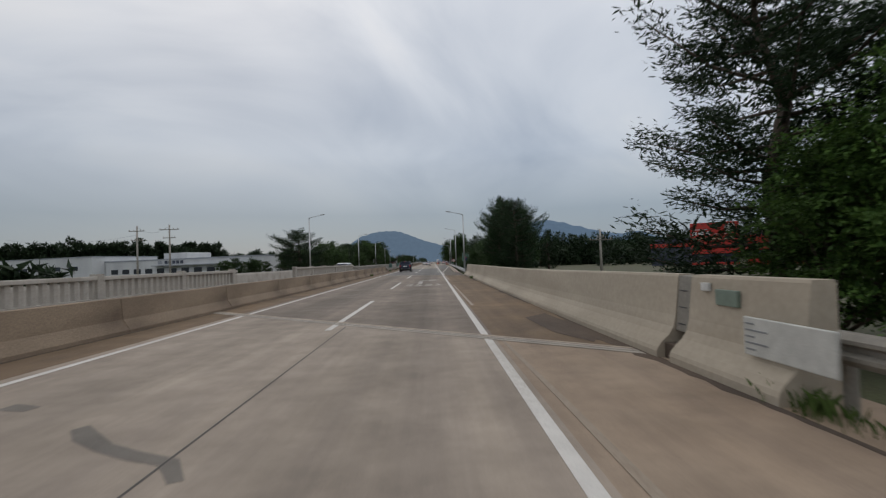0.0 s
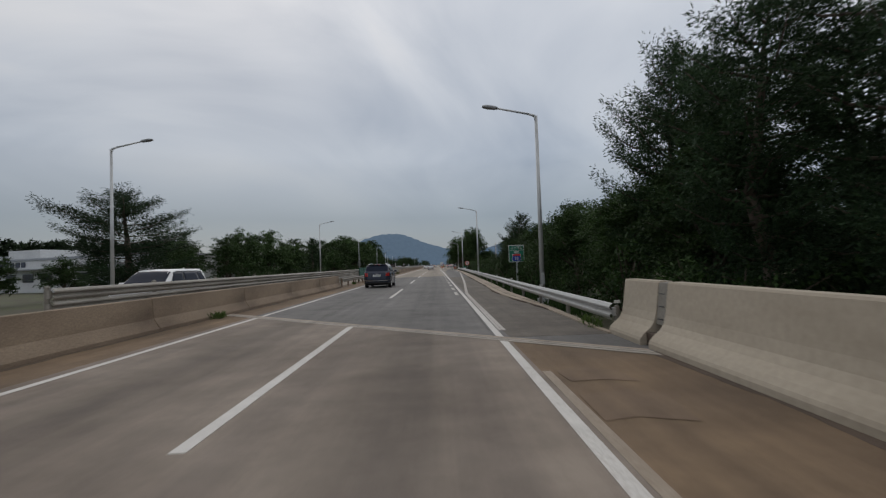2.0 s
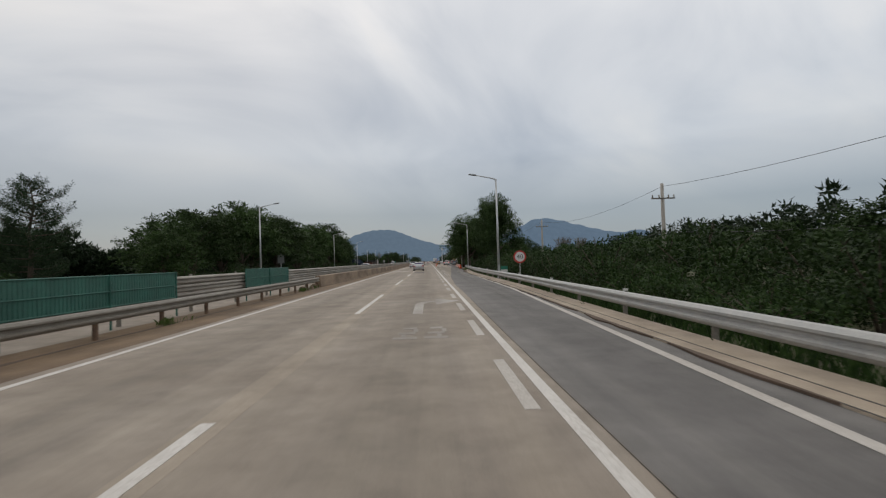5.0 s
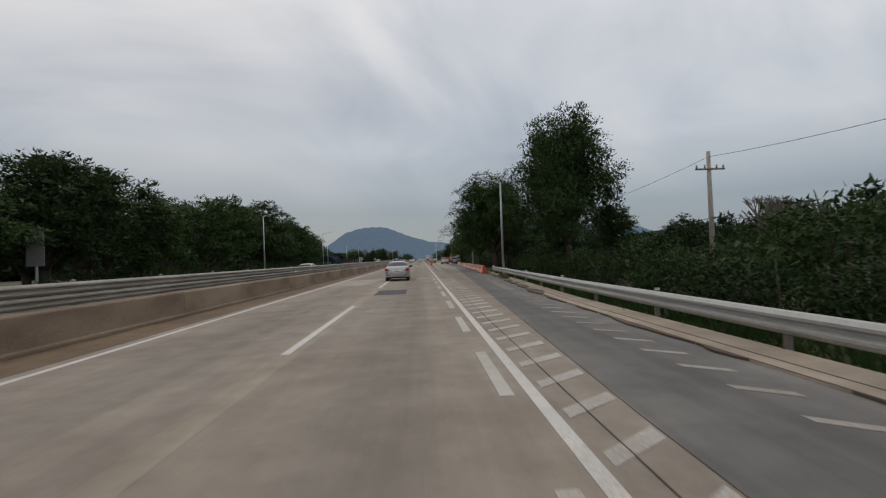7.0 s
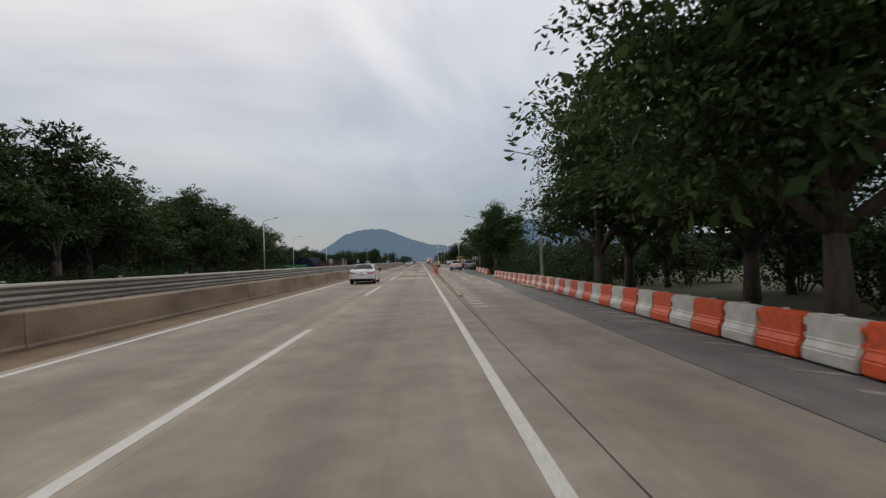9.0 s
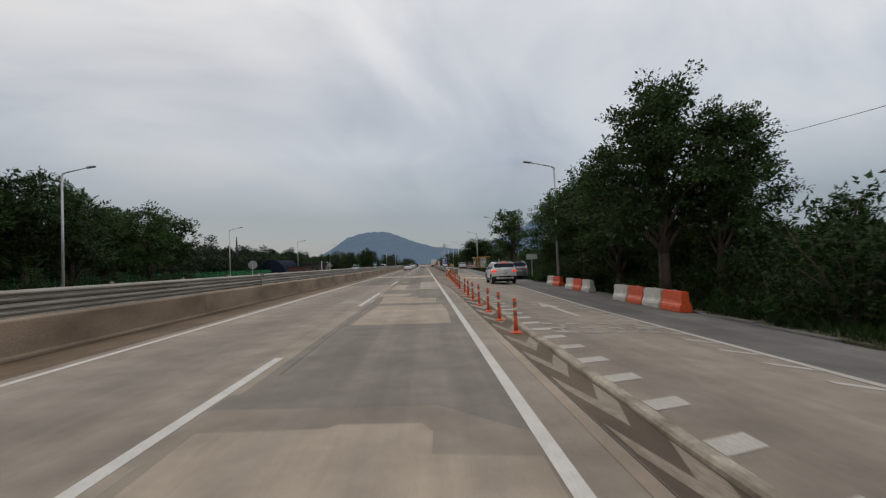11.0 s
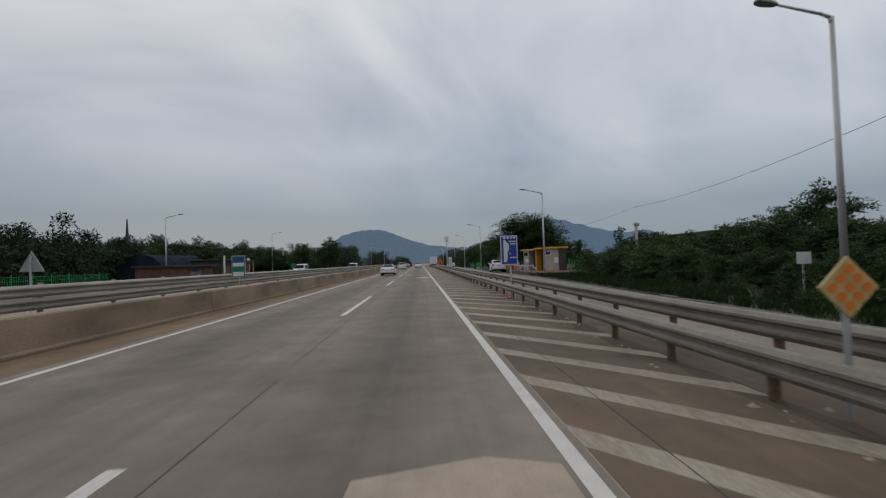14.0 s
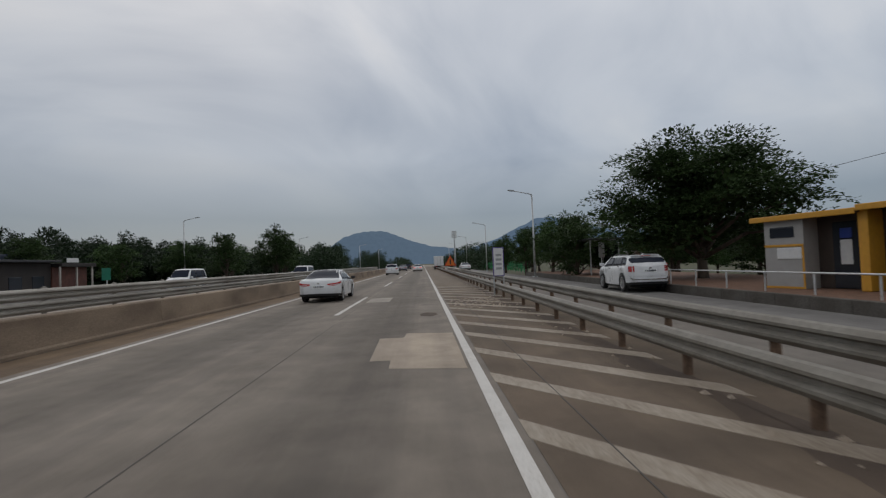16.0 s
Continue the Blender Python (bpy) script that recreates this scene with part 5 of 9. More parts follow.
def pine(seed, h, rad, low=0.14):
    """A red pine: uneven limbs that turn up at the tips, with needle pads, closing to a dense dark crown."""
    r = random.Random(seed)
    th = thing("tree", (0, 0, -500), "dark green pine tree with layered needle pads", "tree", "roadside trees")
    bm = bmesh.new()
    pts = [Vector((0, 0, -0.2))]
    for k in range(1, 6):
        pts.append(Vector((r.uniform(-0.22, 0.22) * k / 2, r.uniform(-0.22, 0.22) * k / 2, h * 0.95 * k / 5)))
    rr = 0.02 * h
    pipe(bm, pts, [rr * 1.3, rr, rr * 0.85, rr * 0.6, rr * 0.35, rr * 0.1], 9)
    sprays, hearts = [], []
    n = 44
    for k in range(n):
        f0 = k / (n - 1)
        s = low + (0.985 - low) * f0
        i = min(4, int(s * 5))
        base = pts[i].lerp(pts[i + 1], s * 5 - i)
        az = k * 2.39996 + r.uniform(-0.6, 0.6)
        reach = rad * (0.66 + 0.34 * math.sin(math.pi * f0)) * min(1.0, (1.04 - f0) * 2.6) ** 0.7 * r.choice((0.62, 0.8, 0.9, 1.0, 1.18))
        way = Vector((math.cos(az), math.sin(az), 0))
        tip = base + way * reach + Vector((0, 0, reach * (0.05 + 0.5 * s)))
        mid = base.lerp(tip, 0.55) - Vector((0, 0, 0.1 * reach))
        pipe(bm, [base, mid, tip], [rr * 0.3, rr * 0.18, rr * 0.05], 5)
        hearts.append((*base.lerp(tip, 0.42), max(0.3, reach * 0.42)))
        hearts.append((*base.lerp(tip, 0.7), max(0.2, reach * 0.26)))
        m = 4 + int(reach * 3.4)
        for q in range(m):
            f = 0.3 + 0.76 * (q + r.random()) / m
            sd = r.uniform(-0.42, 0.42) * reach * (1.2 - f)
            p = (mid.lerp(tip, (f - 0.55) / 0.45) if f > 0.55 else base.lerp(mid, f / 0.55)) + Vector((-way.y, way.x, 0)) * sd + Vector((0, 0, r.uniform(-0.06, 0.1) * rad))
            sprays.append((*p, way.x - way.y * sd * 0.8, way.y + way.x * sd * 0.8, 0.55, r.uniform(0.26, 0.5)))
    part("trunk", bm, BARK, th, smooth=True)
    crown("crown", spray_mesh("crown", sprays, hearts, 0.036, 470, seed, long=4.6, droop=-0.3, thick=0.26, level=2.0), LEAF_PINE, th)
    return th


def shrub(seed, h, rad, material):
    r = random.Random(seed)
    th = thing("shrub", (0, 0, -500), "dense green shrub on the road verge", "shrub", "verge shrubs")
    bm = bmesh.new()
    clumps = []
    for k in range(9):
        az, f = r.uniform(0, 6.283), r.random() ** 0.6
        p = Vector((math.cos(az) * rad * f, math.sin(az) * rad * f, h * r.uniform(0.45, 0.95)))
        pipe(bm, [Vector((0, 0, -0.3)), p * 0.5 + Vector((0, 0, 0.1 * h)), p], [0.04, 0.025, 0.008], 5)
        for q in range(3):
            clumps.append((p.x + r.gauss(0, 0.2) * rad, p.y + r.gauss(0, 0.2) * rad, p.z * r.uniform(0.35, 1.0), rad * r.uniform(0.22, 0.4)))
    part("stem", bm, BARK, th)
    crown("foliage", leaf_mesh("foliage", clumps, 0.07, 300, seed, flatness=0.8, tri=True), material, th)
    return th


def bare_tree(x, y, h):
    r = random.Random(9)
    th = thing("bare_tree", (x, y, -0.4), "leafless grey tree with fine branches", "tree")
    bm = bmesh.new()

    def grow(p, d, ln, rad, depth):
        q = p + d * ln
        tube(bm, p, q, rad, rad * 0.65, 5, False)
        if depth:
            for _ in range(3 if depth > 1 else 4):
                nd = (d + Vector((r.gauss(0, 0.42), r.gauss(0, 0.42), r.gauss(0.1, 0.2)))).normalized()
                grow(q, nd, ln * r.uniform(0.6, 0.8), rad * 0.6, depth - 1)

    grow(Vector((0, 0, 0)), Vector((0, 0, 1)), h * 0.34, 0.16, 4)
    part("trunk", bm, BARK_DEAD, th)


BROAD = [broadleaf(11, 9.0, 3.3), broadleaf(12, 9.0, 3.0, low=0.14), broadleaf(13, 9.0, 3.7, low=0.3, lobes=20), broadleaf(14, 9.0, 2.9, lean=0.6), broadleaf(19, 9.0, 4.6, low=0.22, lobes=24, fork=True, per=190), broadleaf(20, 9.0, 3.4, low=0.08, material=LEAF_LIGHT_TREE, label="lush bright green young broadleaf tree")]
BROAD_FAR = [broadleaf(s, 9.0, q, low=lw, leaf=0.125, per=95, tri=True, lobes=15) for s, q, lw in ((15, 3.3, 0.18), (16, 3.0, 0.12), (17, 3.6, 0.22), (18, 2.9, 0.16))]
PINES = [pine(21, 10.0, 3.0), pine(22, 10.0, 2.6), pine(23, 10.0, 3.3)]
SHRUBS = [shrub(31, 2.2, 1.5, LEAF_SHRUB), shrub(32, 2.6, 1.3, LEAF_SHRUB), shrub(33, 1.8, 1.7, LEAF_SHRUB), shrub(34, 1.2, 0.9, LEAF_LIGHT)]
used = set()


def plant(src, x, y, scale=1.0, turn=0.0, z=-0.45, stretch=1.0, label=""):
    m = pose(x, y, z, 0, 0, turn)
    if src.name not in used:
        used.add(src.name)
        ob = src
        ob.matrix_basis = m
    else:
        ob = copy_thing(src, m)
    ob.matrix_basis = m @ Matrix.Diagonal((scale, scale, scale * stretch, 1))
    if label:
        ob["label"] = label
    return ob


def B(i, x, y, h, wide=1.0, turn=0.0):
    s = h / 9.0 * wide
    near = -1 < x < 11.8 and y < 300 or i > 3 or (x, y) == (14.6, 347.2)
    plant((BROAD if near else BROAD_FAR)[i], x, y, s, turn, stretch=1 / wide)


def P(i, x, y, h, wide=1.0, turn=0.0):
    s = h / 10.0 * wide
    plant(PINES[i], x, y, s, turn, stretch=1 / wide)


# right verge, in walking order
P(0, 8.3, 10.8, 9.4, 1.25, 200)
P(2, 11.6, 9.2, 10.4, 1.0, 80)
B(5, 7.4, 8.3, 4.2, 1.1, 10)
B(5, 8.0, 6.6, 5.4, 1.0, 70)
P(1, 8.0, 52.6, 9.0, 0.95, 10)
P(0, 9.2, 50.0, 8.6, 1.0, 140)
P(2, 10.4, 52.5, 8.0, 0.95, 200)
P(0, 8.7, 58.0, 10.0, 0.75, 75)
P(2, 9.6, 57.0, 8.8, 0.8, 320)
P(1, 14.6, 58.0, 5.6, 1.0, 300)
B(1, 8.2, 55.0, 6.4, 1.0, 30)
rg = random.Random(77)
for y, x, h in [(58, 9.5, 6.0), (61, 8.2, 5.2), (64.5, 9.4, 5.8), (68, 8.0, 5.4), (72, 9.2, 5.9), (77, 8.1, 5.0), (82, 9.6, 5.6), (87, 8.4, 5.3), (92, 9.4, 5.5), (98, 8.8, 4.9), (104, 10.5, 4.6), (66, 13, 6.4), (75, 13.5, 6.2), (86, 13.5, 6), (97, 14, 5.4)]:
    B(rg.randrange(4), x, y, h * rg.uniform(0.92, 1.08), rg.uniform(1.05, 1.3), rg.uniform(0, 360))
P(1, 7.6, 84.0, 6.6, 0.8, 40)
B(3, 9.0, 80.6, 5.4, 1.1, 250)
# grove where the exit lane widens
B(4, 10.7, 176.6, 11.8, 0.72, 110)
B(4, 7.9, 193.4, 10.4, 0.86, 40)
B(0, 7.6, 204.0, 9.2, 0.9, 20)
B(3, 9.9, 198.5, 9.0, 0.9, 210)
B(0, 10.2, 207.0, 8.8, 0.95, 300)
B(5, 12.5, 185.0, 5.2, 1.1, 33)
B(2, 11.8, 201.0, 8.4, 1.0, 35)
for x, y, h in [(14.5, 178, 5.5), (16.5, 184, 6.0), (15.0, 190, 5.4), (17.0, 196, 6.0), (14.8, 203, 5.6), (13.6, 210, 5.0)]:
    B(rg.randrange(4), x, y, h, 1.2, rg.uniform(0, 360))
# pair beside the moulded barriers, then single trees
B(0, 9.9, 244.5, 9.4, 0.9, 60)
B(3, 11.6, 243.4, 8.0, 0.8, 0)
B(1, 10.6, 250.5, 8.2, 0.9, 140)
B(2, 11.2, 257.5, 7.6, 0.9, 250)
B(0, 11.6, 265.8, 7.6, 0.8, 200)
B(3, 12.4, 290.5, 9.4, 1.2, 170)
B(4, 14.6, 347.2, 7.8, 1.3, 40)
B(1, 11.9, 358.4, 5.4, 1.2, 200)
for x, y, h in [(12.2, 361.5, 5.6), (13.0, 369.0, 6.0), (12.4, 377.5, 5.8), (14.6, 384.0, 6.4), (12.6, 392.0, 5.6), (16, 372, 6.4)]:
    B(rg.randrange(4), x, y, h, 1.15, rg.uniform(0, 360))
# close growth down to the ground behind the moulded barriers
rc = random.Random(15)
for y in np.arange(240.5, 268, 2.2):
    B(1, 12.2 + rc.uniform(-0.5, 1.2), float(y) + rc.uniform(-0.6, 0.6), rc.uniform(4.6, 6.0) - (1.2 if y > 258 else 1.7 if y < 250 else 0), rc.uniform(0.8, 1.0), rc.uniform(0, 360))
    plant(SHRUBS[rc.randrange(3)], 11.6 + rc.uniform(-0.4, 0.6), float(y) + 1, rc.uniform(0.8, 1.1), rc.uniform(0, 360))
    plant(SHRUBS[rc.randrange(3)], 13.6 + rc.uniform(-0.4, 0.6), float(y), rc.uniform(1.2, 1.6), rc.uniform(0, 360))
for y in np.arange(212, 240, 1.9):
    plant(SHRUBS[rc.randrange(3)], 9.7 + rc.uniform(0, 0.9), float(y), rc.uniform(0.85, 1.15), rc.uniform(0, 360))
    plant(SHRUBS[rc.randrange(3)], 12.4 + rc.uniform(-0.6, 0.8), float(y) + 0.9, rc.uniform(1.3, 1.7), rc.uniform(0, 360))
# shrub belt on the right
rs = random.Random(5)
for y in np.arange(52, 192, 2.6):
    for off in (2.6, 5.0):
        x = RAIL_X(y) + off + rs.uniform(-0.6, 0.9)
        plant(SHRUBS[rs.randrange(3)], x, float(y) + rs.uniform(-1, 1), rs.uniform(0.75, 1.15), rs.uniform(0, 360))
for y in np.arange(105, 260, 5.6):
    for off in (12.5, 17.5, 24.0):
        x = off + rs.uniform(-1.8, 1.8) + (2.0 if y > 180 else 0)
        if off == 12.5:
            plant(SHRUBS[rs.randrange(3)], x, float(y) + rs.uniform(-2, 2), rs.uniform(1.3, 1.75), rs.uniform(0, 360))
        else:
            B(rs.randrange(4), x, float(y) + rs.uniform(-2, 2), rs.uniform(2.7, 4.0), rs.uniform(1.2, 1.6), rs.uniform(0, 360))
for y in np.arange(232, 345, 2.9):
    x = along([(232, 9.2), (262, 10.4), (290, 12.4), (318, 12.8), (345, 16)], float(y)) + rs.uniform(0, 1.2)
    plant(SHRUBS[rs.randrange(4)], x, float(y), rs.uniform(0.45, 0.85), rs.uniform(0, 360))
    if y > 300 and y < 336 or y < 285:
        plant(SHRUBS[rs.randrange(3)], x + 3.2, float(y) + 1, rs.uniform(0.65, 1.0), rs.uniform(0, 360))
for y in np.arange(262, 420, 6.5):
    x = 27 + rs.uniform(-3, 5)
    if not 338 < y < 352:
        B(rs.randrange(4), x, float(y), rs.uniform(2.3, 3.4), 1.6, rs.uniform(0, 360))

rv = random.Random(41)
for y in np.arange(298, 330, 2.3):
    for x0, lo, hi in ((15.2, 1.9, 2.6), (18.4, 2.6, 3.6), (22.0, 3.0, 4.4)):
        B(rv.randrange(4), x0 + rv.uniform(-0.9, 0.9), float(y) + rv.uniform(-0.8, 0.8), rv.uniform(lo, hi), rv.uniform(1.3, 1.7), rv.uniform(0, 360))
B(0, 24.0, 312.0, 6.0, 1.1, 10)
B(2, 25.5, 317.0, 5.2, 1.1, 80)
for y in np.arange(272, 298, 2.6):
    B(rv.randrange(4), 19.5 + rv.uniform(-2, 3), float(y), rv.uniform(1.6, 2.4), rv.uniform(1.4, 1.8), rv.uniform(0, 360))
# left side: pine, then the long belt of trees
P(2, -20.4, 72.5, 7.7, 1.6, 15)
P(0, -23.5, 131.0, 8.0, 0.9, 15)
rl = random.Random(8)
for y in np.arange(84, 290, 5.2):
    if 121 < y < 138:
        continue
    x0 = along([(84, -22.0), (160, -23.5), (215, -25.5), (262, -29), (290, -34)], float(y))
    hh = along([(84, 5.5), (110, 7.0), (138, 4.6), (143, 5.6), (150, 9.2), (190, 9.6), (220, 11.0), (285, 9.8)], float(y))
    B(rl.randrange(4), x0 + rl.uniform(-1.2, 1.2), float(y) + rl.uniform(-1.5, 1.5), hh * rl.uniform(0.86, 1.12), rl.uniform(0.95, 1.2), rl.uniform(0, 360))
    if not 112 < y < 150 and int(y * 10) % 3:
        B(rl.randrange(4), x0 - 5.5 + rl.uniform(-1.5, 1.5), float(y) + rl.uniform(-2, 2), hh * rl.uniform(0.8, 1.05), rl.uniform(1.1, 1.4), rl.uniform(0, 360))
    plant(SHRUBS[rl.randrange(3)], x0 + 3.4, float(y), rl.uniform(0.7, 1.2), rl.uniform(0, 360))
    plant(SHRUBS[rl.randrange(3)], x0 + 3.0, float(y) + 2.6, rl.uniform(0.7, 1.2), rl.uniform(0, 360))
for y in np.arange(70, 100, 5):
    B(rl.randrange(4), -31 + rl.uniform(-2, 2), float(y), rl.uniform(3.0, 4.0), 1.3, rl.uniform(0, 360))
for x, y, h in [(-19.5, 390, 8.0), (-24, 384, 7.0), (-28, 396, 6.5), (-33, 392, 6.6), (-37, 398, 6.8), (-41, 388, 6.4), (-45, 381, 6.2), (-22, 402, 7.4), (-53, 366, 6.6), (-57, 358, 6.8), (-38, 372, 6.4), (-43, 365, 6.8), (-36, 383, 6.0), (-49, 372, 6.0)]:
    B(rl.randrange(4), x, y, h, 1.15, rl.uniform(0, 360))
bare_tree(-30.2, 401, 9.0)
for x, y, h in ((18.6, 167, 5.2), (20.2, 170, 5.6), (21.8, 168.5, 5.0), (23.4, 173, 5.6), (13.4, 291.5, 8.8)):
    bare_tree(x, y, h)
for x, y, h in [(20, 350, 4.6), (24, 356, 4.8), (21, 362, 5.0), (26, 370, 5.2), (21, 378, 5.4), (28, 384, 5.6), (23, 392, 5.6), (19, 398, 5.6), (30, 352, 4.4)]:
    B(rl.randrange(4), x, y, h, 1.25, rl.uniform(0, 360))


# ------------------------------------------------------------------ distant woods and hills
def woods(name, label, lines, seed, leaf=0.5, per=11, mat_=None):
    """A far wood as one mass of leaf clumps along lines of (x0, y0, x1, y1, height, base, count)."""
    r = random.Random(seed)
    clumps = []
    for x0, y0, x1, y1, h, z0, n in lines:
        for k in range(n):
            s = (k + r.random()) / n
            hh = h * (0.75 + 0.35 * noise.noise(Vector((s * n * 0.35, seed, 0))) + 0.15 * r.random())
            for q in range(5):
                z = z0 + hh * (q + 0.1) / 4.4
                rad = h * 0.28 * (1.1 - 0.5 * (q / 4) ** 2)
                clumps.append((x0 + (x1 - x0) * s + r.gauss(0, 0.25) * h, y0 + (y1 - y0) * s + r.gauss(0, 0.3) * h, z, rad))
    me = leaf_mesh(name, clumps, leaf * 0.52, per * 3.2, seed, flatness=0.85, long=2.0, tri=True)
    me.materials.append(mat_ or LEAF_FAR)
    tagged(new(name, me), label, "wood", kind="stuff")


woods("far_wood", "distant dark green tree belt beyond the opposite road", [(-62, 255, -60, 470, 8.0, -0.5, 110), (-52, 296, -50, 348, 5.5, -0.5, 30), (-75, 250, -72, 500, 12, 0, 50), (-58, 260, -56, 470, 3.0, -0.5, 90), (-50, 330, -46, 370, 6, -0.5, 16), (-60, 352, -34, 410, 5.4, -0.5, 60), (-66, 340, -40, 425, 6.4, -0.5, 60), (-68, 290, -66, 520, 8.5, -0.3, 130), (-80, 300, -78, 540, 11, 0, 110), (-58, 400, -50, 520, 7.0, -0.3, 70)], 51, 0.6, 14)
woods("far_grove", "distant dense grove beside the road", [(-22, 408, -44, 420, 6.6, -0.3, 26), (-25, 440, -36, 520, 8.2, 0, 60), (-30, 470, -40, 560, 10, 0, 26), (-42, 480, -62, 560, 10.5, 0, 26), (-24, 520, -26, 640, 9, 0, 26)], 52)
woods("far_wood", "distant trees along the road ahead", [(14, 420, 18, 700, 7, 0, 46), (24, 430, 34, 700, 9, 0, 36), (-18, 640, -16, 900, 8, 0, 30)], 53)
woods("far_wood", "low wooded rise beyond the fields", [(46, 150, 60, 250, 8, 0, 40), (50, 250, 70, 420, 4.5, 0, 70), (85, 220, 120, 460, 9, 0, 70), (60, 420, 180, 520, 9, 0, 60), (34, 96, 60, 110, 4, 0, 12)], 54, 0.8, 9)
woods("far_wood", "distant trees behind the red building", [(20, 118, 110, 130, 8, 0, 70), (18, 96, 24, 118, 5, 0, 14)], 56, 0.7, 11)
woods("far_wood", "dark wooded knoll behind the warehouse", [(-200, 215, -120, 260, 12, 5, 40), (-150, 270, -60, 290, 11, 0, 50), (-110, 62, -52, 66, 3.0, 0, 36)], 55, 1.5, 7)


def hill(name, label, y, ridge, material, depth=500.0):
    """A far hill: a ridge line of (x, height) with slopes falling to front and back."""
    bm = bmesh.new()
    n = 120
    x0, x1 = ridge[0][0], ridge[-1][0]
    rows = []
    for d, f in ((-1.0, 0.0), (-0.7, 0.3), (-0.42, 0.62), (-0.18, 0.88), (0.0, 1.0), (0.6, 0.4), (1.0, 0.0)):
        row = []
        for i in range(n + 1):
            x = x0 + (x1 - x0) * i / n
            h = along(ridge, x)
            h += h * 0.05 * noise.noise(Vector((x * 0.02, d * 2, 3)))
            row.append(bm.verts.new((x, y + d * depth, h * f + (6 * noise.noise(Vector((x * 0.013, d * 3, 9))) if 0 < f < 1 else 0) - 3)))
        rows.append(row)
    for a, b in zip(rows, rows[1:]):
        for i in range(n):
            bm.faces.new((a[i], a[i + 1], b[i + 1], b[i]))
    bmesh.ops.recalc_face_normals(bm, faces=bm.faces[:])
    tagged(part(name, bm, material, smooth=True), label, "hill", kind="structure")


hill("backdrop_hill", "wooded mountain straight ahead with painted blue-grey haze", 4150, [(-1229, 0), (-1053, 35), (-900, 79), (-757, 158), (-647, 233), (-549, 268), (-417, 287), (-318, 283), (-219, 250), (-66, 189), (77, 145), (208, 132), (395, 97), (702, 0)], HILL_HAZE, 420)
hill("backdrop_hill_right", "mountain beyond the fields with painted blue-grey haze", 2900, [(60, 0), (180, 50), (300, 92), (420, 128), (540, 190), (650, 236), (720, 240), (800, 222), (900, 196), (1040, 160), (1180, 138), (1280, 158), (1400, 120), (1600, 70), (1900, 30), (2300, 0)], HILL_HAZE2, 400)
hill("backdrop_hill_low", "low dark wooded hill to the right", 900, [(220, 0), (280, 18), (340, 32), (420, 38), (520, 34), (640, 30), (800, 36), (1000, 22), (1200, 0)], HILL_NEAR_GLOW, 120)
hill("backdrop_hill_left", "low wooded hills far to the left", 1100, [(-1500, 30), (-1200, 42), (-900, 30), (-700, 34), (-500, 22), (-380, 0)], HILL_NEAR_GLOW, 120)


# ------------------------------------------------------------------ cars
def paint(name, col, rough=0.28, metal=0.0):
    return mat(name, col, rough, metal=metal, var=0.03, scale=2, fine=200, coat=0.35, spec=0.4)


CAR_WHITE = paint("white_car_paint", (0.70, 0.71, 0.72))
CAR_SILVER = paint("silver_car_paint", (0.46, 0.47, 0.48), 0.3, 0.55)
CAR_NAVY = paint("dark_blue_car_paint", (0.022, 0.027, 0.045), 0.25, 0.3)
CAR_GREY = paint("grey_car_paint", (0.26, 0.26, 0.28), 0.3, 0.6)
CAR_BLACK = paint("black_car_paint", (0.015, 0.015, 0.017), 0.25)
# dark film tint, with the blue of a sky reflection painted into the base
GLASS = mat("tinted_glass", (0.018, 0.023, 0.038), 0.12, var=0.05, scale=1, spec=0.07)
GLASS_PURPLE = mat("violet_tinted_glass", (0.030, 0.026, 0.070), 0.12, var=0.05, scale=1, spec=0.06)
TRIM = mat("black_plastic_trim", (0.02, 0.02, 0.021), 0.6, var=0.1, scale=20)
CHROME = mat("chrome", (0.6, 0.6, 0.6), 0.18, metal=0.95, var=0.03)
ALLOY = mat("alloy_rim", (0.42, 0.42, 0.43), 0.35, metal=0.7, var=0.06, scale=8)
RUBBER = mat("tyre_rubber", (0.018, 0.018, 0.019), 0.85, var=0.15, scale=20, bump=0.2)
TAIL_RED = mat("tail_lamp_red", (0.42, 0.018, 0.015), 0.15, var=0.08, scale=30, coat=0.7)
TAIL_CLEAR = mat("tail_lamp_clear", (0.55, 0.5, 0.5), 0.15, var=0.08, scale=30, coat=0.7)
PLATE = mat("number_plate_white", (0.80, 0.81, 0.80), 0.4, var=0.05)
PLATE_INK = mat("number_plate_ink", (0.05, 0.055, 0.07), 0.5)
UNDER = mat("underbody_black", (0.012, 0.012, 0.012), 0.9)


def glow_mat(name, col, strength):
    m = mat(name, col, 0.2, var=0.05)
    b = m.node_tree.nodes["Principled BSDF"]
    b.inputs["Emission Color"].default_value = (*col, 1)
    b.inputs["Emission Strength"].default_value = strength
    return m


BRAKE_LIT = glow_mat("lit_brake_lamp", (0.9, 0.05, 0.02), 0.8)
HEAD_LIT = glow_mat("lit_headlamp", (0.9, 0.92, 1.0), 1.2)


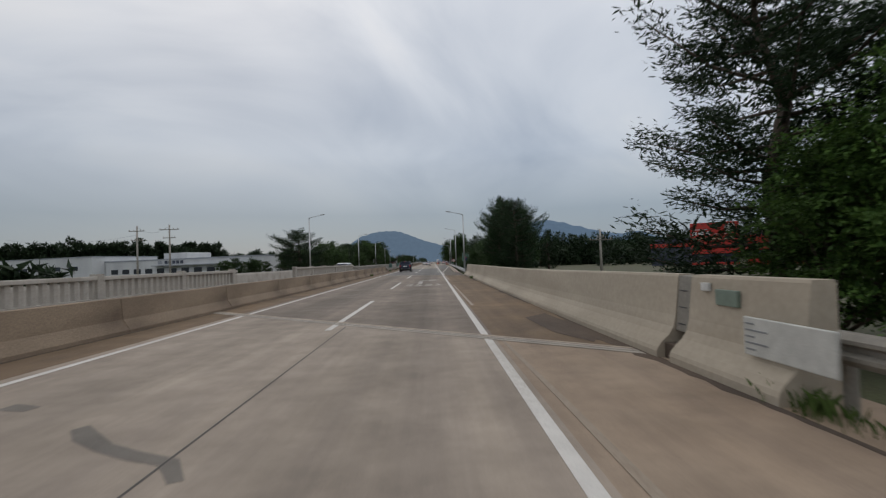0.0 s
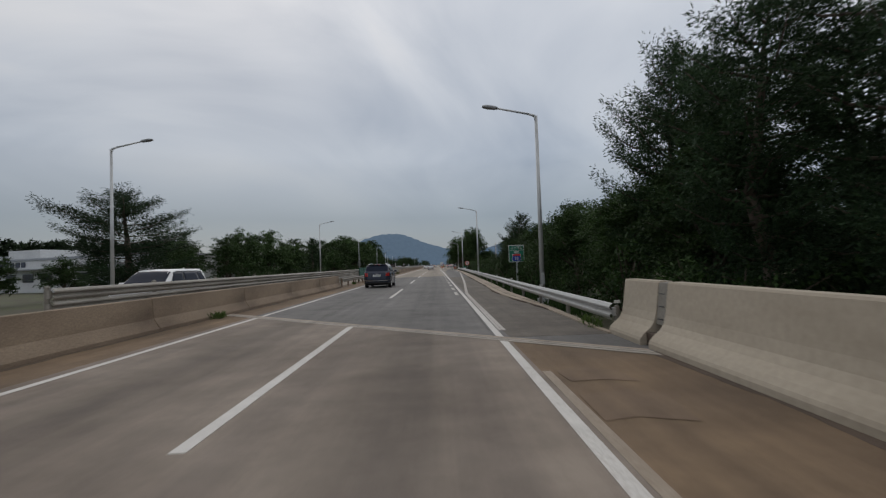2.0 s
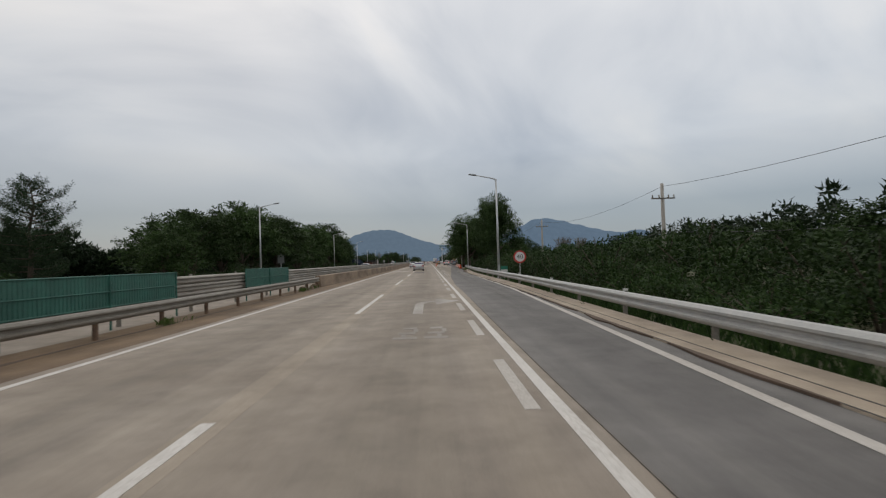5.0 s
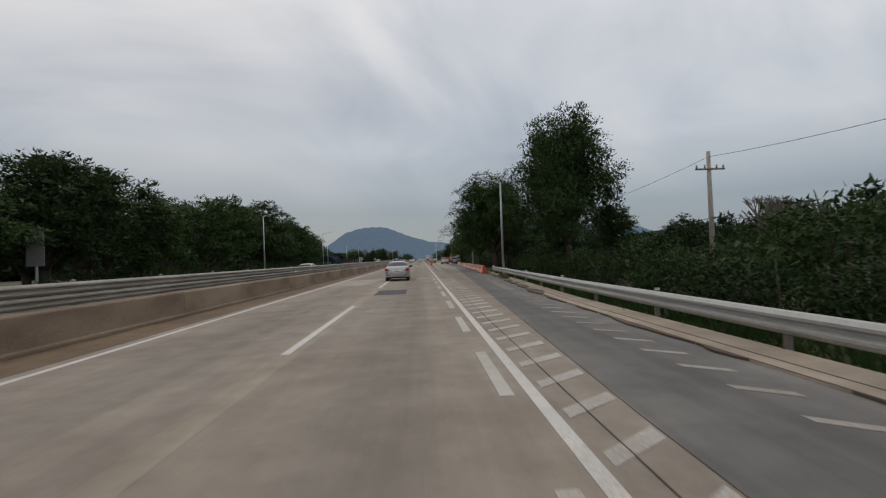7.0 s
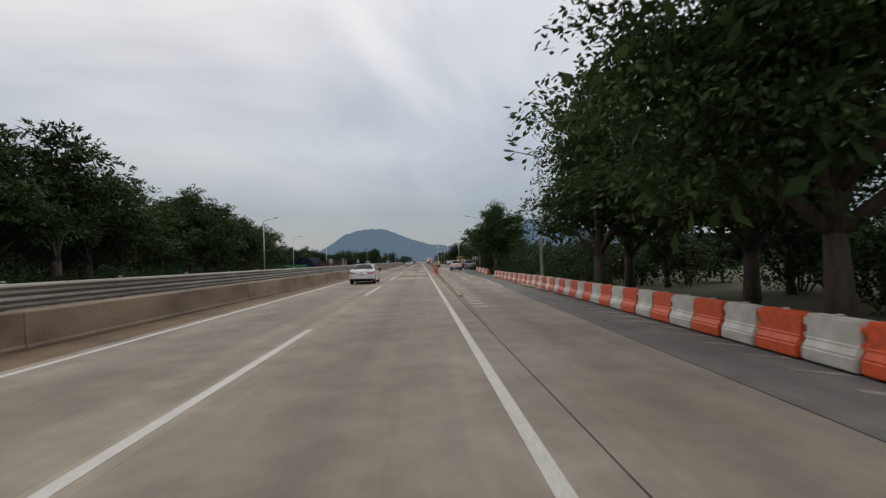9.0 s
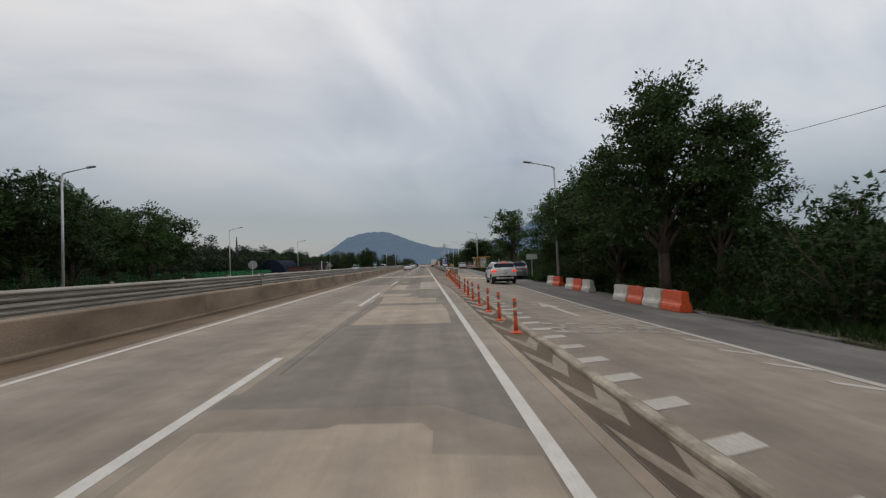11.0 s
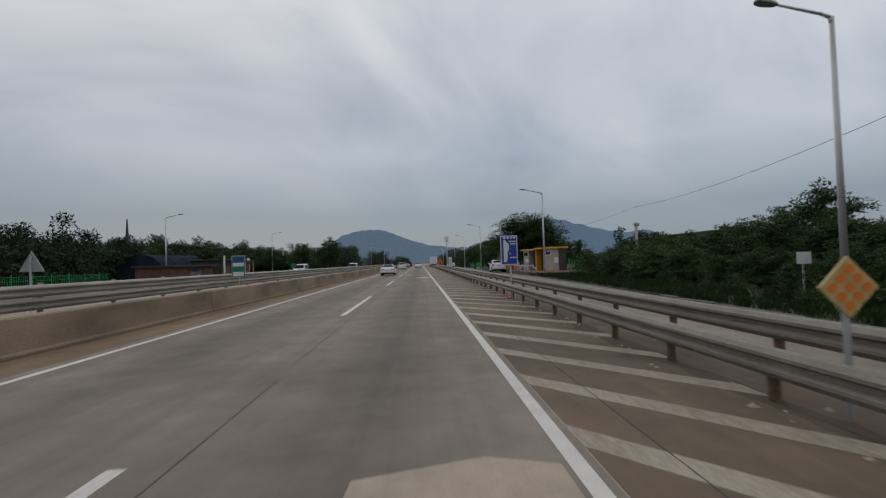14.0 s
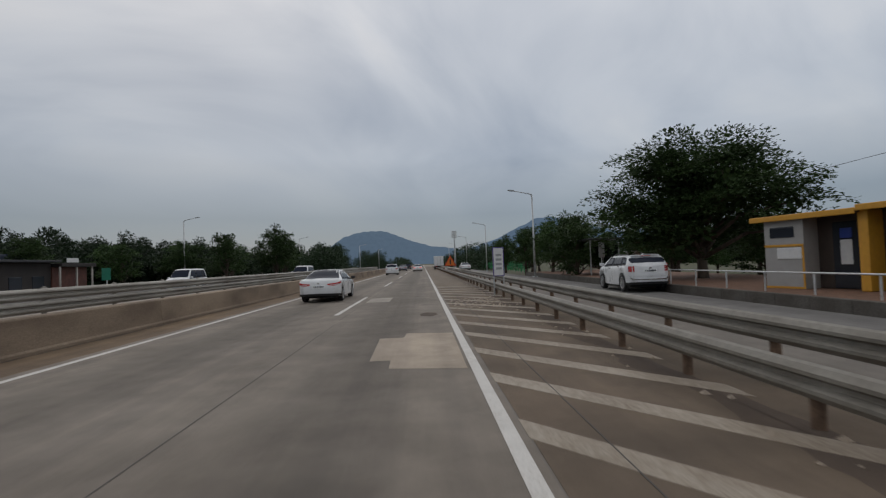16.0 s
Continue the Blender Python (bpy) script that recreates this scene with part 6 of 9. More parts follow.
class Shell:
    """The skin of a car as a function: station y along its length and k round its half section."""

    def __init__(s, L, W, top, belt, low, axles, arch, roof_w):
        s.L, s.W, s.top, s.belt, s.low, s.axles, s.arch, s.roof_w = L, W, top, belt, low, axles, arch, roof_w

    def half(s, y):
        w = s.W / 2
        dr, df = y + s.L / 2, s.L / 2 - y
        w *= 1 - 0.30 * max(0, 1 - dr / 0.42) ** 2.6
        w *= 1 - 0.42 * max(0, 1 - df / 0.75) ** 2.4
        return w

    def ring(s, y):
        w, zt = s.half(y), flow(s.top, y)
        zb = min(flow(s.belt, y), zt - 0.012)
        zl = along(s.low, y)
        for a in s.axles:
            d = s.arch ** 2 - (y - a) ** 2
            if d > 0:
                zl = max(zl, s.arch - 0.05 + d ** 0.5)
        zl = min(zl, zb - 0.12)
        g = min(1, max(0, (zt - zb) / (s.top_max - 0.95)))
        wr = w * 0.91 + (s.roof_w - w * 0.91) * g
        m = zl + (zb - zl) * 0.5
        return [(0, zl), (w * 0.8, zl), (w * 0.965, zl + 0.03), (w, m), (w * 0.992, zl + (zb - zl) * 0.86), (w * 0.955, zb), (wr, zt - 0.075 * g - 0.004), (wr * 0.86, zt - 0.018 * g - 0.002), (0, zt)]

    def point(s, y, k, side=1):
        r = s.ring(y)
        i = min(7, int(k))
        f = k - i
        return Vector((side * (r[i][0] + (r[i + 1][0] - r[i][0]) * f), y, r[i][1] + (r[i + 1][1] - r[i][1]) * f))

    @property
    def top_max(s):
        return max(z for _, z in s.top)

    def body(s):
        bm = bmesh.new()
        n = int(s.L / 0.055)
        ys = [-s.L / 2 + s.L * i / n for i in range(n + 1)]
        rings = []
        for y in ys:
            r = s.ring(y)
            full = [(x, z) for x, z in r] + [(-x, z) for x, z in r[-2:0:-1]]
            rings.append([bm.verts.new((x, y, z)) for x, z in full])
        m = len(rings[0])
        for a, b in zip(rings, rings[1:]):
            for i in range(m):
                bm.faces.new((a[i], a[(i + 1) % m], b[(i + 1) % m], b[i]))
        for y in (ys[0], ys[-1]):
            rows = []
            for k in np.linspace(1, 7, 19):
                p = s.point(y, float(k))
                rows.append([bm.verts.new((p.x * (i / 8 - 1), y, p.z)) for i in range(17)])
            for a, b in zip(rows, rows[1:]):
                for i in range(16):
                    bm.faces.new((a[i], a[i + 1], b[i + 1], b[i]))
        bmesh.ops.remove_doubles(bm, verts=bm.verts[:], dist=0.002)
        bmesh.ops.recalc_face_normals(bm, faces=bm.faces[:])
        for f in bm.faces:
            f.smooth = True
        for e in bm.edges:
            if len(e.link_faces) == 2 and e.calc_face_angle(0) > 1.05:
                e.smooth = False
        return bm

    def bow(s, v, rise):
        """Bows the two ends of the car: corners swept back, tail leaning, bumper foot tucked in."""
        for sgn, sweep_by in ((1, 0.13), (-1, 0.22)):
            d = s.L / 2 + sgn * v.y
            if d < 0.9:
                f = (1 - max(0, d) / 0.9) ** 2
                inset = sweep_by * (2 * v.x / s.W) ** 2 + rise * max(0, v.z - 0.62) ** 1.3 + 0.3 * max(0, 0.45 - v.z)
                v.y += sgn * f * inset

    def patch(s, bm, rows, off, both=False):
        """A raised panel over the skin; rows: (k, y_start, y_end), or with both=True k runs over the roof to the other side."""
        grid = []
        ny = 10
        for k, ya, yb, side in rows:
            line = []
            for j in range(ny + 1):
                y = ya + (yb - ya) * j / ny
                p = s.point(y, k, side)
                e = 0.01
                t1 = s.point(y + e, k, side) - s.point(y - e, k, side)
                k2, k1 = min(k + 0.05, 8), max(k - 0.05, 0)
                t2 = s.point(y, k2, side) - s.point(y, k1, side)
                nn = t1.cross(t2)
                if nn.length < 1e-9:
                    nn = Vector((0, 0, 1))
                nn.normalize()
                if nn.z * 0.4 + nn.x * (1 if p.x > 0 else -1) + (0 if abs(p.x) > 0.2 else nn.z) < 0:
                    nn = -nn
                line.append((p + nn * off, p - nn * 0.012))
            grid.append(line)
        vo = [[bm.verts.new(a) for a, _ in l] for l in grid]
        vi = [[bm.verts.new(b) for _, b in l] for l in grid]
        for a, b in zip(vo, vo[1:]):
            for j in range(ny):
                bm.faces.new((a[j], a[j + 1], b[j + 1], b[j]))
        loop_o = vo[0] + [r[-1] for r in vo[1:]] + vo[-1][-2::-1] + [r[0] for r in vo[-2:0:-1]]
        loop_i = vi[0] + [r[-1] for r in vi[1:]] + vi[-1][-2::-1] + [r[0] for r in vi[-2:0:-1]]
        for i in range(len(loop_o)):
            j = (i + 1) % len(loop_o)
            bm.faces.new((loop_o[i], loop_i[i], loop_i[j], loop_o[j]))
        bmesh.ops.recalc_face_normals(bm, faces=bm.faces[:])
        return bm

    def side_panel(s, bm, side, kb, kt, yb0, yb1, yt0, yt1, off=0.006):
        rows = []
        for i in range(5):
            f = i / 4
            rows.append((kb + (kt - kb) * f, yb0 + (yt0 - yb0) * f, yb1 + (yt1 - yb1) * f, side))
        return s.patch(bm, rows, off)

    def over_panel(s, bm, y0, y1, k0=6.18, off=0.006, inset=0.0):
        rows = []
        for i in range(5):
            f = i / 4
            rows.append((k0 + (8 - k0) * f, y0, y1, 1))
        for i in range(1, 5):
            f = 1 - i / 4
            rows.append((k0 + (8 - k0) * f, y0, y1, -1))
        return s.patch(bm, rows, off)

    def outline(s, x0, reach, rear=True):
        """Plan points from x0 across the end and round the corner to reach metres along the side."""
        pts = []
        yend = -s.L / 2 if rear else s.L / 2
        sg = 1 if rear else -1
        w0 = s.half(yend)
        for i in range(5):
            pts.append((x0 + (w0 - x0) * i / 4, yend - sg * 0.002))
        for i in range(1, 9):
            d = reach * i / 8
            pts.append((s.half(yend + sg * d), yend + sg * d))
        return pts

    def band(s, bm, side, pts, z0s, z1s, out=0.014):
        """A lens or bumper strip that follows plan points, with its lower and upper edge interpolated."""
        n = len(pts)
        vs = []
        for i, (x, y) in enumerate(pts):
            a = pts[max(0, i - 1)]
            b = pts[min(n - 1, i + 1)]
            t = Vector((b[0] - a[0], b[1] - a[1]))
            nrm = Vector((t.y, -t.x)).normalized()
            if nrm.dot(Vector((x, y))) < 0:
                nrm = -nrm
            f = i / (n - 1)
            z0, z1 = along(z0s, f), along(z1s, f)
            o = Vector((x, y)) + nrm * out
            q = Vector((x, y)) - nrm * 0.05
            vs.append([bm.verts.new(v) for v in ((side * q.x, q.y, z0), (side * o.x, o.y, z0 + 0.006), (side * o.x, o.y, z1 - 0.006), (side * q.x, q.y, z1))])
        for a, b in zip(vs, vs[1:]):
            for i in range(4):
                j = (i + 1) % 4
                bm.faces.new((a[i], a[j], b[j], b[i]))
        bm.faces.new(vs[0])
        bm.faces.new(vs[-1][::-1])
        bmesh.ops.recalc_face_normals(bm, faces=bm.faces[:])
        return bm


def wheel_parts(th, x, y, r, width, side, spokes, rim_mat):
    wh = part("wheel", lathe(bmesh.new(), [(-0.03, r * 0.3), (0.03, r * 0.3)], 16), UNDER, th)
    wh.matrix_local = pose(x, y, r, 0, 0, 0 if side > 0 else 180)
    bm = bmesh.new()
    h = width / 2
    lathe(bm, [(-h, r * 0.66), (-h, r * 0.9), (-h * 0.85, r * 0.975), (-h * 0.5, r), (h * 0.5, r), (h * 0.85, r * 0.975), (h, r * 0.9), (h * 0.92, r * 0.68), (h * 0.5, r * 0.66)], 28)
    part("tyre", bm, RUBBER, wh, smooth=True)
    bm = bmesh.new()
    lathe(bm, [(h * 0.55, r * 0.69), (h * 0.95, r * 0.69), (h * 0.97, r * 0.655), (h * 0.7, r * 0.62), (h * 0.35, r * 0.6)], 28)
    for i in range(spokes):
        a = 2 * math.pi * i / spokes
        c, s_ = math.cos(a), math.sin(a)
        wd = r * (0.11 if spokes > 7 else 0.16)
        v = []
        for rad, xx, ww in ((r * 0.08, h * 0.98, wd), (r * 0.66, h * 0.86, wd * 0.75)):
            for sgn in (-1, 1):
                for dx in (0, -0.035):
                    v.append(bm.verts.new((xx + dx, c * rad - s_ * sgn * ww / 2, s_ * rad + c * sgn * ww / 2)))
        for q in ((0, 2, 6, 4), (1, 5, 7, 3), (0, 4, 5, 1), (2, 3, 7, 6), (4, 6, 7, 5), (0, 1, 3, 2)):
            bm.faces.new([v[i2] for i2 in q])
    lathe(bm, [(h * 0.6, r * 0.17), (h * 1.0, r * 0.17), (h * 1.06, r * 0.1)], 14)
    part("rim", bm, rim_mat, wh)
    bm = bmesh.new()
    lathe(bm, [(0.0, r * 0.62), (h * 0.3, r * 0.62)], 20)
    part("brake_disc", bm, UNDER, wh)


def car(label, at, heading, kind, body_mat, glass=None, brake=False, lamps=False, rails=False, clad=False, spokes=10, light_style=0, L=None, W=None, H=None, colour_roof=None, front=False):
    """heading: degrees, 0 drives away along +y."""
    glass = glass or GLASS
    th = thing("car", pose(at[0], at[1], at[2] if len(at) > 2 else 0, 0, 0, heading), label, "car", "cars")
    if kind == "sedan":
        L, W, H = L or 4.88, W or 1.84, H or 1.45
        wb, r = L * 0.578, 0.335
        q = L / 4.88
        top = [(-L / 2, 0.90), (-L / 2 + 0.05, 0.98), (-L / 2 + 0.14, 1.025), (-1.78 * q, 1.045), (-1.62 * q, 1.075), (-0.82 * q, H - 0.035), (-0.3 * q, H), (0.25 * q, H - 0.005), (0.62 * q, H - 0.06), (1.42 * q, 1.01), (1.9 * q, 0.93), (L / 2 - 0.22, 0.82), (L / 2 - 0.06, 0.70), (L / 2, 0.6)]
        belt = [(-L / 2, 0.95), (-L / 2 + 0.2, 0.98), (-1.2 * q, 0.96), (1.2 * q, 0.90), (L / 2, 0.6)]
        low = [(-L / 2, 0.34), (-L / 2 + 0.5, 0.23), (0, 0.19), (L / 2 - 0.5, 0.2), (L / 2, 0.26)]
        roof_w = W / 2 * 0.68
        win = [(5.12, 5.9, -1.32 * q, -1.0 * q, -0.98 * q, -0.86 * q), (5.08, 5.9, -0.96 * q, 0.0, -0.8 * q, -0.02), (5.08, 5.9, 0.07, 1.08 * q, 0.05, 0.52 * q)]
        glass_rear, glass_front = (-1.66 * q, -0.86 * q), (0.68 * q, 1.36 * q)
        if light_style:
            # short rear deck and a long sloping rear window
            top[3:6] = [(-1.96 * q, 1.04), (-1.84 * q, 1.06), (-0.80 * q, H - 0.045)]
            glass_rear = (-1.86 * q, -0.84 * q)
            win[0] = (5.12, 5.9, -1.46 * q, -1.0 * q, -1.02 * q, -0.86 * q)
        wheel_y = (-wb / 2 - 0.06, wb / 2 - 0.06)
    else:
        L, W, H = L or 4.7, W or 1.88, H or 1.68
        wb, r = L * 0.59, 0.36
        q = L / 4.7
        top = [(-L / 2, 1.05), (-L / 2 + 0.05, 1.12), (-L / 2 + 0.10, 1.2), (-L / 2 + 0.42, H - 0.11), (-L / 2 + 0.50, H - 0.035), (-1.2 * q, H), (0.2 * q, H), (0.55 * q, H - 0.06), (1.28 * q, 1.16), (1.45 * q, 1.09), (2.0 * q, 1.0), (L / 2 - 0.12, 0.86), (L / 2, 0.66)]
        belt = [(-L / 2, 1.06), (-L / 2 + 0.2, 1.12), (-1.0 * q, 1.10), (1.2 * q, 1.04), (L / 2, 0.66)]
        low = [(-L / 2, 0.36), (-L / 2 + 0.5, 0.26), (0, 0.23), (L / 2 - 0.5, 0.25), (L / 2, 0.32)]
        roof_w = W / 2 * 0.73
        win = [(5.12, 5.9, -1.92 * q, -1.42 * q, -1.72 * q, -1.30 * q), (5.08, 5.9, -1.36 * q, -0.22 * q, -1.24 * q, -0.22 * q), (5.08, 5.9, -0.14 * q, 0.98 * q, -0.14 * q, 0.46 * q)]
        glass_rear, glass_front = (-L / 2 + 0.115, -L / 2 + 0.40), (0.62 * q, 1.24 * q)
        wheel_y = (-wb / 2 - 0.03, wb / 2 - 0.03)
    sh = Shell(L, W, top, belt, low, wheel_y, r + 0.055, roof_w)
    part("body", sh.body(), body_mat, th)
    for side in (1, -1):
        bm = bmesh.new()
        sh.side_panel(bm, side, 5.04, 5.94, win[0][2] - 0.05, win[-1][3] + 0.05, win[0][4] - 0.04, win[-1][5] + 0.04, 0.003)
        part("window_surround", bm, TRIM, th)
        for n, w in enumerate(win):
            bm = bmesh.new()
            sh.side_panel(bm, side, *w)
            part("side_window", bm, glass, th, smooth=True)
        bm = bmesh.new()
        sh.side_panel(bm, side, 4.93, 5.06, win[0][2] - 0.02, win[-1][3] + 0.02, win[0][2], win[-1][3], 0.009)
        part("belt_trim", bm, CHROME if kind == "sedan" else TRIM, th)
        for n, yh in enumerate((win[1][2] + 0.16, win[2][2] + 0.14)):
            bm = bmesh.new()
            p = sh.point(yh, 4.1, side)
            box(bm, p.x - 0.01 if side > 0 else p.x - 0.035, p.x + 0.035 if side > 0 else p.x + 0.01, yh, yh + 0.2, p.z - 0.015, p.z + 0.02, 0.008)
            part("door_handle", bm, CHROME, th)
        for ys in (win[1][2] - 0.04, win[1][3] + 0.04, win[2][3] + 0.05):
            bm = bmesh.new()
            sh.side_panel(bm, side, 2.4, 4.95, ys, ys + 0.012, ys, ys + 0.012, 0.0025)
            part("door_seam", bm, UNDER, th)
        bm = bmesh.new()
        sh.side_panel(bm, side, 2.05, 2.42 if clad else 2.5, wheel_y[0] + r + 0.1, wheel_y[1] - r - 0.1, wheel_y[0] + r + 0.12, wheel_y[1] - r - 0.12, 0.012)
        part("sill", bm, TRIM if clad else body_mat, th)
        bm = bmesh.new()
        p = sh.point(win[2][3] - 0.06, 5.1, side)
        x0, x1 = sorted((p.x + side * 0.05, p.x + side * 0.24))
        box(bm, x0, x1, p.y - 0.05, p.y + 0.11, p.z - 0.01, p.z + 0.14, 0.035)
        a, b = sorted((p.x - side * 0.03, p.x + side * 0.08))
        box(bm, a, b, p.y, p.y + 0.06, p.z - 0.01, p.z + 0.04, 0.01)
        part("wing_mirror", bm, TRIM if kind == "sedan" or clad else body_mat, th)
        if clad:
            for a in wheel_y:
                bm = bmesh.new()
                n = 18
                vs = []
                for i in range(n + 1):
                    t = math.pi * i / n
                    row = []
                    for rad, dx in ((r + 0.03, -0.05), (r + 0.03, 0.018), (r + 0.10, 0.014), (r + 0.105, -0.05)):
                        yy = a + rad * math.cos(t)
                        xx = sh.half(yy) + dx
                        row.append(bm.verts.new((side * xx, yy, r - 0.03 + rad * math.sin(t))))
                    vs.append(row)
                for p1, p2 in zip(vs, vs[1:]):
                    for i in range(4):
                        bm.faces.new((p1[i], p1[(i + 1) % 4], p2[(i + 1) % 4], p2[i]))
                bmesh.ops.recalc_face_normals(bm, faces=bm.faces[:])
                part("arch_trim", bm, TRIM, th)
        if rails:
            bm = bmesh.new()
            pr = [Vector((side * (roof_w - 0.07), y, along(top, y) + dz)) for y, dz in ((-L / 2 + 0.62, -0.03), (-L / 2 + 0.75, 0.035), (0.1, 0.04), (0.3, -0.02))]
            pipe(bm, pr, [0.018, 0.022, 0.022, 0.018], 6)
            part("roof_rail", bm, CHROME if body_mat is not CAR_WHITE else TRIM, th)
        for a in wheel_y:
            wheel_parts(th, side * (W / 2 - 0.115), a, r, 0.215, side, spokes, ALLOY)
        # tail lamps
        lamp = BRAKE_LIT if brake else TAIL_RED
        if kind == "sedan" and light_style == 0:
            pts = sh.outline(0.38, 0.36)
            part("tail_lamp", sh.band(bmesh.new(), side, pts, [(0, 0.76), (0.35, 0.72), (1, 0.86)], [(0, 0.83), (0.4, 0.86), (1, 0.93)]), lamp, th)
            part("tail_lamp_inner", sh.band(bmesh.new(), side, pts[2:9], [(0, 0.765), (0.5, 0.75), (1, 0.80)], [(0, 0.795), (0.5, 0.79), (1, 0.84)], 0.018), TAIL_CLEAR, th)
        elif kind == "sedan":
            pts = sh.outline(0.50, 0.44)
            part("tail_lamp", sh.band(bmesh.new(), side, pts, [(0, 0.67), (0.45, 0.69), (1, 0.88)], [(0, 0.76), (0.5, 0.89), (1, 0.95)]), lamp, th)
            part("tail_lamp_inner", sh.band(bmesh.new(), side, pts[0:6], [(0, 0.67), (1, 0.68)], [(0, 0.715), (1, 0.73)], 0.018), TAIL_CLEAR, th)
            part("reflector", sh.band(bmesh.new(), side, sh.outline(0.48, 0.1)[2:9], [(0, 0.40), (1, 0.42)], [(0, 0.46), (1, 0.47)]), TAIL_RED, th)
        elif light_style == 0:
            pts = sh.outline(0.62, 0.2)
            for k0 in (1, 6):
                part("tail_lamp", sh.band(bmesh.new(), side, pts[k0:k0 + 5], [(0, 0.83), (1, 0.84)], [(0, 1.07), (1, 1.08)]), lamp, th)
            part("bumper_chrome", sh.band(bmesh.new(), side, sh.outline(0.02, 0.1), [(0, 0.50), (0.6, 0.50), (1, 0.55)], [(0, 0.54), (0.6, 0.56), (1, 0.62)]), CHROME, th)
        else:
            pts = sh.outline(0.56, 0.26)
            part("tail_lamp", sh.band(bmesh.new(), side, pts, [(0, 0.93), (0.4, 0.86), (1, 0.93)], [(0, 0.99), (0.5, 1.03), (1, 1.04)]), lamp, th)
        low_z = along(low, -L / 2)
        part("rear_bumper_strip", sh.band(bmesh.new(), side, sh.outline(0.0, 0.34), [(0, low_z - 0.04), (1, low_z - 0.06)], [(0, low_z + (0.26 if clad else 0.07)), (1, low_z + (0.2 if clad else 0.03))], 0.01), TRIM if clad or light_style == 0 else body_mat, th)
        # front lamps
        part("headlamp", sh.band(bmesh.new(), side, sh.outline(0.42, 0.5, False), [(0, 0.60), (1, 0.74)], [(0, 0.70), (1, 0.84)]), HEAD_LIT if lamps else TAIL_CLEAR, th)
        if kind == "suv" and clad:
            part("skid_plate", sh.band(bmesh.new(), side, sh.outline(0.0, 0.02)[:4], [(0, 0.40), (1, 0.46)], [(0, 0.52), (1, 0.52)], 0.022), CHROME, th)
    if colour_roof:
        bm = bmesh.new()
        sh.over_panel(bm, glass_rear[1] + 0.05, glass_front[0] - 0.05, 6.5)
        part("roof_panel", bm, colour_roof, th, smooth=True)
    bm = bmesh.new()
    sh.over_panel(bm, *glass_rear)
    part("rear_window", bm, glass, th, smooth=True)
    bm = bmesh.new()
    sh.over_panel(bm, *glass_front)
    part("windscreen", bm, GLASS, th, smooth=True)
    bm = bmesh.new()
    zg = 0.5 if kind == "sedan" else 0.55
    box(bm, -0.48, 0.48, L / 2 - 0.06, L / 2 + 0.012, zg - 0.17, zg + 0.1, 0.02)
    part("grille", bm, TRIM, th)
    # plate with plain bars in place of its characters
    zp = {("sedan", 0): 0.70, ("sedan", 1): 0.69}.get((kind, light_style), 0.88 if light_style == 0 else 0.80)
    pl = None
    bm = bmesh.new()
    box(bm, -0.27, 0.27, -L / 2 - 0.018, -L / 2 + 0.01, zp - 0.065, zp + 0.065, 0.006)
    pl = part("number_plate", bm, PLATE, th)
    for i, (xa, wd) in enumerate(((-0.20, 0.05), (-0.13, 0.05), (-0.055, 0.06), (0.03, 0.045), (0.085, 0.045), (0.14, 0.045), (0.195, 0.045))):
        bm = bmesh.new()
        box(bm, xa - 0.01, xa - 0.01 + wd * 0.8, -L / 2 - 0.022, -L / 2 - 0.012, zp - 0.035, zp + 0.035)
        part("plate_bar", bm, PLATE_INK, pl)
    bm = bmesh.new()
    lathe(bm, [(-0.012, 0.055), (0.0, 0.06), (0.01, 0.045)], 16)
    ob = part("badge", bm, CHROME, th)
    ob.matrix_local = pose(0, -L / 2 - 0.004, along(top, -L / 2 + 0.02) - 0.09, 0, 0, -90) @ Matrix.Diagonal((0.8, 0.9, 0.55, 1))
    for side in (1, -1):
        zs = 0.585 if kind == "sedan" else 0.64
        part("bumper_seam", sh.band(bmesh.new(), side, sh.outline(0.0, 0.3), [(0, zs), (1, zs + 0.03)], [(0, zs + 0.012), (1, zs + 0.042)], 0.004), UNDER, th)
    if kind == "sedan":
        bm = bmesh.new()
        box(bm, -0.62, 0.62, -L / 2 - 0.008, -L / 2 + 0.02, zp + 0.085, zp + 0.10, 0.004)
        part("trunk_seam", bm, CHROME if light_style else UNDER, th)
        bm = bmesh.new()
        pipe(bm, [(0, -0.62, H - 0.01), (0, -0.66, H + 0.03), (0, -0.78, H + 0.12)], [0.03, 0.02, 0.004], 8)
        part("antenna", bm, TRIM, th)
    else:
        bm = bmesh.new()
        box(bm, -roof_w * 0.9, roof_w * 0.9, -L / 2 + 0.36, -L / 2 + 0.6, H - 0.055, H - 0.015, 0.015)
        part("spoiler", bm, body_mat, th)
        bm = bmesh.new()
        box(bm, -0.2, 0.2, -L / 2 + 0.352, -L / 2 + 0.40, H - 0.06, H - 0.035, 0.006)
        part("high_brake_lamp", bm, BRAKE_LIT if brake else TAIL_RED, th)
        bm = bmesh.new()
        pipe(bm, [(0, -L / 2 + 0.72, H - 0.01), (0, -L / 2 + 0.66, H + 0.05), (0, -L / 2 + 0.62, H + 0.055)], [0.04, 0.015, 0.005], 8)
        part("antenna", bm, body_mat, th)
    bm = bmesh.new()
    tube(bm, (0.52, -L / 2 + 0.3, 0.25), (0.52, -L / 2 + 0.1, 0.25), 0.035, 0.04, 12)
    part("exhaust", bm, UNDER, th)
    bm = bmesh.new()
    box(bm, -W / 2 + 0.12, W / 2 - 0.12, -L / 2 + 0.25, L / 2 - 0.3, 0.2, 0.42, 0.05)
    part("underbody", bm, UNDER, th)
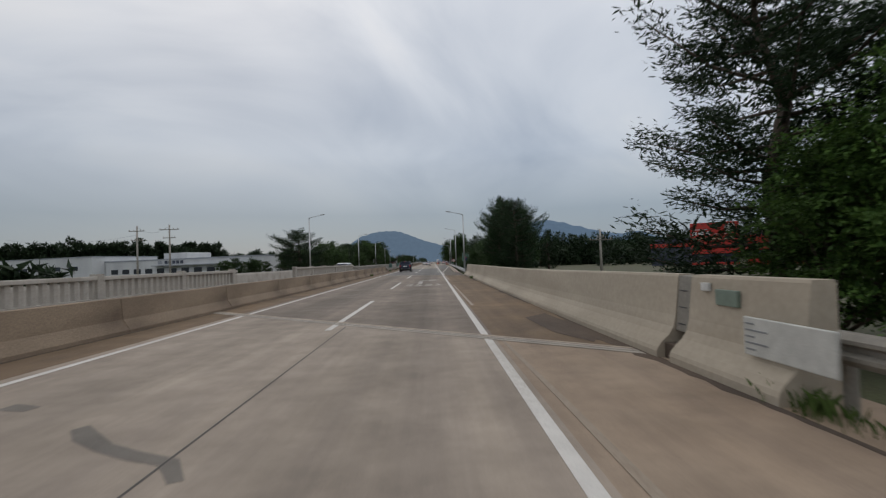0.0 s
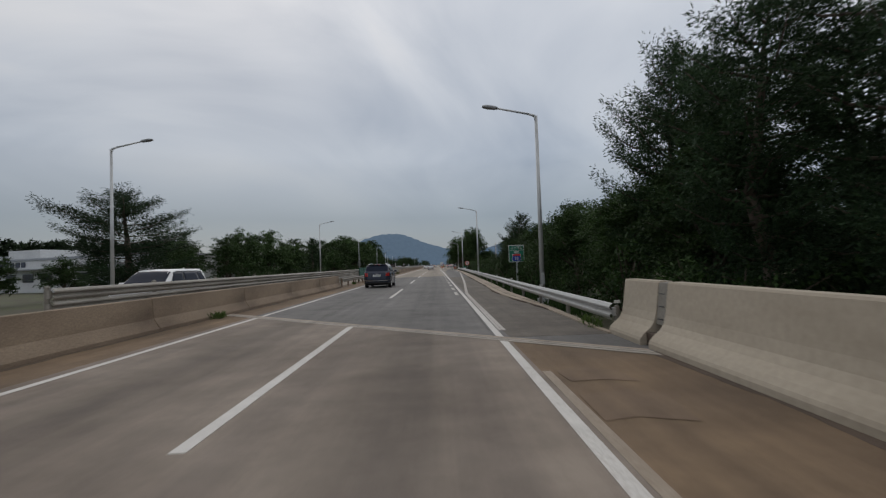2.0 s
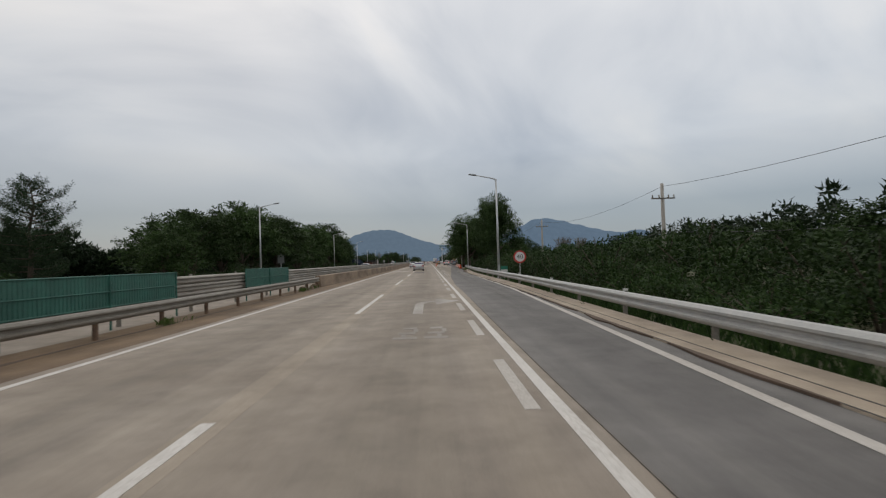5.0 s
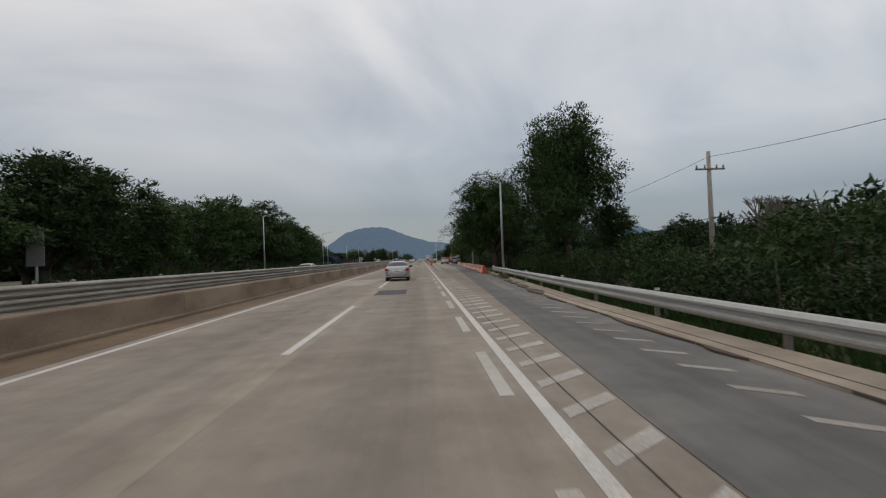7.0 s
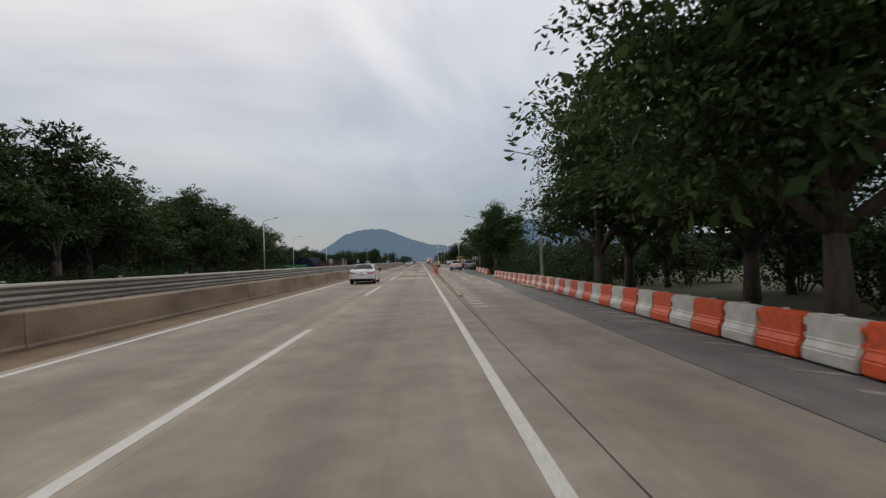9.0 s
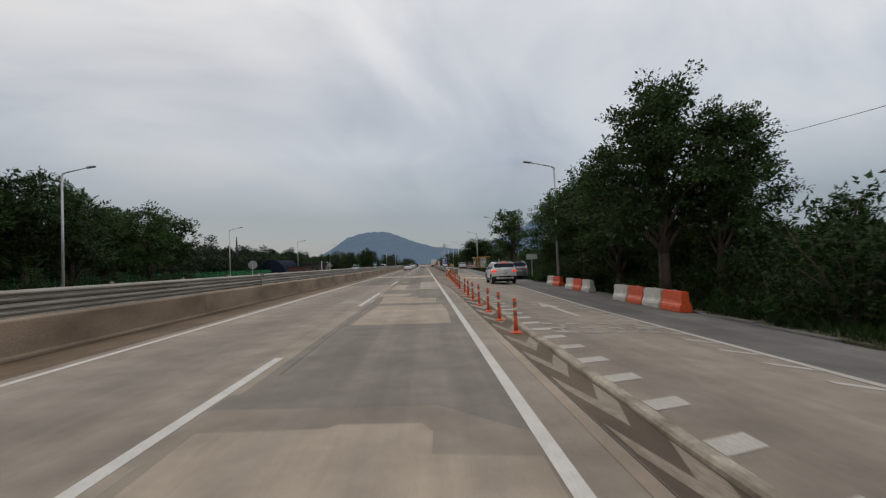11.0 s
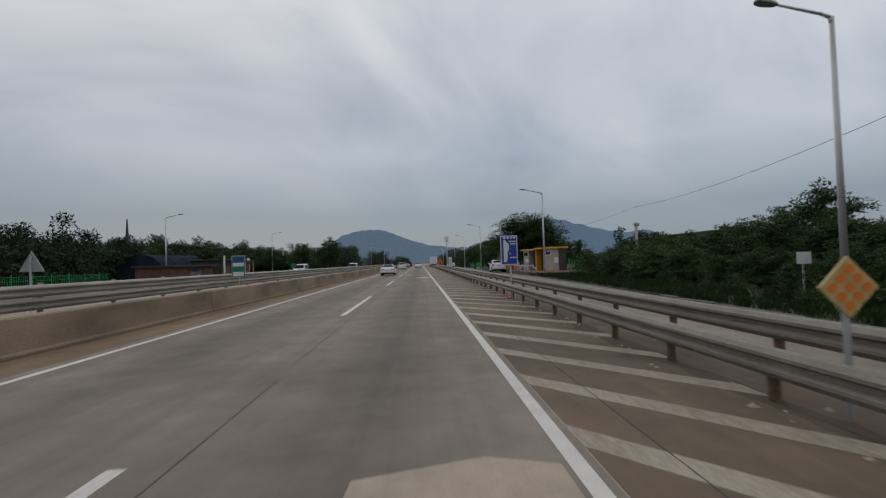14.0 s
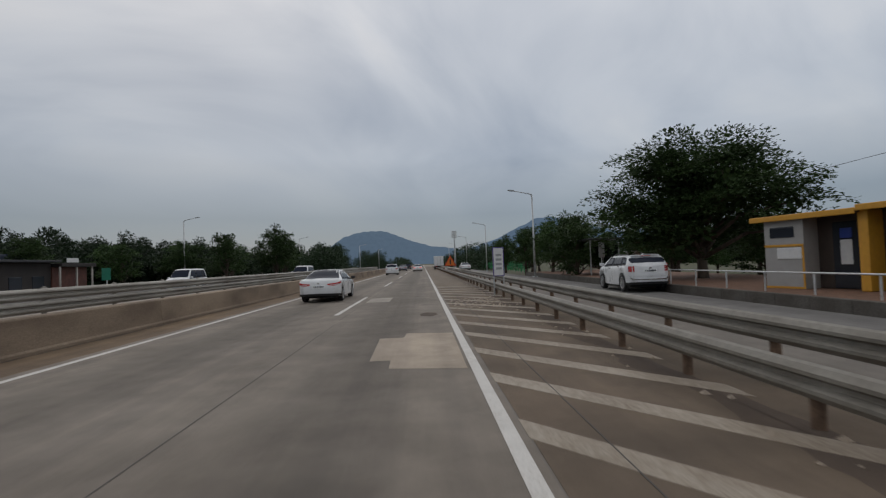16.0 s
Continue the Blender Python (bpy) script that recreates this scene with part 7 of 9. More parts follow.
    for piece in th.children:
        if piece.name.split(".")[0] in ("wheel", "underbody", "exhaust", "badge"):
            continue
        for ob in [piece, *piece.children]:
            for v in ob.data.vertices:
                sh.bow(v.co, 0.30 if kind == "sedan" else 0.16)
            ob.data.update()
    return th


car("dark navy-blue sport utility car with roof rails", (-4.25, 77.0), 0, "suv", CAR_NAVY, rails=True, L=4.81, W=1.90, H=1.70, spokes=10)
car("silver sedan with violet-tinted rear window", (-1.65, 179.0), 0, "sedan", CAR_SILVER, GLASS_PURPLE, L=4.42, W=1.70, H=1.40, light_style=1, spokes=6)
car("white sedan with slim red tail lamps", (-4.05, 347.5), 0, "sedan", CAR_WHITE, L=4.885, W=1.84, H=1.445, spokes=15, colour_roof=GLASS)
car("white compact crossover with black cladding and lit brake lamps", (6.0, 261.5, fall(6.0, 262)), 0, "suv", CAR_WHITE, brake=True, rails=True, clad=True, spokes=5, light_style=1, L=4.37, W=1.80, H=1.62)
car("grey sport utility car parked on the verge", (9.4, 272.9, -0.24), -4, "suv", CAR_GREY, rails=True, L=4.7, W=1.88, H=1.68, light_style=1)
car("white sport utility car parked at the bus stop", (9.95, 345.2, 0.03), -3, "suv", CAR_WHITE, L=4.3, W=1.78, H=1.54, rails=True)
car("white oncoming sport utility car on the opposite road", (-11.4, 61.0), 180, "suv", CAR_WHITE, lamps=True, L=4.7, W=1.88, H=1.72, light_style=1)
car("white sedan with slim red tail lamps in the passing lane", (-3.86, 221.2), 0, "sedan", CAR_WHITE, L=4.885, W=1.84, H=1.445, spokes=15, colour_roof=GLASS)
car("white sport utility car far ahead", (-4.2, 398), 0, "suv", CAR_WHITE, L=4.6, W=1.86, light_style=1)
car("dark grey sedan far ahead", (-4.1, 436), 0, "sedan", CAR_GREY)
car("white sedan far ahead with lit brake lamps", (-0.5, 422), 0, "sedan", CAR_WHITE, brake=True)
car("black car far ahead", (-4.0, 470), 0, "suv", CAR_BLACK)
car("white car on the side road ahead", (8.4, 412), 0, "sedan", CAR_WHITE)
car("white pickup-like van on the opposite side", (-20.0, 366.0), 178, "suv", CAR_WHITE, L=4.6, W=1.75, H=1.9, light_style=1)
car("white van on the opposite road", (-13.0, 378.0), 180, "suv", CAR_WHITE, L=4.6, W=1.75, H=1.85, light_style=1)
car("dark oncoming car on the opposite road", (-12.5, 196.0), 180, "sedan", CAR_GREY, lamps=True)


def box_lorry(x, y):
    th = thing("box_lorry", (x, y, 0), "white box lorry standing at the roadworks", "lorry")
    bm = bmesh.new()
    box(bm, -1.15, 1.15, 0, 5.2, 0.95, 3.3, 0.04)
    part("cargo_box", bm, CAR_WHITE, th)
    bm = bmesh.new()
    box(bm, -1.0, 1.0, 5.3, 7.0, 0.5, 2.4, 0.15)
    part("cab", bm, CAR_WHITE, th)
    bm = bmesh.new()
    box(bm, -0.9, 0.9, 0.1, 6.5, 0.55, 0.9, 0.02)
    part("chassis", bm, TRIM, th)
    for s in (-1, 1):
        for yy in (1.2, 6.1):
            wheel_parts(th, s * 0.95, yy, 0.42, 0.26, s, 6, ALLOY)
        bm = bmesh.new()
        box(bm, s * 0.7 - 0.12, s * 0.7 + 0.12, -0.03, 0.02, 0.72, 0.86)
        part("tail_lamp", bm, TAIL_RED, th)
    for s in (-0.02, 0.02):
        bm = bmesh.new()
        box(bm, s * 20 - 0.03, s * 20 + 0.03, -0.02, 0.0, 1.0, 3.2)
        part("door_bar", bm, STEEL, th)


box_lorry(4.6, 441)


# ------------------------------------------------------------------ painted words and arrows
def words(text, size, material, name, parent, m, label="", bold=0.0):
    cu = bpy.data.curves.new(name, "FONT")
    cu.body, cu.size, cu.align_x, cu.align_y, cu.extrude = text, size, "CENTER", "CENTER", 0.002
    cu.offset = bold
    tmp = new(name + "_curve", cu)
    me = bpy.data.meshes.new_from_object(tmp)
    bpy.data.objects.remove(tmp)
    me.materials.append(material)
    ob = new(name, me)
    ob.parent = parent
    ob.matrix_local = m
    if label:
        ob["label"] = label
    return ob


def arc(cx, cy, r, a0, a1, n=10, sy=1.0):
    return [(cx + r * math.cos(radians(a0 + (a1 - a0) * i / n)), cy + sy * r * math.sin(radians(a0 + (a1 - a0) * i / n))) for i in range(n + 1)]


def turn_arrow(x, y, w, ln, reach):
    """Right-turn arrow: shaft, bend and head."""
    outer = arc(x + reach * 0.62, y + ln - 1.1, reach * 0.62 + w / 2, 180, 90, 10, 1.5 / (reach * 0.62 + w / 2) * 0.95)
    inner = arc(x + reach * 0.62, y + ln - 1.1, reach * 0.62 - w / 2, 90, 180, 10, 0.9 / max(0.1, reach * 0.62 - w / 2) * 0.95)
    hx = x + reach * 0.62
    yc = y + ln + 0.05
    marking("turn_arrow", [[(x - w / 2, y)] + outer + [(hx, yc + 1.25), (x + reach + 0.55, yc + 0.0), (hx, yc - 1.35)] + inner + [(x + w / 2, y)]], PAINT_FADED, "worn white right-turn arrow on the lane", "road arrows")


turn_arrow(-0.74, 33.2, 0.32, 5.3, 1.0)
turn_arrow(-0.40, 116.3, 0.30, 4.0, 0.95)


def word_bars(x0, x1, y0, y1, seed, cols):
    """Road lettering too worn to read: plain bars of its size."""
    r = random.Random(seed)
    polys = []
    for c in range(cols):
        a = x0 + (x1 - x0) * c / cols
        b = a + (x1 - x0) / cols * 0.78
        h = y1 - y0
        polys.append(rect(a, b, y0, y0 + h * 0.16))
        polys.append(rect(a + (b - a) * 0.15, b - (b - a) * 0.1, y0 + h * 0.36, y0 + h * 0.52))
        polys.append(rect(a + (b - a) * r.uniform(0.05, 0.3), a + (b - a) * r.uniform(0.6, 0.95), y0 + h * 0.78, y0 + h * 0.95))
        q = a + (b - a) * r.uniform(0.3, 0.7)
        polys.append(rect(q, q + 0.09, y0 + h * 0.165, y0 + h * 0.355))
        if r.random() < 0.7:
            polys.append(rect(b - 0.1, b, y0 + h * 0.525, y0 + h * 0.775))
    marking("road_word_bars", polys, PAINT_FADED, "worn unreadable white lettering on the road", "road words")


word_bars(-1.65, 0.95, 30.0, 32.7, 1, 4)
word_bars(-0.8, 0.45, 111.9, 113.6, 2, 2)
th = thing("road_word", pose(3.9, 219.8, fall(3.9, 219.8) + 0.004, 0, 2.6, 0), "worn white word painted on the exit lane", "marking", "road words", "structure")
for k, letter in enumerate("ZONE"):
    words(letter, 0.8, PAINT_FADED, "letter", th, pose(-0.9 + 0.6 * k, 0, 0) @ Matrix.Diagonal((0.98, 3.4, 1, 1)), bold=0.022)
word_bars(3.05, 5.7, 236.0, 237.8, 4, 4)
marking("straight_arrow", [[(3.97, 222.2), (4.13, 222.2), (4.13, 224.9), (4.35, 224.9), (4.05, 226.7), (3.75, 224.9), (3.97, 224.9)], [(4.52, 239.2), (4.69, 239.2), (4.66, 242.0), (4.85, 242.0), (4.55, 243.9), (4.25, 242.0), (4.5, 242.0)]], PAINT_WORN, "worn white straight arrow on the exit lane", "road arrows")

# speed hump bars in white and yellow
for k in range(-1, 5):
    lo, hi, dy = 4.48 + 0.87 * k, 4.99 + 0.96 * k, -0.14 * k
    marking("hump_bar", [[(max(lo, 4.42), 272.4 + dy), (max(lo, 4.42) + 0.36, 272.4 + dy), (hi + 0.4, 275.3 + dy), (hi, 275.3 + dy)]], PAINT_YELLOW, "painted yellow speed hump bar", "hump bars", z=0.010)
    marking("hump_bar", [[(max(lo, 4.42) + 0.38, 272.39 + dy), (max(lo + 0.85, 4.46), 272.3 + dy), (hi + 0.94, 275.2 + dy), (hi + 0.42, 275.29 + dy)]], PAINT, "painted white speed hump bar", "hump bars", z=0.008)
# painted speed roundel
th = thing("speed_roundel", pose(6.1, 282.1, fall(6.1, 282.1) + 0.002, 0, 2.6, 0), "painted speed-limit roundel on the exit lane", "marking", kind="structure")
bm = bmesh.new()
flat(bm, arc(0, 0, 0.62, 0, 351, 39, 1.9), 0.0005, 0.004)
part("disc", bm, PAINT, th)
bm = bmesh.new()
ro, ri = arc(0, 0, 0.78, 0, 360, 40, 1.9), arc(0, 0, 0.62, 0, 360, 40, 1.9)
for i in range(40):
    flat(bm, [ro[i], ro[i + 1], ri[i + 1], ri[i]], 0.0005, 0.0045)
part("ring", bm, PAINT_RED, th)
words("30", 0.9, TRIM, "number", th, pose(0, 0, 0.006) @ Matrix.Diagonal((0.85, 2.0, 1, 1)))


# ------------------------------------------------------------------ delineators and moulded barriers
ORANGE = mat("orange_plastic", (0.72, 0.10, 0.025), 0.5, var=0.08, scale=8, tint=(0.52, 0.075, 0.025))
BAND_W = mat("white_reflective_band", (0.6, 0.6, 0.58), 0.35, var=0.08)
BAND_D = mat("grimy_band", (0.16, 0.15, 0.12), 0.6, var=0.15)


def delineator(x, y, lean):
    th = thing("delineator_post", pose(x, y, 0, lean, lean * 0.6, 0), "orange plastic delineator post with pale bands", "bollard", "delineator posts")
    bm = bmesh.new()
    lathe(bm, [(0.0, 0.13), (0.02, 0.13), (0.035, 0.10), (0.06, 0.055)], 14, "z")
    part("base", bm, ORANGE, th)
    bm = bmesh.new()
    lathe(bm, [(0.05, 0.05), (0.2, 0.042), (0.72, 0.038), (0.745, 0.03)], 14, "z")
    part("post", bm, ORANGE, th, smooth=True)
    for z, m in ((0.38, BAND_D), (0.49, BAND_W), (0.60, BAND_D)):
        bm = bmesh.new()
        lathe(bm, [(z, 0.0425), (z + 0.055, 0.0425)], 14, "z")
        part("band", bm, m, th)


rd = random.Random(4)
for y in (236.0, 238.2, 240.4, 242.8, 245.0, 247.2, 249.6, 253.9, 255.9, 258.2, 260.0, 262.2, 264.5, 266.6, 268.6, 270.9, 273.3, 275.3):
    delineator(along([(236, 2.19), (247, 2.21), (258, 2.4), (260, 2.52), (267, 2.64), (272, 2.76), (277, 2.85)], y), y, rd.uniform(-3.0, 3.0))
th = thing("fallen_delineator", pose(2.38, 251.3, 0.06, 96, 0, 24), "broken orange delineator post lying on the island", "bollard")
bm = bmesh.new()
lathe(bm, [(0.0, 0.05), (0.15, 0.045), (0.52, 0.04), (0.56, 0.03)], 14, "z")
part("post", bm, ORANGE, th, smooth=True)
bm = bmesh.new()
lathe(bm, [(0.3, 0.0455), (0.36, 0.0455)], 14, "z")
part("band", bm, BAND_D, th)
for x, y in ((2.77, 278.5), (2.79, 280.5), (3.63, 280.4), (3.3, 278.0)):
    delineator(x, y, rd.uniform(-2, 2))

WHITE_PLASTIC = mat("white_plastic_worn", (0.60, 0.58, 0.54), 0.5, var=0.12, scale=3, tint=(0.42, 0.39, 0.34))


def moulded_barrier(path, first=0, ln=0.98):
    """A row of interlocked water-filled blocks, orange and white in turn."""
    total = sum(math.dist(a, b) for a, b in zip(path, path[1:]))
    n = int(total / ln)
    for k in range(n):
        d = k * ln
        for a, b in zip(path, path[1:]):
            s = math.dist(a, b)
            if d <= s:
                break
            d -= s
        x, y = a[0] + (b[0] - a[0]) * d / s, a[1] + (b[1] - a[1]) * d / s
        yaw = math.degrees(math.atan2(-(b[0] - a[0]), b[1] - a[1]))
        odd = (k + first) % 2
        th = thing("barrier_block", pose(x, y, fall(x, y) - (0.0 if y < 213 else 0.03), 0, 0, yaw + rd.uniform(-1.5, 1.5)), "orange moulded plastic barrier block" if odd else "white moulded plastic barrier block", "barrier", "moulded barrier blocks")
        bm = bmesh.new()
        sweep(bm, [(-0.2, 0.03), (0.2, 0.03), (0.2, 0.22), (0.12, 0.34), (0.11, 0.68), (-0.11, 0.68), (-0.12, 0.34), (-0.2, 0.22)], [(0, 0.0, 0), (0, 0.32 * ln, 0), (0, 0.64 * ln, 0), (0, ln - 0.05, 0)])
        bmesh.ops.bevel(bm, geom=[e for e in bm.edges if e.calc_face_angle(0) > 0.5], offset=0.025, segments=2, affect="EDGES")
        part("block", bm, ORANGE if odd else WHITE_PLASTIC, th)
        for z in (0.16, 0.36, 0.56):
            bm = bmesh.new()
            box(bm, -0.1, 0.1, ln - 0.08, ln + 0.04, z - 0.05, z + 0.05, 0.02)
            part("interlock", bm, ORANGE if odd else WHITE_PLASTIC, th)
        bm = bmesh.new()
        tube(bm, (0, ln * 0.47, 0.68), (0, ln * 0.47, 0.71), 0.05, 0.05, 10)
        part("filler_cap", bm, WHITE_PLASTIC, th)


moulded_barrier([(5.5, 184), (6.4, 200), (7.5, 219), (7.65, 231)], 1)
moulded_barrier([(8.33, 240.3), (8.4, 245.9)], 1, 1.36)
moulded_barrier([(9.08, 250.5), (9.05, 254.65)], 0, 1.36)
moulded_barrier([(9.42, 257.2), (9.3, 260.0)], 1, 1.36)

# crash cushion with chevron nose
YELLOW = mat("warning_yellow", (0.62, 0.36, 0.02), 0.45, var=0.08)
BLACK = mat("warning_black", (0.02, 0.02, 0.02), 0.5, var=0.1)
th = thing("crash_cushion", (3.42, 282.7, 0), "grey steel crash cushion with yellow-black chevron nose", "crash cushion")
bm = bmesh.new()
sweep(bm, [(-0.26, 0.18), (0.26, 0.18), (0.26, 0.5), (0.2, 0.64), (0.1, 0.72), (-0.1, 0.72), (-0.2, 0.64), (-0.26, 0.5)], [(0, 0.1, 0), (0, 1.4, 0), (0.02, 2.8, 0), (0.05, 4.6, 0)])
part("cushion_body", bm, STEEL, th)
for s in (-1, 1):
    for h in (0.32, 0.52):
        bm = bmesh.new()
        sweep(bm, [(s * x * 0.8, z * 0.6) for x, z in WBEAM2], [(s * 0.27, 0.08, h), (s * 0.27, 2.5, h), (s * 0.29, 4.8, h)])
        part("side_beam", bm, STEEL_OLD, th)
nose = [(-0.3, 0.1), (0.3, 0.1), (0.3, 0.5)] + [(0.3 * math.cos(radians(a)), 0.5 + 0.26 * math.sin(radians(a))) for a in range(15, 180, 15)] + [(-0.3, 0.5)]
bm = bmesh.new()
f0 = [bm.verts.new((x, 0.02, z)) for x, z in nose]
f1 = [bm.verts.new((x, 0.1, z)) for x, z in nose]
bm.faces.new(f0)
bm.faces.new(f1[::-1])
for i in range(len(nose)):
    bm.faces.new((f0[i], f0[(i + 1) % len(nose)], f1[(i + 1) % len(nose)], f1[i]))
bmesh.ops.recalc_face_normals(bm, faces=bm.faces[:])
part("nose_plate", bm, BLACK, th)
for k in range(3):
    z = 0.13 + 0.2 * k
    for s in (-1, 1):
        bm = bmesh.new()
        v = [bm.verts.new((s * x, y, zz)) for y in (0.012, 0.022) for x, zz in ((0.0, z + 0.13), (0.29, z - 0.02 + 0.0), (0.29, z + 0.085), (0.0, z + 0.235 if k < 2 else z + 0.22))]
        for q in ((0, 1, 2, 3), (7, 6, 5, 4), (0, 4, 5, 1), (1, 5, 6, 2), (2, 6, 7, 3), (3, 7, 4, 0)):
            bm.faces.new([v[i] for i in q])
        bmesh.ops.recalc_face_normals(bm, faces=bm.faces[:])
        part("chevron", bm, YELLOW, th)
bm = bmesh.new()
box(bm, -0.26, 0.26, -0.12, 0.12, 0.0, 0.06, 0.01)
part("foot_plate", bm, STEEL_OLD, th)


def panel_sign(name, label, at, yaw, w, h, z0, face, posts, border=None, thick=0.03, post_r=0.035, category="sign", back=None):
    """A flat sheet on posts; face towards -y before turning."""
    th = thing(name, pose(*at, 0, 0, 0, yaw), label, category)
    bm = bmesh.new()
    box(bm, -w / 2, w / 2, 0, thick, z0, z0 + h, 0.008)
    part("panel", bm, border or face, th)
    if border:
        bm = bmesh.new()
        e = 0.03 * max(1, h)
        box(bm, -w / 2 + e, w / 2 - e, -0.006, 0.002, z0 + e, z0 + h - e)
        part("face", bm, face, th)
    for x in posts:
        bm = bmesh.new()
        tube(bm, (x, thick + post_r, -0.5), (x, thick + post_r, z0 + h * 0.9), post_r, post_r, 10)
        part("post", bm, POLE, th)
    return th


SIGN_WHITE = mat("sign_white", (0.68, 0.68, 0.67), 0.4, var=0.05)
SIGN_GREEN = mat("sign_green", (0.012, 0.16, 0.10), 0.4, var=0.06)
SIGN_BLUE = mat("sign_blue", (0.015, 0.05, 0.32), 0.4, var=0.06)
SIGN_RED = mat("sign_red", (0.55, 0.03, 0.02), 0.4, var=0.06)
SIGN_ORANGE = mat("sign_orange", (0.72, 0.19, 0.02), 0.4, var=0.06)
SIGN_BACK = mat("sign_back_grey", (0.36, 0.37, 0.37), 0.5, metal=0.4, var=0.08)
SIGN_PURPLE = mat("banner_purple", (0.08, 0.05, 0.25), 0.6, var=0.06)

# striped panel and diamond at the head of the guard rails
th = panel_sign("hazard_panel", "black and white striped hazard panel on the guardrail", (3.2, 287.5), -12, 0.46, 0.9, 0.12, SIGN_WHITE, [0.0])
th.matrix_basis = th.matrix_basis @ pose(0, 0, 0, 0, 9, 0)
for k in range(6):
    bm = bmesh.new()
    z = 0.13 + 0.13 * k
    v = [bm.verts.new((x, y, zz)) for y in (-0.008, 0.0) for x, zz in ((-0.225, z), (0.225, min(1.0, z + 0.22)), (0.225, min(1.015, z + 0.285)), (-0.225, z + 0.065))]
    for q in ((0, 1, 2, 3), (7, 6, 5, 4), (0, 4, 5, 1), (1, 5, 6, 2), (2, 6, 7, 3), (3, 7, 4, 0)):
        bm.faces.new([v[i] for i in q])
    bmesh.ops.recalc_face_normals(bm, faces=bm.faces[:])
    part("stripe", bm, BLACK, th)
th = thing("diamond_marker", pose(3.95, 289.5, 0), "orange and yellow diamond marker with round reflectors", "sign")
bm = bmesh.new()
box(bm, -0.2, 0.2, 0, 0.03, -0.2, 0.2, 0.008)
ob = part("panel", bm, mat("diamond_yellow", (0.55, 0.40, 0.16), 0.45), th)
ob.matrix_local = pose(0, 0, 1.2, 0, 45, 0)
for i in range(3):
    for j in range(3):
        bm = bmesh.new()
        tube(bm, (0, -0.008, 0), (0, 0.004, 0), 0.045, 0.045, 12)
        ob = part("reflector_dot", bm, SIGN_ORANGE, th)
        a, b = (i - 1) * 0.115, (j - 1) * 0.115
        ob.matrix_local = pose((a - b) * 0.707, 0, 1.2 + (a + b) * 0.707)
bm = bmesh.new()
tube(bm, (0, 0.05, 0), (0, 0.05, 1.2), 0.03, 0.03, 10)
part("post", bm, POLE, th)

# speed limit
th = thing("speed_limit_sign", pose(6.05, 133.6, 0), "round white speed-limit sign with a red rim", "sign")
for name, r, y0, m in (("rim", 0.42, 0.0, SIGN_RED), ("disc", 0.325, -0.008, SIGN_WHITE)):
    bm = bmesh.new()
    tube(bm, (0, y0, 1.62), (0, 0.03, 1.62), r, r, 40)
    part(name, bm, m, th)
words("40", 0.42, BLACK, "number", th, pose(0, -0.014, 1.62, 90, 0, 0))
bm = bmesh.new()
tube(bm, (0, 0.065, -0.6), (0, 0.065, 1.98), 0.034, 0.034, 10)
part("post", bm, POLE, th)

# route sign
th = panel_sign("route_sign", "green expressway sign with a route shield", (5.2, 71.6), 0, 1.0, 1.1, 1.52, SIGN_GREEN, [0.02], SIGN_WHITE, post_r=0.06)
words("고속국도", 0.2, SIGN_WHITE, "title", th, pose(0, -0.012, 2.44, 90, 0, 0))
bm = bmesh.new()
box(bm, -0.42, 0.42, -0.012, -0.004, 2.28, 2.30)
part("rule", bm, SIGN_WHITE, th)
bm = bmesh.new()
box(bm, -0.16, 0.16, -0.012, -0.004, 2.14, 2.21)
part("print_bar", bm, SIGN_WHITE, th)
shield = [(-0.26, 1.62), (0.0, 1.58), (0.26, 1.62), (0.29, 1.74), (0.24, 1.9), (0.26, 2.02), (0.0, 2.06), (-0.26, 2.02), (-0.24, 1.9), (-0.29, 1.74)]
for name, pts, y, m in (("shield_edge", [(x * 1.08, 1.82 + (z - 1.82) * 1.08) for x, z in shield], -0.011, SIGN_WHITE), ("shield", shield, -0.015, SIGN_BLUE), ("shield_band", [(-0.245, 1.92), (0.245, 1.92), (0.26, 2.02), (0.0, 2.06), (-0.26, 2.02)], -0.019, SIGN_RED)):
    bm = bmesh.new()
    a = [bm.verts.new((x, y, z)) for x, z in pts]
    b = [bm.verts.new((x, y + 0.006, z)) for x, z in pts]
    bm.faces.new(a)
    bm.faces.new(b[::-1])
    for i in range(len(pts)):
        bm.faces.new((a[i], a[(i + 1) % len(pts)], b[(i + 1) % len(pts)], b[i]))
    bmesh.ops.recalc_face_normals(bm, faces=bm.faces[:])
    part(name, bm, m, th)
words("35", 0.27, SIGN_WHITE, "number", th, pose(0, -0.022, 1.75, 90, 0, 0))

# blue information board between the rails
th = panel_sign("information_sign", "blue information board with a white map shape", (3.68, 304.0), 0, 0.68, 1.16, 1.34, SIGN_BLUE, [0.05], SIGN_WHITE, post_r=0.04)
pts = [(-0.22, 1.45), (-0.1, 1.45), (-0.07, 1.62), (-0.07, 1.86), (-0.01, 1.94), (0.0, 2.16), (-0.07, 2.22), (-0.13, 2.32), (-0.22, 2.32)]
bm = bmesh.new()
a = [bm.verts.new((x, -0.012, z)) for x, z in pts]
b = [bm.verts.new((x, -0.004, z)) for x, z in pts]
bm.faces.new(a)
bm.faces.new(b[::-1])
for i in range(len(pts)):
    bm.faces.new((a[i], a[(i + 1) % len(pts)], b[(i + 1) % len(pts)], b[i]))
bmesh.ops.recalc_face_normals(bm, faces=bm.faces[:])
part("map_shape", bm, SIGN_WHITE, th)
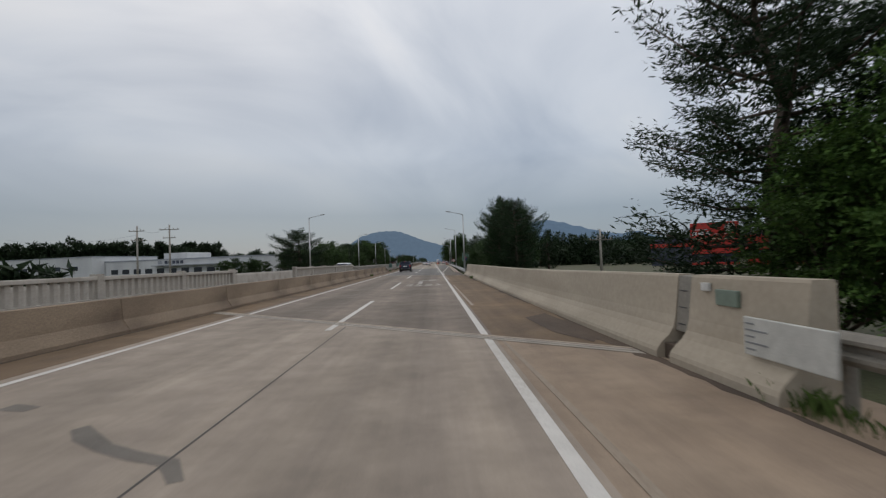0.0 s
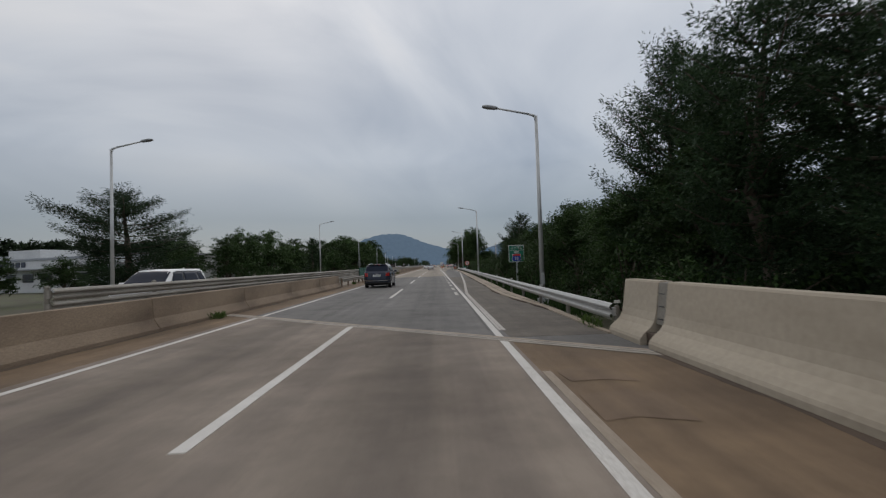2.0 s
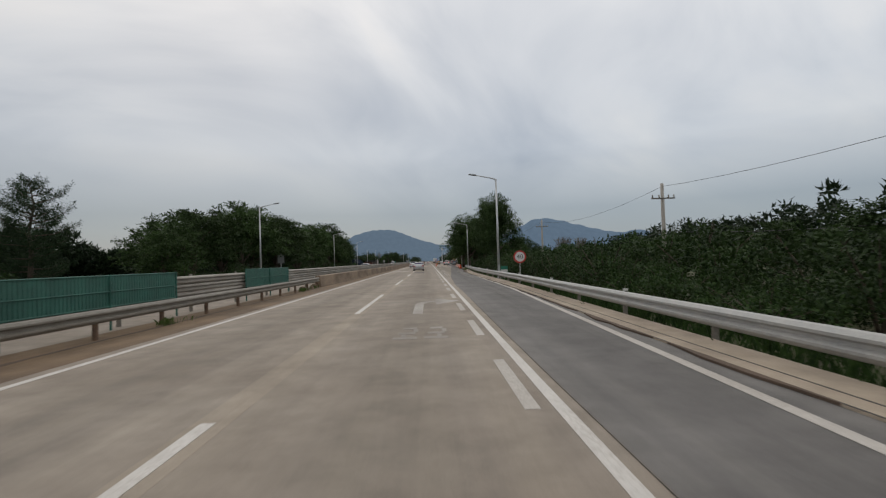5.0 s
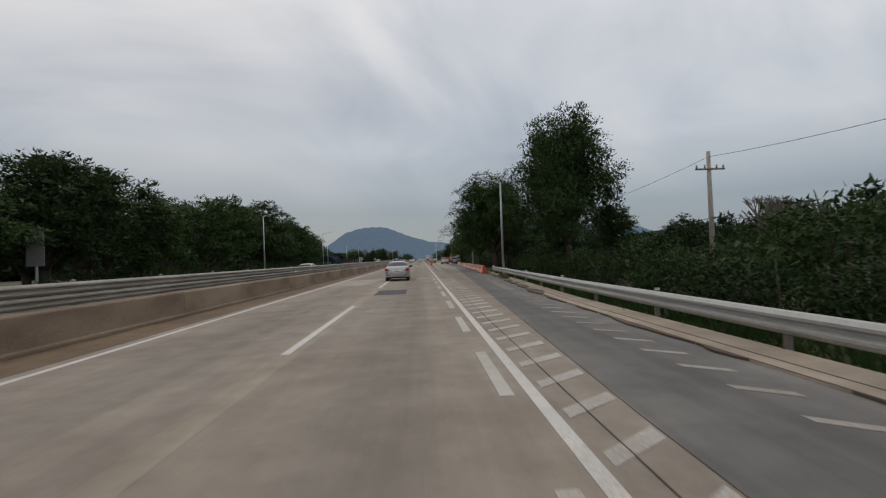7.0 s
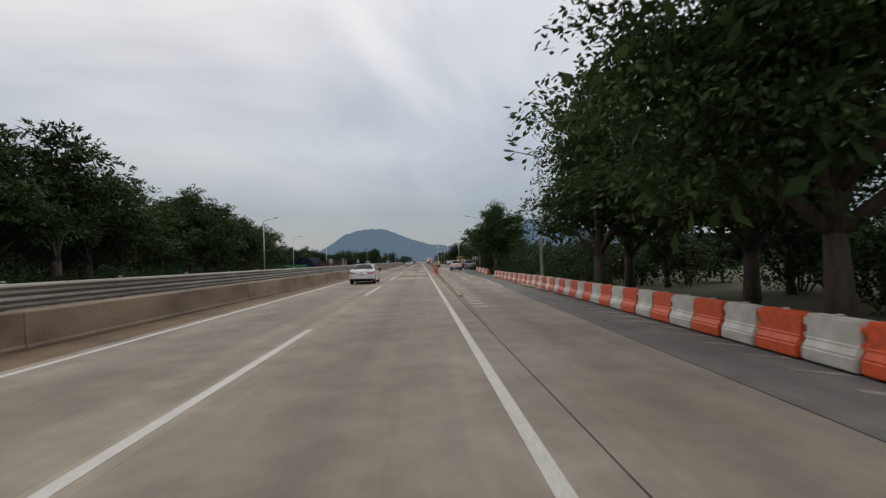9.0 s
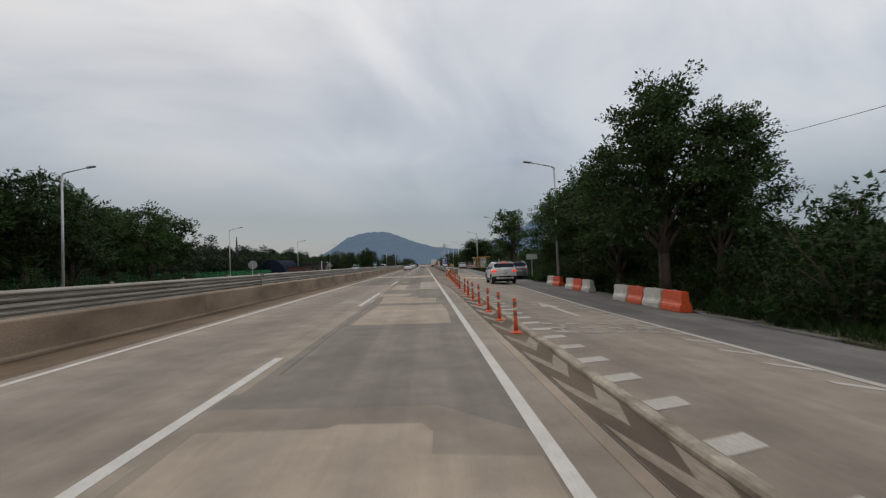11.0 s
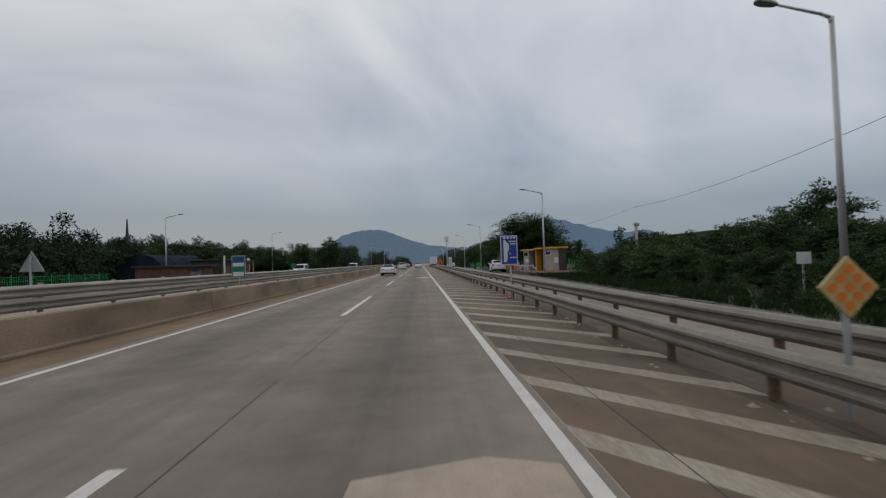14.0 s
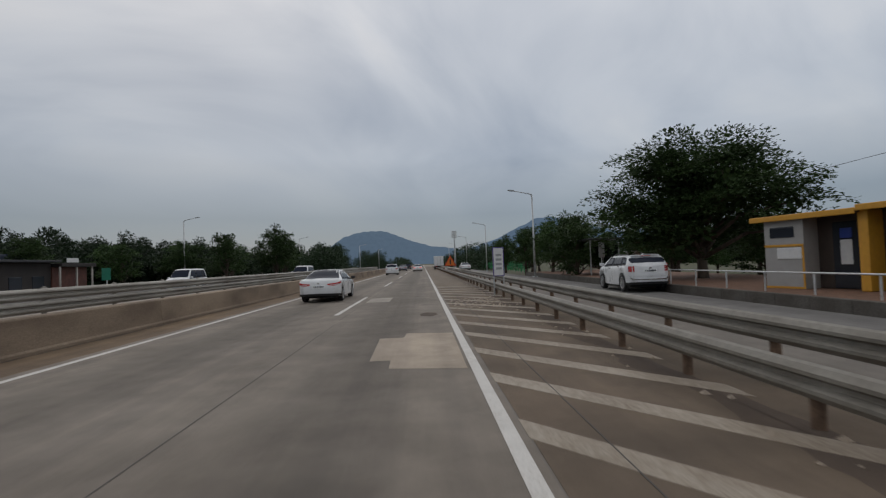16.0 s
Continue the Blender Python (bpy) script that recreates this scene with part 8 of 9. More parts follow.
for x0, x1, z in ((-0.22, -0.13, 2.39), (-0.08, 0.01, 2.39), (0.05, 0.13, 2.39), (0.17, 0.25, 2.39), (0.0, 0.28, 2.26), (0.04, 0.26, 2.16), (0.0, 0.06, 1.78), (0.02, 0.28, 1.62)):
    bm = bmesh.new()
    box(bm, x0, x1, -0.012, -0.004, z - 0.012, z + (0.06 if z > 2.35 else 0.03))
    part("print_bar", bm, SIGN_WHITE, th)

# other boards
th = panel_sign("field_board", "small green and white board behind the guardrail", (5.85, 139.0), 0, 0.55, 0.5, 0.45, SIGN_GREEN, [0.0])
bm = bmesh.new()
box(bm, -0.25, 0.25, -0.012, -0.003, 0.48, 0.68)
part("print_bar", bm, SIGN_WHITE, th)
panel_sign("blank_sign", "white board on a steel post among weeds", (10.1, 268.6), 0, 1.0, 0.48, 1.62, SIGN_WHITE, [0.0])
panel_sign("blank_sign", "small white board beside a street lamp", (12.9, 300.5), 0, 0.5, 0.4, 1.1, SIGN_WHITE, [0.0])
th = panel_sign("banner", "white and purple roadside banner", (3.95, 345.2), 0, 0.5, 1.3, 0.85, SIGN_WHITE, [-0.22, 0.22], SIGN_PURPLE)
for k in range(4):
    bm = bmesh.new()
    box(bm, -0.12, 0.14, -0.012, -0.004, 1.15 + 0.2 * k, 1.25 + 0.2 * k)
    part("print_bar", bm, SIGN_BACK, th)
th = thing("roadworks_sign", pose(4.9, 398, 0), "large orange triangular roadworks sign", "sign")
for name, s, y, m in (("rim", 1.0, 0.0, SIGN_RED), ("face", 0.82, -0.02, SIGN_ORANGE)):
    bm = bmesh.new()
    pts = [(-0.95 * s, 1.6 - 0.55 * s), (0.95 * s, 1.6 - 0.55 * s), (0, 1.6 + 1.1 * s)]
    a = [bm.verts.new((x, y, z)) for x, z in pts]
    b = [bm.verts.new((x, y + 0.03, z)) for x, z in pts]
    bm.faces.new(a)
    bm.faces.new(b[::-1])
    for i in range(3):
        bm.faces.new((a[i], a[(i + 1) % 3], b[(i + 1) % 3], b[i]))
    bmesh.ops.recalc_face_normals(bm, faces=bm.faces[:])
    part(name, bm, m, th)
bm = bmesh.new()
box(bm, -0.1, 0.1, -0.03, -0.021, 1.3, 2.1)
part("symbol_bar", bm, BLACK, th)
for x in (-0.5, 0.5):
    bm = bmesh.new()
    tube(bm, (x, 0.06, 0), (x, 0.06, 1.5), 0.035, 0.035, 8)
    part("post", bm, POLE, th)
moulded_barrier([(4.6, 404), (5.0, 418)], 0)
# boards of the opposite road, seen from behind or edge-on
th = panel_sign("median_board", "green and white board on the median", (-8.25, 307.6), 0, 0.62, 1.0, 1.12, SIGN_GREEN, [0.0], SIGN_BACK)
for z, h, m in ((1.85, 0.17, SIGN_BLUE), (1.62, 0.17, SIGN_WHITE), (1.17, 0.2, SIGN_WHITE)):
    bm = bmesh.new()
    box(bm, -0.24, 0.24, -0.014, -0.005, z, z + h)
    part("print_bar", bm, m, th)
panel_sign("sign_back", "grey back of a large sign on a pole", (-21.2, 170.6), 8, 0.9, 2.2, 1.9, SIGN_BACK, [0.0], post_r=0.07)
panel_sign("median_board", "small grey board on the opposite verge", (-17.6, 352.0), 0, 0.5, 0.7, 1.3, SIGN_GREEN, [0.0])
for kind, x, y, z in (("round", -15.9, 271.0, 2.0), ("triangle", -15.6, 305.3, 2.0)):
    th = thing("sign_back", pose(x, y, 0), f"grey back of a {kind} road sign", "sign")
    bm = bmesh.new()
    if kind == "round":
        tube(bm, (0, 0, z), (0, 0.03, z), 0.42, 0.42, 28)
    else:
        pts = [(-0.5, z - 0.35), (0.5, z - 0.35), (0, z + 0.5)]
        a = [bm.verts.new((px, 0, pz)) for px, pz in pts]
        b = [bm.verts.new((px, 0.03, pz)) for px, pz in pts]
        bm.faces.new(a)
        bm.faces.new(b[::-1])
        for i in range(3):
            bm.faces.new((a[i], a[(i + 1) % 3], b[(i + 1) % 3], b[i]))
        bmesh.ops.recalc_face_normals(bm, faces=bm.faces[:])
    part("panel", bm, SIGN_BACK, th)
    bm = bmesh.new()
    tube(bm, (0, -0.05, -0.2), (0, -0.05, z + 0.3), 0.035, 0.035, 8)
    part("post", bm, POLE, th)


# ------------------------------------------------------------------ buildings
WHITE_CLAD = mat("white_cladding", (0.62, 0.63, 0.63), 0.6, var=0.06, scale=0.3, fine=4, tint=(0.5, 0.51, 0.52), stretch=(1, 1, 0.2))
GREY_CLAD = mat("grey_cladding", (0.33, 0.35, 0.38), 0.6, var=0.06, scale=0.4, fine=5)
WINDOW_DARK = mat("dark_window_glass", (0.03, 0.035, 0.045), 0.1, var=0.1, scale=0.5)
RED_CLAD = mat("red_cladding", (0.50, 0.035, 0.022), 0.55, var=0.06, scale=0.4, fine=6, tint=(0.40, 0.03, 0.02))
TUNNEL_BLUE = mat("tunnel_sheet_blue", (0.018, 0.026, 0.045), 0.95, var=0.2, scale=0.8, spec=0.1)
NAVY_CLAD = mat("dark_blue_cladding", (0.045, 0.055, 0.085), 0.5, var=0.08, scale=0.5)


def block(th, name, x0, x1, y0, y1, z0, z1, m, label="", bev=0.03):
    bm = bmesh.new()
    box(bm, x0, x1, y0, y1, z0, z1, bev)
    return part(name, bm, m, th, label)


# long white warehouse to the left; local x runs along the front
th = thing("warehouse", pose(-34.5, 97.5, -0.5, 0, 0, -20), "long white industrial warehouse with flat roof", "building")
block(th, "main_hall", -46, 0, 0, 18, 0, 4.3, WHITE_CLAD)
block(th, "roof_edge", -46.1, 0.1, -0.1, 18.1, 4.303, 4.6, GREY_CLAD)
block(th, "side_hall", -86, -46.2, -3, 14, 0, 5.6, WHITE_CLAD)
block(th, "roof_edge", -86.1, -46.1, -3.1, 14.1, 5.603, 5.85, GREY_CLAD)
block(th, "penthouse", -31, -24, 3, 10, 4.61, 6.0, WHITE_CLAD)
block(th, "canopy", -30, -2, -1.2, -0.004, 3.0, 3.2, GREY_CLAD)
for k in range(12):
    block(th, "window", -44 + 3.6 * k, -44 + 3.6 * k + 2.2, -0.05, 0.06, 1.4, 2.5, WINDOW_DARK)
for k in range(6):
    block(th, "window", -84 + 6.0 * k, -84 + 6.0 * k + 3.2, -3.05, -2.9, 2.6, 3.6, WINDOW_DARK)
block(th, "gate", -9, -6, -0.06, 0.05, 0, 2.8, GREY_CLAD)
for k in range(5):
    block(th, "sign_bar", -27.2 + 1.15 * k, -26.4 + 1.15 * k, -0.12, -0.004, 3.45, 4.15, NAVY_CLAD)
block(th, "sign_mark", -29.2, -28.0, -0.12, -0.004, 3.45, 4.15, GREY_CLAD)

# red factory shop to the right
th = thing("factory_shop", pose(45.4, 74.2, -0.6, 0, 0, -33), "red factory building with a tall red sign wall", "building")
block(th, "sign_wall", -3.4, 3.4, -0.3, 0.3, 1.9, 6.9, RED_CLAD)
block(th, "window_band", -3.3, 3.3, -0.15, 0.25, 0.5, 1.897, WINDOW_DARK)
block(th, "plinth", -3.35, 3.35, -0.2, 0.28, 0, 0.497, RED_CLAD)
for x0, x1, z, h in ((-3.0, -0.9, 5.75, 0.1), (-3.1, -2.4, 4.9, 0.55), (-2.2, -1.5, 4.9, 0.55), (-1.3, -0.6, 4.9, 0.55), (0.0, 2.6, 5.0, 0.06)):
    block(th, "sign_bar", x0, x1, -0.36, -0.302, z, z + h, SIGN_WHITE, bev=0.01)
for k in range(7):
    block(th, "sign_bar", -3.0 + 0.86 * k, -2.4 + 0.86 * k, -0.36, -0.302, 4.1, 4.5, mat("sign_gold", (0.6, 0.5, 0.32), 0.5) if k == 0 else bpy.data.materials["sign_gold"], bev=0.01)
bm = bmesh.new()
tube(bm, (2.2, -0.35, 5.9), (2.2, -0.302, 5.9), 0.75, 0.75, 28)
part("sign_disc", bm, SIGN_WHITE, th)
block(th, "shop_wing", -9.6, -3.6, 1.5, 9, 0, 3.1, NAVY_CLAD)
block(th, "wing_fascia", -9.7, -3.55, 1.4, 9, 3.103, 3.8, RED_CLAD)
block(th, "wing_roof", -9.0, -3.7, 2.0, 8.6, 3.803, 4.6, NAVY_CLAD)
block(th, "hall_plinth", 4.4, 26, -0.8, 9, 0, 0.9, RED_CLAD)
block(th, "hall_window_band", 4.5, 26, -0.6, 9, 0.903, 2.3, WINDOW_DARK)
block(th, "hall_fascia", 4.3, 26.1, -0.9, 9, 2.303, 4.6, RED_CLAD)
block(th, "hall_roof", 4.6, 26, -0.4, 9, 4.603, 5.1, NAVY_CLAD)

# booth with two doors at the bus stop
BROWN = mat("dark_brown_panel", (0.06, 0.042, 0.032), 0.6, var=0.15, scale=2)
GREY_PANEL = mat("grey_wall_panel", (0.36, 0.35, 0.335), 0.6, var=0.06, scale=2)
OCHRE = mat("ochre_trim", (0.60, 0.30, 0.03), 0.5, var=0.06)
PAVERS = mat("red_brown_pavers", (0.19, 0.10, 0.062), 0.85, var=0.18, scale=4, fine=30, bump=0.3)
th = thing("toilet_booth", pose(13.85, 333.3, 0.28, 0, 0, 14.5), "grey roadside toilet booth with ochre trim", "building")
th.matrix_basis = th.matrix_basis @ Matrix.Diagonal((0.5, 0.72, 1, 1))
block(th, "back_wall", 1.3, 3.0, 0, 9.2, 0, 2.3, BROWN)
block(th, "room", 0, 1.297, 0, 2.9, 0, 2.3, GREY_PANEL)
block(th, "room", 0, 1.297, 7.4, 9.2, 0, 2.3, GREY_PANEL)
block(th, "pier", 0.0, 1.297, 4.95, 5.3, 0, 2.3, OCHRE)
block(th, "roof", -0.35, 3.3, -0.25, 5.2, 2.303, 2.44, BROWN)
block(th, "roof", -0.35, 3.3, 5.203, 9.6, 2.243, 2.36, BROWN)
block(th, "fascia", -0.42, -0.353, -0.3, 5.2, 2.28, 2.46, OCHRE)
block(th, "fascia", -0.42, -0.353, 5.203, 9.7, 2.2, 2.38, OCHRE)
block(th, "end_fascia", -0.4, 3.3, -0.32, -0.253, 2.28, 2.46, OCHRE)
for y0 in (3.25, 5.7):
    block(th, "door", 1.24, 1.297, y0, y0 + 1.1, 0.02, 2.05, WINDOW_DARK)
    block(th, "notice", 1.2, 1.237, y0 + 0.35, y0 + 0.8, 0.75, 1.5, SIGN_WHITE)
    block(th, "notice", 1.2, 1.237, y0 + 0.35, y0 + 0.8, 1.55, 1.85, SIGN_BLUE)
for y0, y1 in ((0, 2.9), (7.4, 9.2)):
    block(th, "trim", -0.04, -0.003, y0, y1, 1.35, 1.43, OCHRE)
    block(th, "trim", -0.04, -0.003, y0, y1, 0.0, 0.07, OCHRE)
    block(th, "trim", -0.04, -0.003, y0, y0 + 0.09, 0.073, 1.347, OCHRE)
block(th, "window_frame", -0.04, -0.003, 0.6, 2.1, 1.6, 2.1, SIGN_WHITE)
block(th, "window_pane", -0.055, -0.043, 0.7, 1.3, 1.68, 2.02, WINDOW_DARK)
block(th, "window_pane", -0.055, -0.043, 1.4, 2.0, 1.68, 2.02, WINDOW_DARK)
block(th, "window_pane", -0.03, -0.003, 7.8, 8.9, 1.65, 2.0, WINDOW_DARK)
block(th, "notice", -0.05, -0.003, 7.5, 8.6, 0.95, 1.32, SIGN_WHITE)
block(th, "end_notice", 0.2, 1.1, -0.05, -0.003, 0.8, 1.4, SIGN_WHITE)

# bus stop pavement, kerb and rail
KERB_DARK = mat("grimy_kerb_concrete", (0.11, 0.1, 0.088), 0.9, var=0.2, scale=1.5, fine=20, bump=0.2, tint=(0.07, 0.06, 0.05))
bm = bmesh.new()
flat(bm, [(10.75, 327.5), (17.5, 327.5), (19, 372), (11.3, 372)], -0.3, 0.28)
tagged(part("pavement", bm, PAVERS), "red-brown paved bus stop platform", "pavement", kind="structure")
bm = bmesh.new()
for k in range(36):
    y = 327.5 + 1.24 * k
    x = 10.55 + 0.013 * (y - 327.5)
    box(bm, x, x + 0.18, y, y + 1.22, -0.3, 0.30, 0.02)
tagged(part("kerb", bm, KERB_DARK), "grimy concrete kerb of the bus stop", "kerb", kind="structure")
bm = bmesh.new()
for k in range(56):
    y = 235.0 + 1.24 * k
    x = ASPH_R(y) + 0.02
    box(bm, x, x + 0.16, y, y + 1.22, -0.3 + fall(x, y), fall(x, y) + 0.05 + 0.02 * math.sin(k * 3.7), 0.02)
tagged(part("kerb", bm, ASPH), "low grimy concrete kerb along the verge", "kerb", kind="structure")
WHITE_PIPE = mat("white_pipe", (0.55, 0.56, 0.56), 0.4, metal=0.3, var=0.06)
th = thing("hand_rail", (11.15, 331.0, 0.28), "pale steel hand rail along the platform", "railing")
for z in (0.6,):
    bm = bmesh.new()
    pipe(bm, [(0, 0, z), (0, 3.0, z), (0, 15.0, z)] if z > 0.5 else [(0, 3.0, z), (0, 15.0, z)], [0.025, 0.025, 0.025][: 3 if z > 0.5 else 2], 8)
    part("rail", bm, WHITE_PIPE, th)
bm = bmesh.new()
pipe(bm, [(0, 0, 0.6), (-0.1, -1.6, 0.3), (-0.1, -1.9, 0.25)], [0.025] * 3, 8)
part("ramp_rail", bm, WHITE_PIPE, th)
for k in range(9):
    bm = bmesh.new()
    tube(bm, (0, 1.85 * k, 0), (0, 1.85 * k, 0.6), 0.028, 0.028, 8)
    part("rail_post", bm, WHITE_PIPE, th)
# shelter, bins, posts
th = thing("bus_shelter", pose(12.6, 356.0, 0.28), "glass bus shelter with a flat dark roof", "shelter")
block(th, "roof", -0.6, 1.8, 0, 6.2, 2.45, 2.58, DARK_METAL)
for x, y in ((-0.4, 0.3), (1.6, 0.3), (-0.4, 5.9), (1.6, 5.9), (1.6, 3.1)):
    bm = bmesh.new()
    tube(bm, (x, y, 0), (x, y, 2.45), 0.05, 0.05, 8)
    part("post", bm, STEEL, th)
block(th, "back_panel", 1.58, 1.62, 0.4, 5.8, 0.4, 2.1, WINDOW_DARK)
block(th, "bench", 1.0, 1.45, 0.8, 5.2, 0.4, 0.46, mat("bench_wood", (0.22, 0.13, 0.07), 0.6))
block(th, "bench_leg", 1.15, 1.25, 1.2, 1.3, 0, 0.397, STEEL)
block(th, "bench_leg", 1.15, 1.25, 4.7, 4.8, 0, 0.397, STEEL)
for k in range(3):
    th = thing("sand_bin", pose(12.3 + 0.1 * k, 347.0 + 1.15 * k, 0.28), "orange plastic bin on the platform", "bin", "orange bins")
    block(th, "tub", -0.35, 0.35, 0, 1.05, 0, 0.75, ORANGE, bev=0.06)
    block(th, "lid", -0.38, 0.38, -0.03, 1.08, 0.753, 0.86, ORANGE, bev=0.04)
panel_sign("stop_post", "bus stop post with a small board", (11.4, 352.2), 0, 0.35, 0.9, 1.5, SIGN_BACK, [0.0])
panel_sign("notice_board", "white notice board near the shelter", (12.4, 350.2), 0, 1.0, 0.9, 0.9, SIGN_WHITE, [-0.4, 0.4])

# green mesh fence beside the booth
FENCE_GREEN = mat("fence_green", (0.03, 0.30, 0.10), 0.5, var=0.1)
for n, (x0, y0, x1, y1) in enumerate(((13.4, 326.8, 20.5, 327.6), (14, 384, 15.5, 430), (15.5, 430, 17, 470), (-38, 300, -38, 345), (-38.2, 250, -38, 299))):
    ln = math.dist((x0, y0), (x1, y1))
    th = thing("mesh_fence", pose(x0, y0, -0.2, 0, 0, math.degrees(math.atan2(y1 - y0, x1 - x0))), "green wire mesh fence on posts", "fence", "green fences")
    bm = bmesh.new()
    for k in range(int(ln / 0.25)):
        box(bm, 0.25 * k, 0.25 * k + 0.03, -0.01, 0.01, 0.2, 1.55)
    for z in (0.2, 0.65, 1.1, 1.52):
        box(bm, 0, ln, -0.012, 0.012, z, z + 0.03)
    part("mesh", bm, FENCE_GREEN, th)
    for k in range(int(ln / 2.4) + 1):
        bm = bmesh.new()
        tube(bm, (2.4 * k, 0, 0), (2.4 * k, 0, 1.75), 0.045, 0.045, 8)
        part("fence_post", bm, FENCE_GREEN, th)

# sheds of the left bus stop
SHED_DARK = mat("dark_shed_boards", (0.035, 0.028, 0.025), 0.7, var=0.2, scale=2, fine=20, stretch=(1, 1, 0.2))
SHED_RED = mat("red_brown_boards", (0.13, 0.05, 0.035), 0.7, var=0.2, scale=2, fine=20)
th = thing("market_shed", pose(-28.0, 355.0, -0.2), "low dark market shed with a red-brown porch", "building")
block(th, "hall", -5, -0.6, 0, 7.4, 0, 2.95, SHED_DARK)
block(th, "porch", -4.6, -0.5, 7.41, 11.2, 0, 2.6, SHED_RED)
block(th, "roof", -5.4, 0.1, -0.3, 7.6, 2.953, 3.12, DARK_METAL)
block(th, "porch_roof", -4.9, 0.1, 7.61, 11.5, 2.603, 2.9, SHED_DARK)
for y in (7.5, 9.3, 11.1):
    block(th, "porch_post", -0.1, 0.03, y, y + 0.12, 0, 2.603, FAR_CONC)
block(th, "name_board", 0.0, 0.05, 8.2, 9.5, 2.95, 3.3, SIGN_WHITE)
block(th, "door", -0.6, -0.55, 1.6, 2.7, 0.0, 2.1, mat("brown_shed_door", (0.10, 0.06, 0.04), 0.6))
for y in (3.6, 5.6):
    block(th, "window", -0.6, -0.56, y, y + 1.1, 0.9, 1.9, WINDOW_DARK)
th = thing("market_stall", pose(-28.6, 341.0, -0.2), "red-brown stall with a wide window below a flat roof", "building")
block(th, "stall_wall", -4, 0, 0, 11.0, 0, 2.1, SHED_RED)
block(th, "stall_roof", -4.3, 0.6, -0.3, 11.3, 2.103, 2.3, SHED_DARK)
block(th, "window", 0.0, 0.05, 4.4, 8.2, 0.9, 1.8, WINDOW_DARK)
th = thing("white_post", pose(-27.0, 352.0, -0.2), "plain white post before the sheds", "post")
block(th, "shaft", -0.1, 0.1, -0.1, 0.1, 0, 3.5, SIGN_WHITE)
for at, ln, rad, lab, m in (((-41.0, 373.0, -0.3), 13.5, 4.4, "dark blue arched greenhouse tunnel", TUNNEL_BLUE),):
    th = thing("greenhouse", pose(*at, 0, 0, 172), lab, "greenhouse", "greenhouses")
    bm = bmesh.new()
    rings = []
    for y in np.linspace(0, ln, 9):
        rings.append([bm.verts.new((rad * math.cos(radians(a)), float(y), rad * math.sin(radians(a)))) for a in range(0, 181, 15)])
    for a, b in zip(rings, rings[1:]):
        for i in range(12):
            bm.faces.new((a[i], a[i + 1], b[i + 1], b[i]))
    bm.faces.new(rings[0])
    bm.faces.new(rings[-1][::-1])
    bmesh.ops.recalc_face_normals(bm, faces=bm.faces[:])
    part("cover", bm, m, th, smooth=False)
    for y in np.linspace(0, ln, 5):
        bm = bmesh.new()
        pr = [Vector((rad * 1.01 * math.cos(radians(a)), float(y), rad * 1.01 * math.sin(radians(a)))) for a in range(0, 181, 20)]
        pipe(bm, pr, [0.04] * len(pr), 6)
        part("hoop", bm, m, th)
# low farm sheds beyond the right verge
th = thing("farm_shed", pose(41, 320, -0.4, 0, 0, -8), "low dark farm shed with pale roof and yellow sign strip", "building")
block(th, "hall", 0, 26, 0, 8, 0, 1.35, NAVY_CLAD)
block(th, "roof", -0.4, 26.4, -0.6, 8.4, 1.353, 1.55, WHITE_CLAD)
block(th, "sign_strip", 8, 16, -0.1, -0.003, 0.75, 1.3, YELLOW)
for k in range(6):
    block(th, "sign_bar", 8.5 + 1.2 * k, 9.3 + 1.2 * k, -0.13, -0.103, 0.88, 1.18, SIGN_RED)
for k in range(4):
    th = thing("greenhouse", pose(24 + 7 * k, 308 - 1.5 * k, -0.4, 0, 0, -80), "pale plastic greenhouse in the fields", "greenhouse", "greenhouses")
    bm = bmesh.new()
    rings = []
    for y in (0, 3, 6, 9):
        rings.append([bm.verts.new((1.6 * math.cos(radians(a)), float(y), 0.95 * math.sin(radians(a)))) for a in range(0, 181, 20)])
    for a, b in zip(rings, rings[1:]):
        for i in range(9):
            bm.faces.new((a[i], a[i + 1], b[i + 1], b[i]))
    bm.faces.new(rings[0])
    bm.faces.new(rings[-1][::-1])
    bmesh.ops.recalc_face_normals(bm, faces=bm.faces[:])
    part("cover", bm, WHITE_CLAD, th)

# radio mast far ahead
th = thing("radio_mast", pose(11.0, 475, 0), "slim radio mast with a round antenna cage", "mast")
bm = bmesh.new()
tube(bm, (0, 0, -0.5), (0, 0, 11.5), 0.25, 0.14, 10)
part("mast", bm, POLE, th)
for z in (9.6, 10.6, 11.6):
    bm = bmesh.new()
    for i in range(12):
        a, b = 2 * math.pi * i / 12, 2 * math.pi * (i + 1) / 12
        tube(bm, (0.8 * math.cos(a), 0.8 * math.sin(a), z), (0.8 * math.cos(b), 0.8 * math.sin(b), z), 0.05, 0.05, 5)
    part("ring", bm, POLE, th)
for i in range(6):
    a = 2 * math.pi * i / 6
    bm = bmesh.new()
    box(bm, -0.12, 0.12, -0.06, 0.06, 9.5, 11.7, 0.02)
    ob = part("antenna", bm, SIGN_WHITE, th)
    ob.matrix_local = pose(0.75 * math.cos(a), 0.75 * math.sin(a), 0, 0, 0, math.degrees(a) + 90)
# pointed tower behind the left woods
th = thing("pointed_mast", pose(-66, 395, 0), "dark pointed mast above the woods", "mast")
bm = bmesh.new()
tube(bm, (0, 0, 0), (0, 0, 13.5), 1.0, 0.12, 6)
part("mast", bm, DARK_METAL, th)


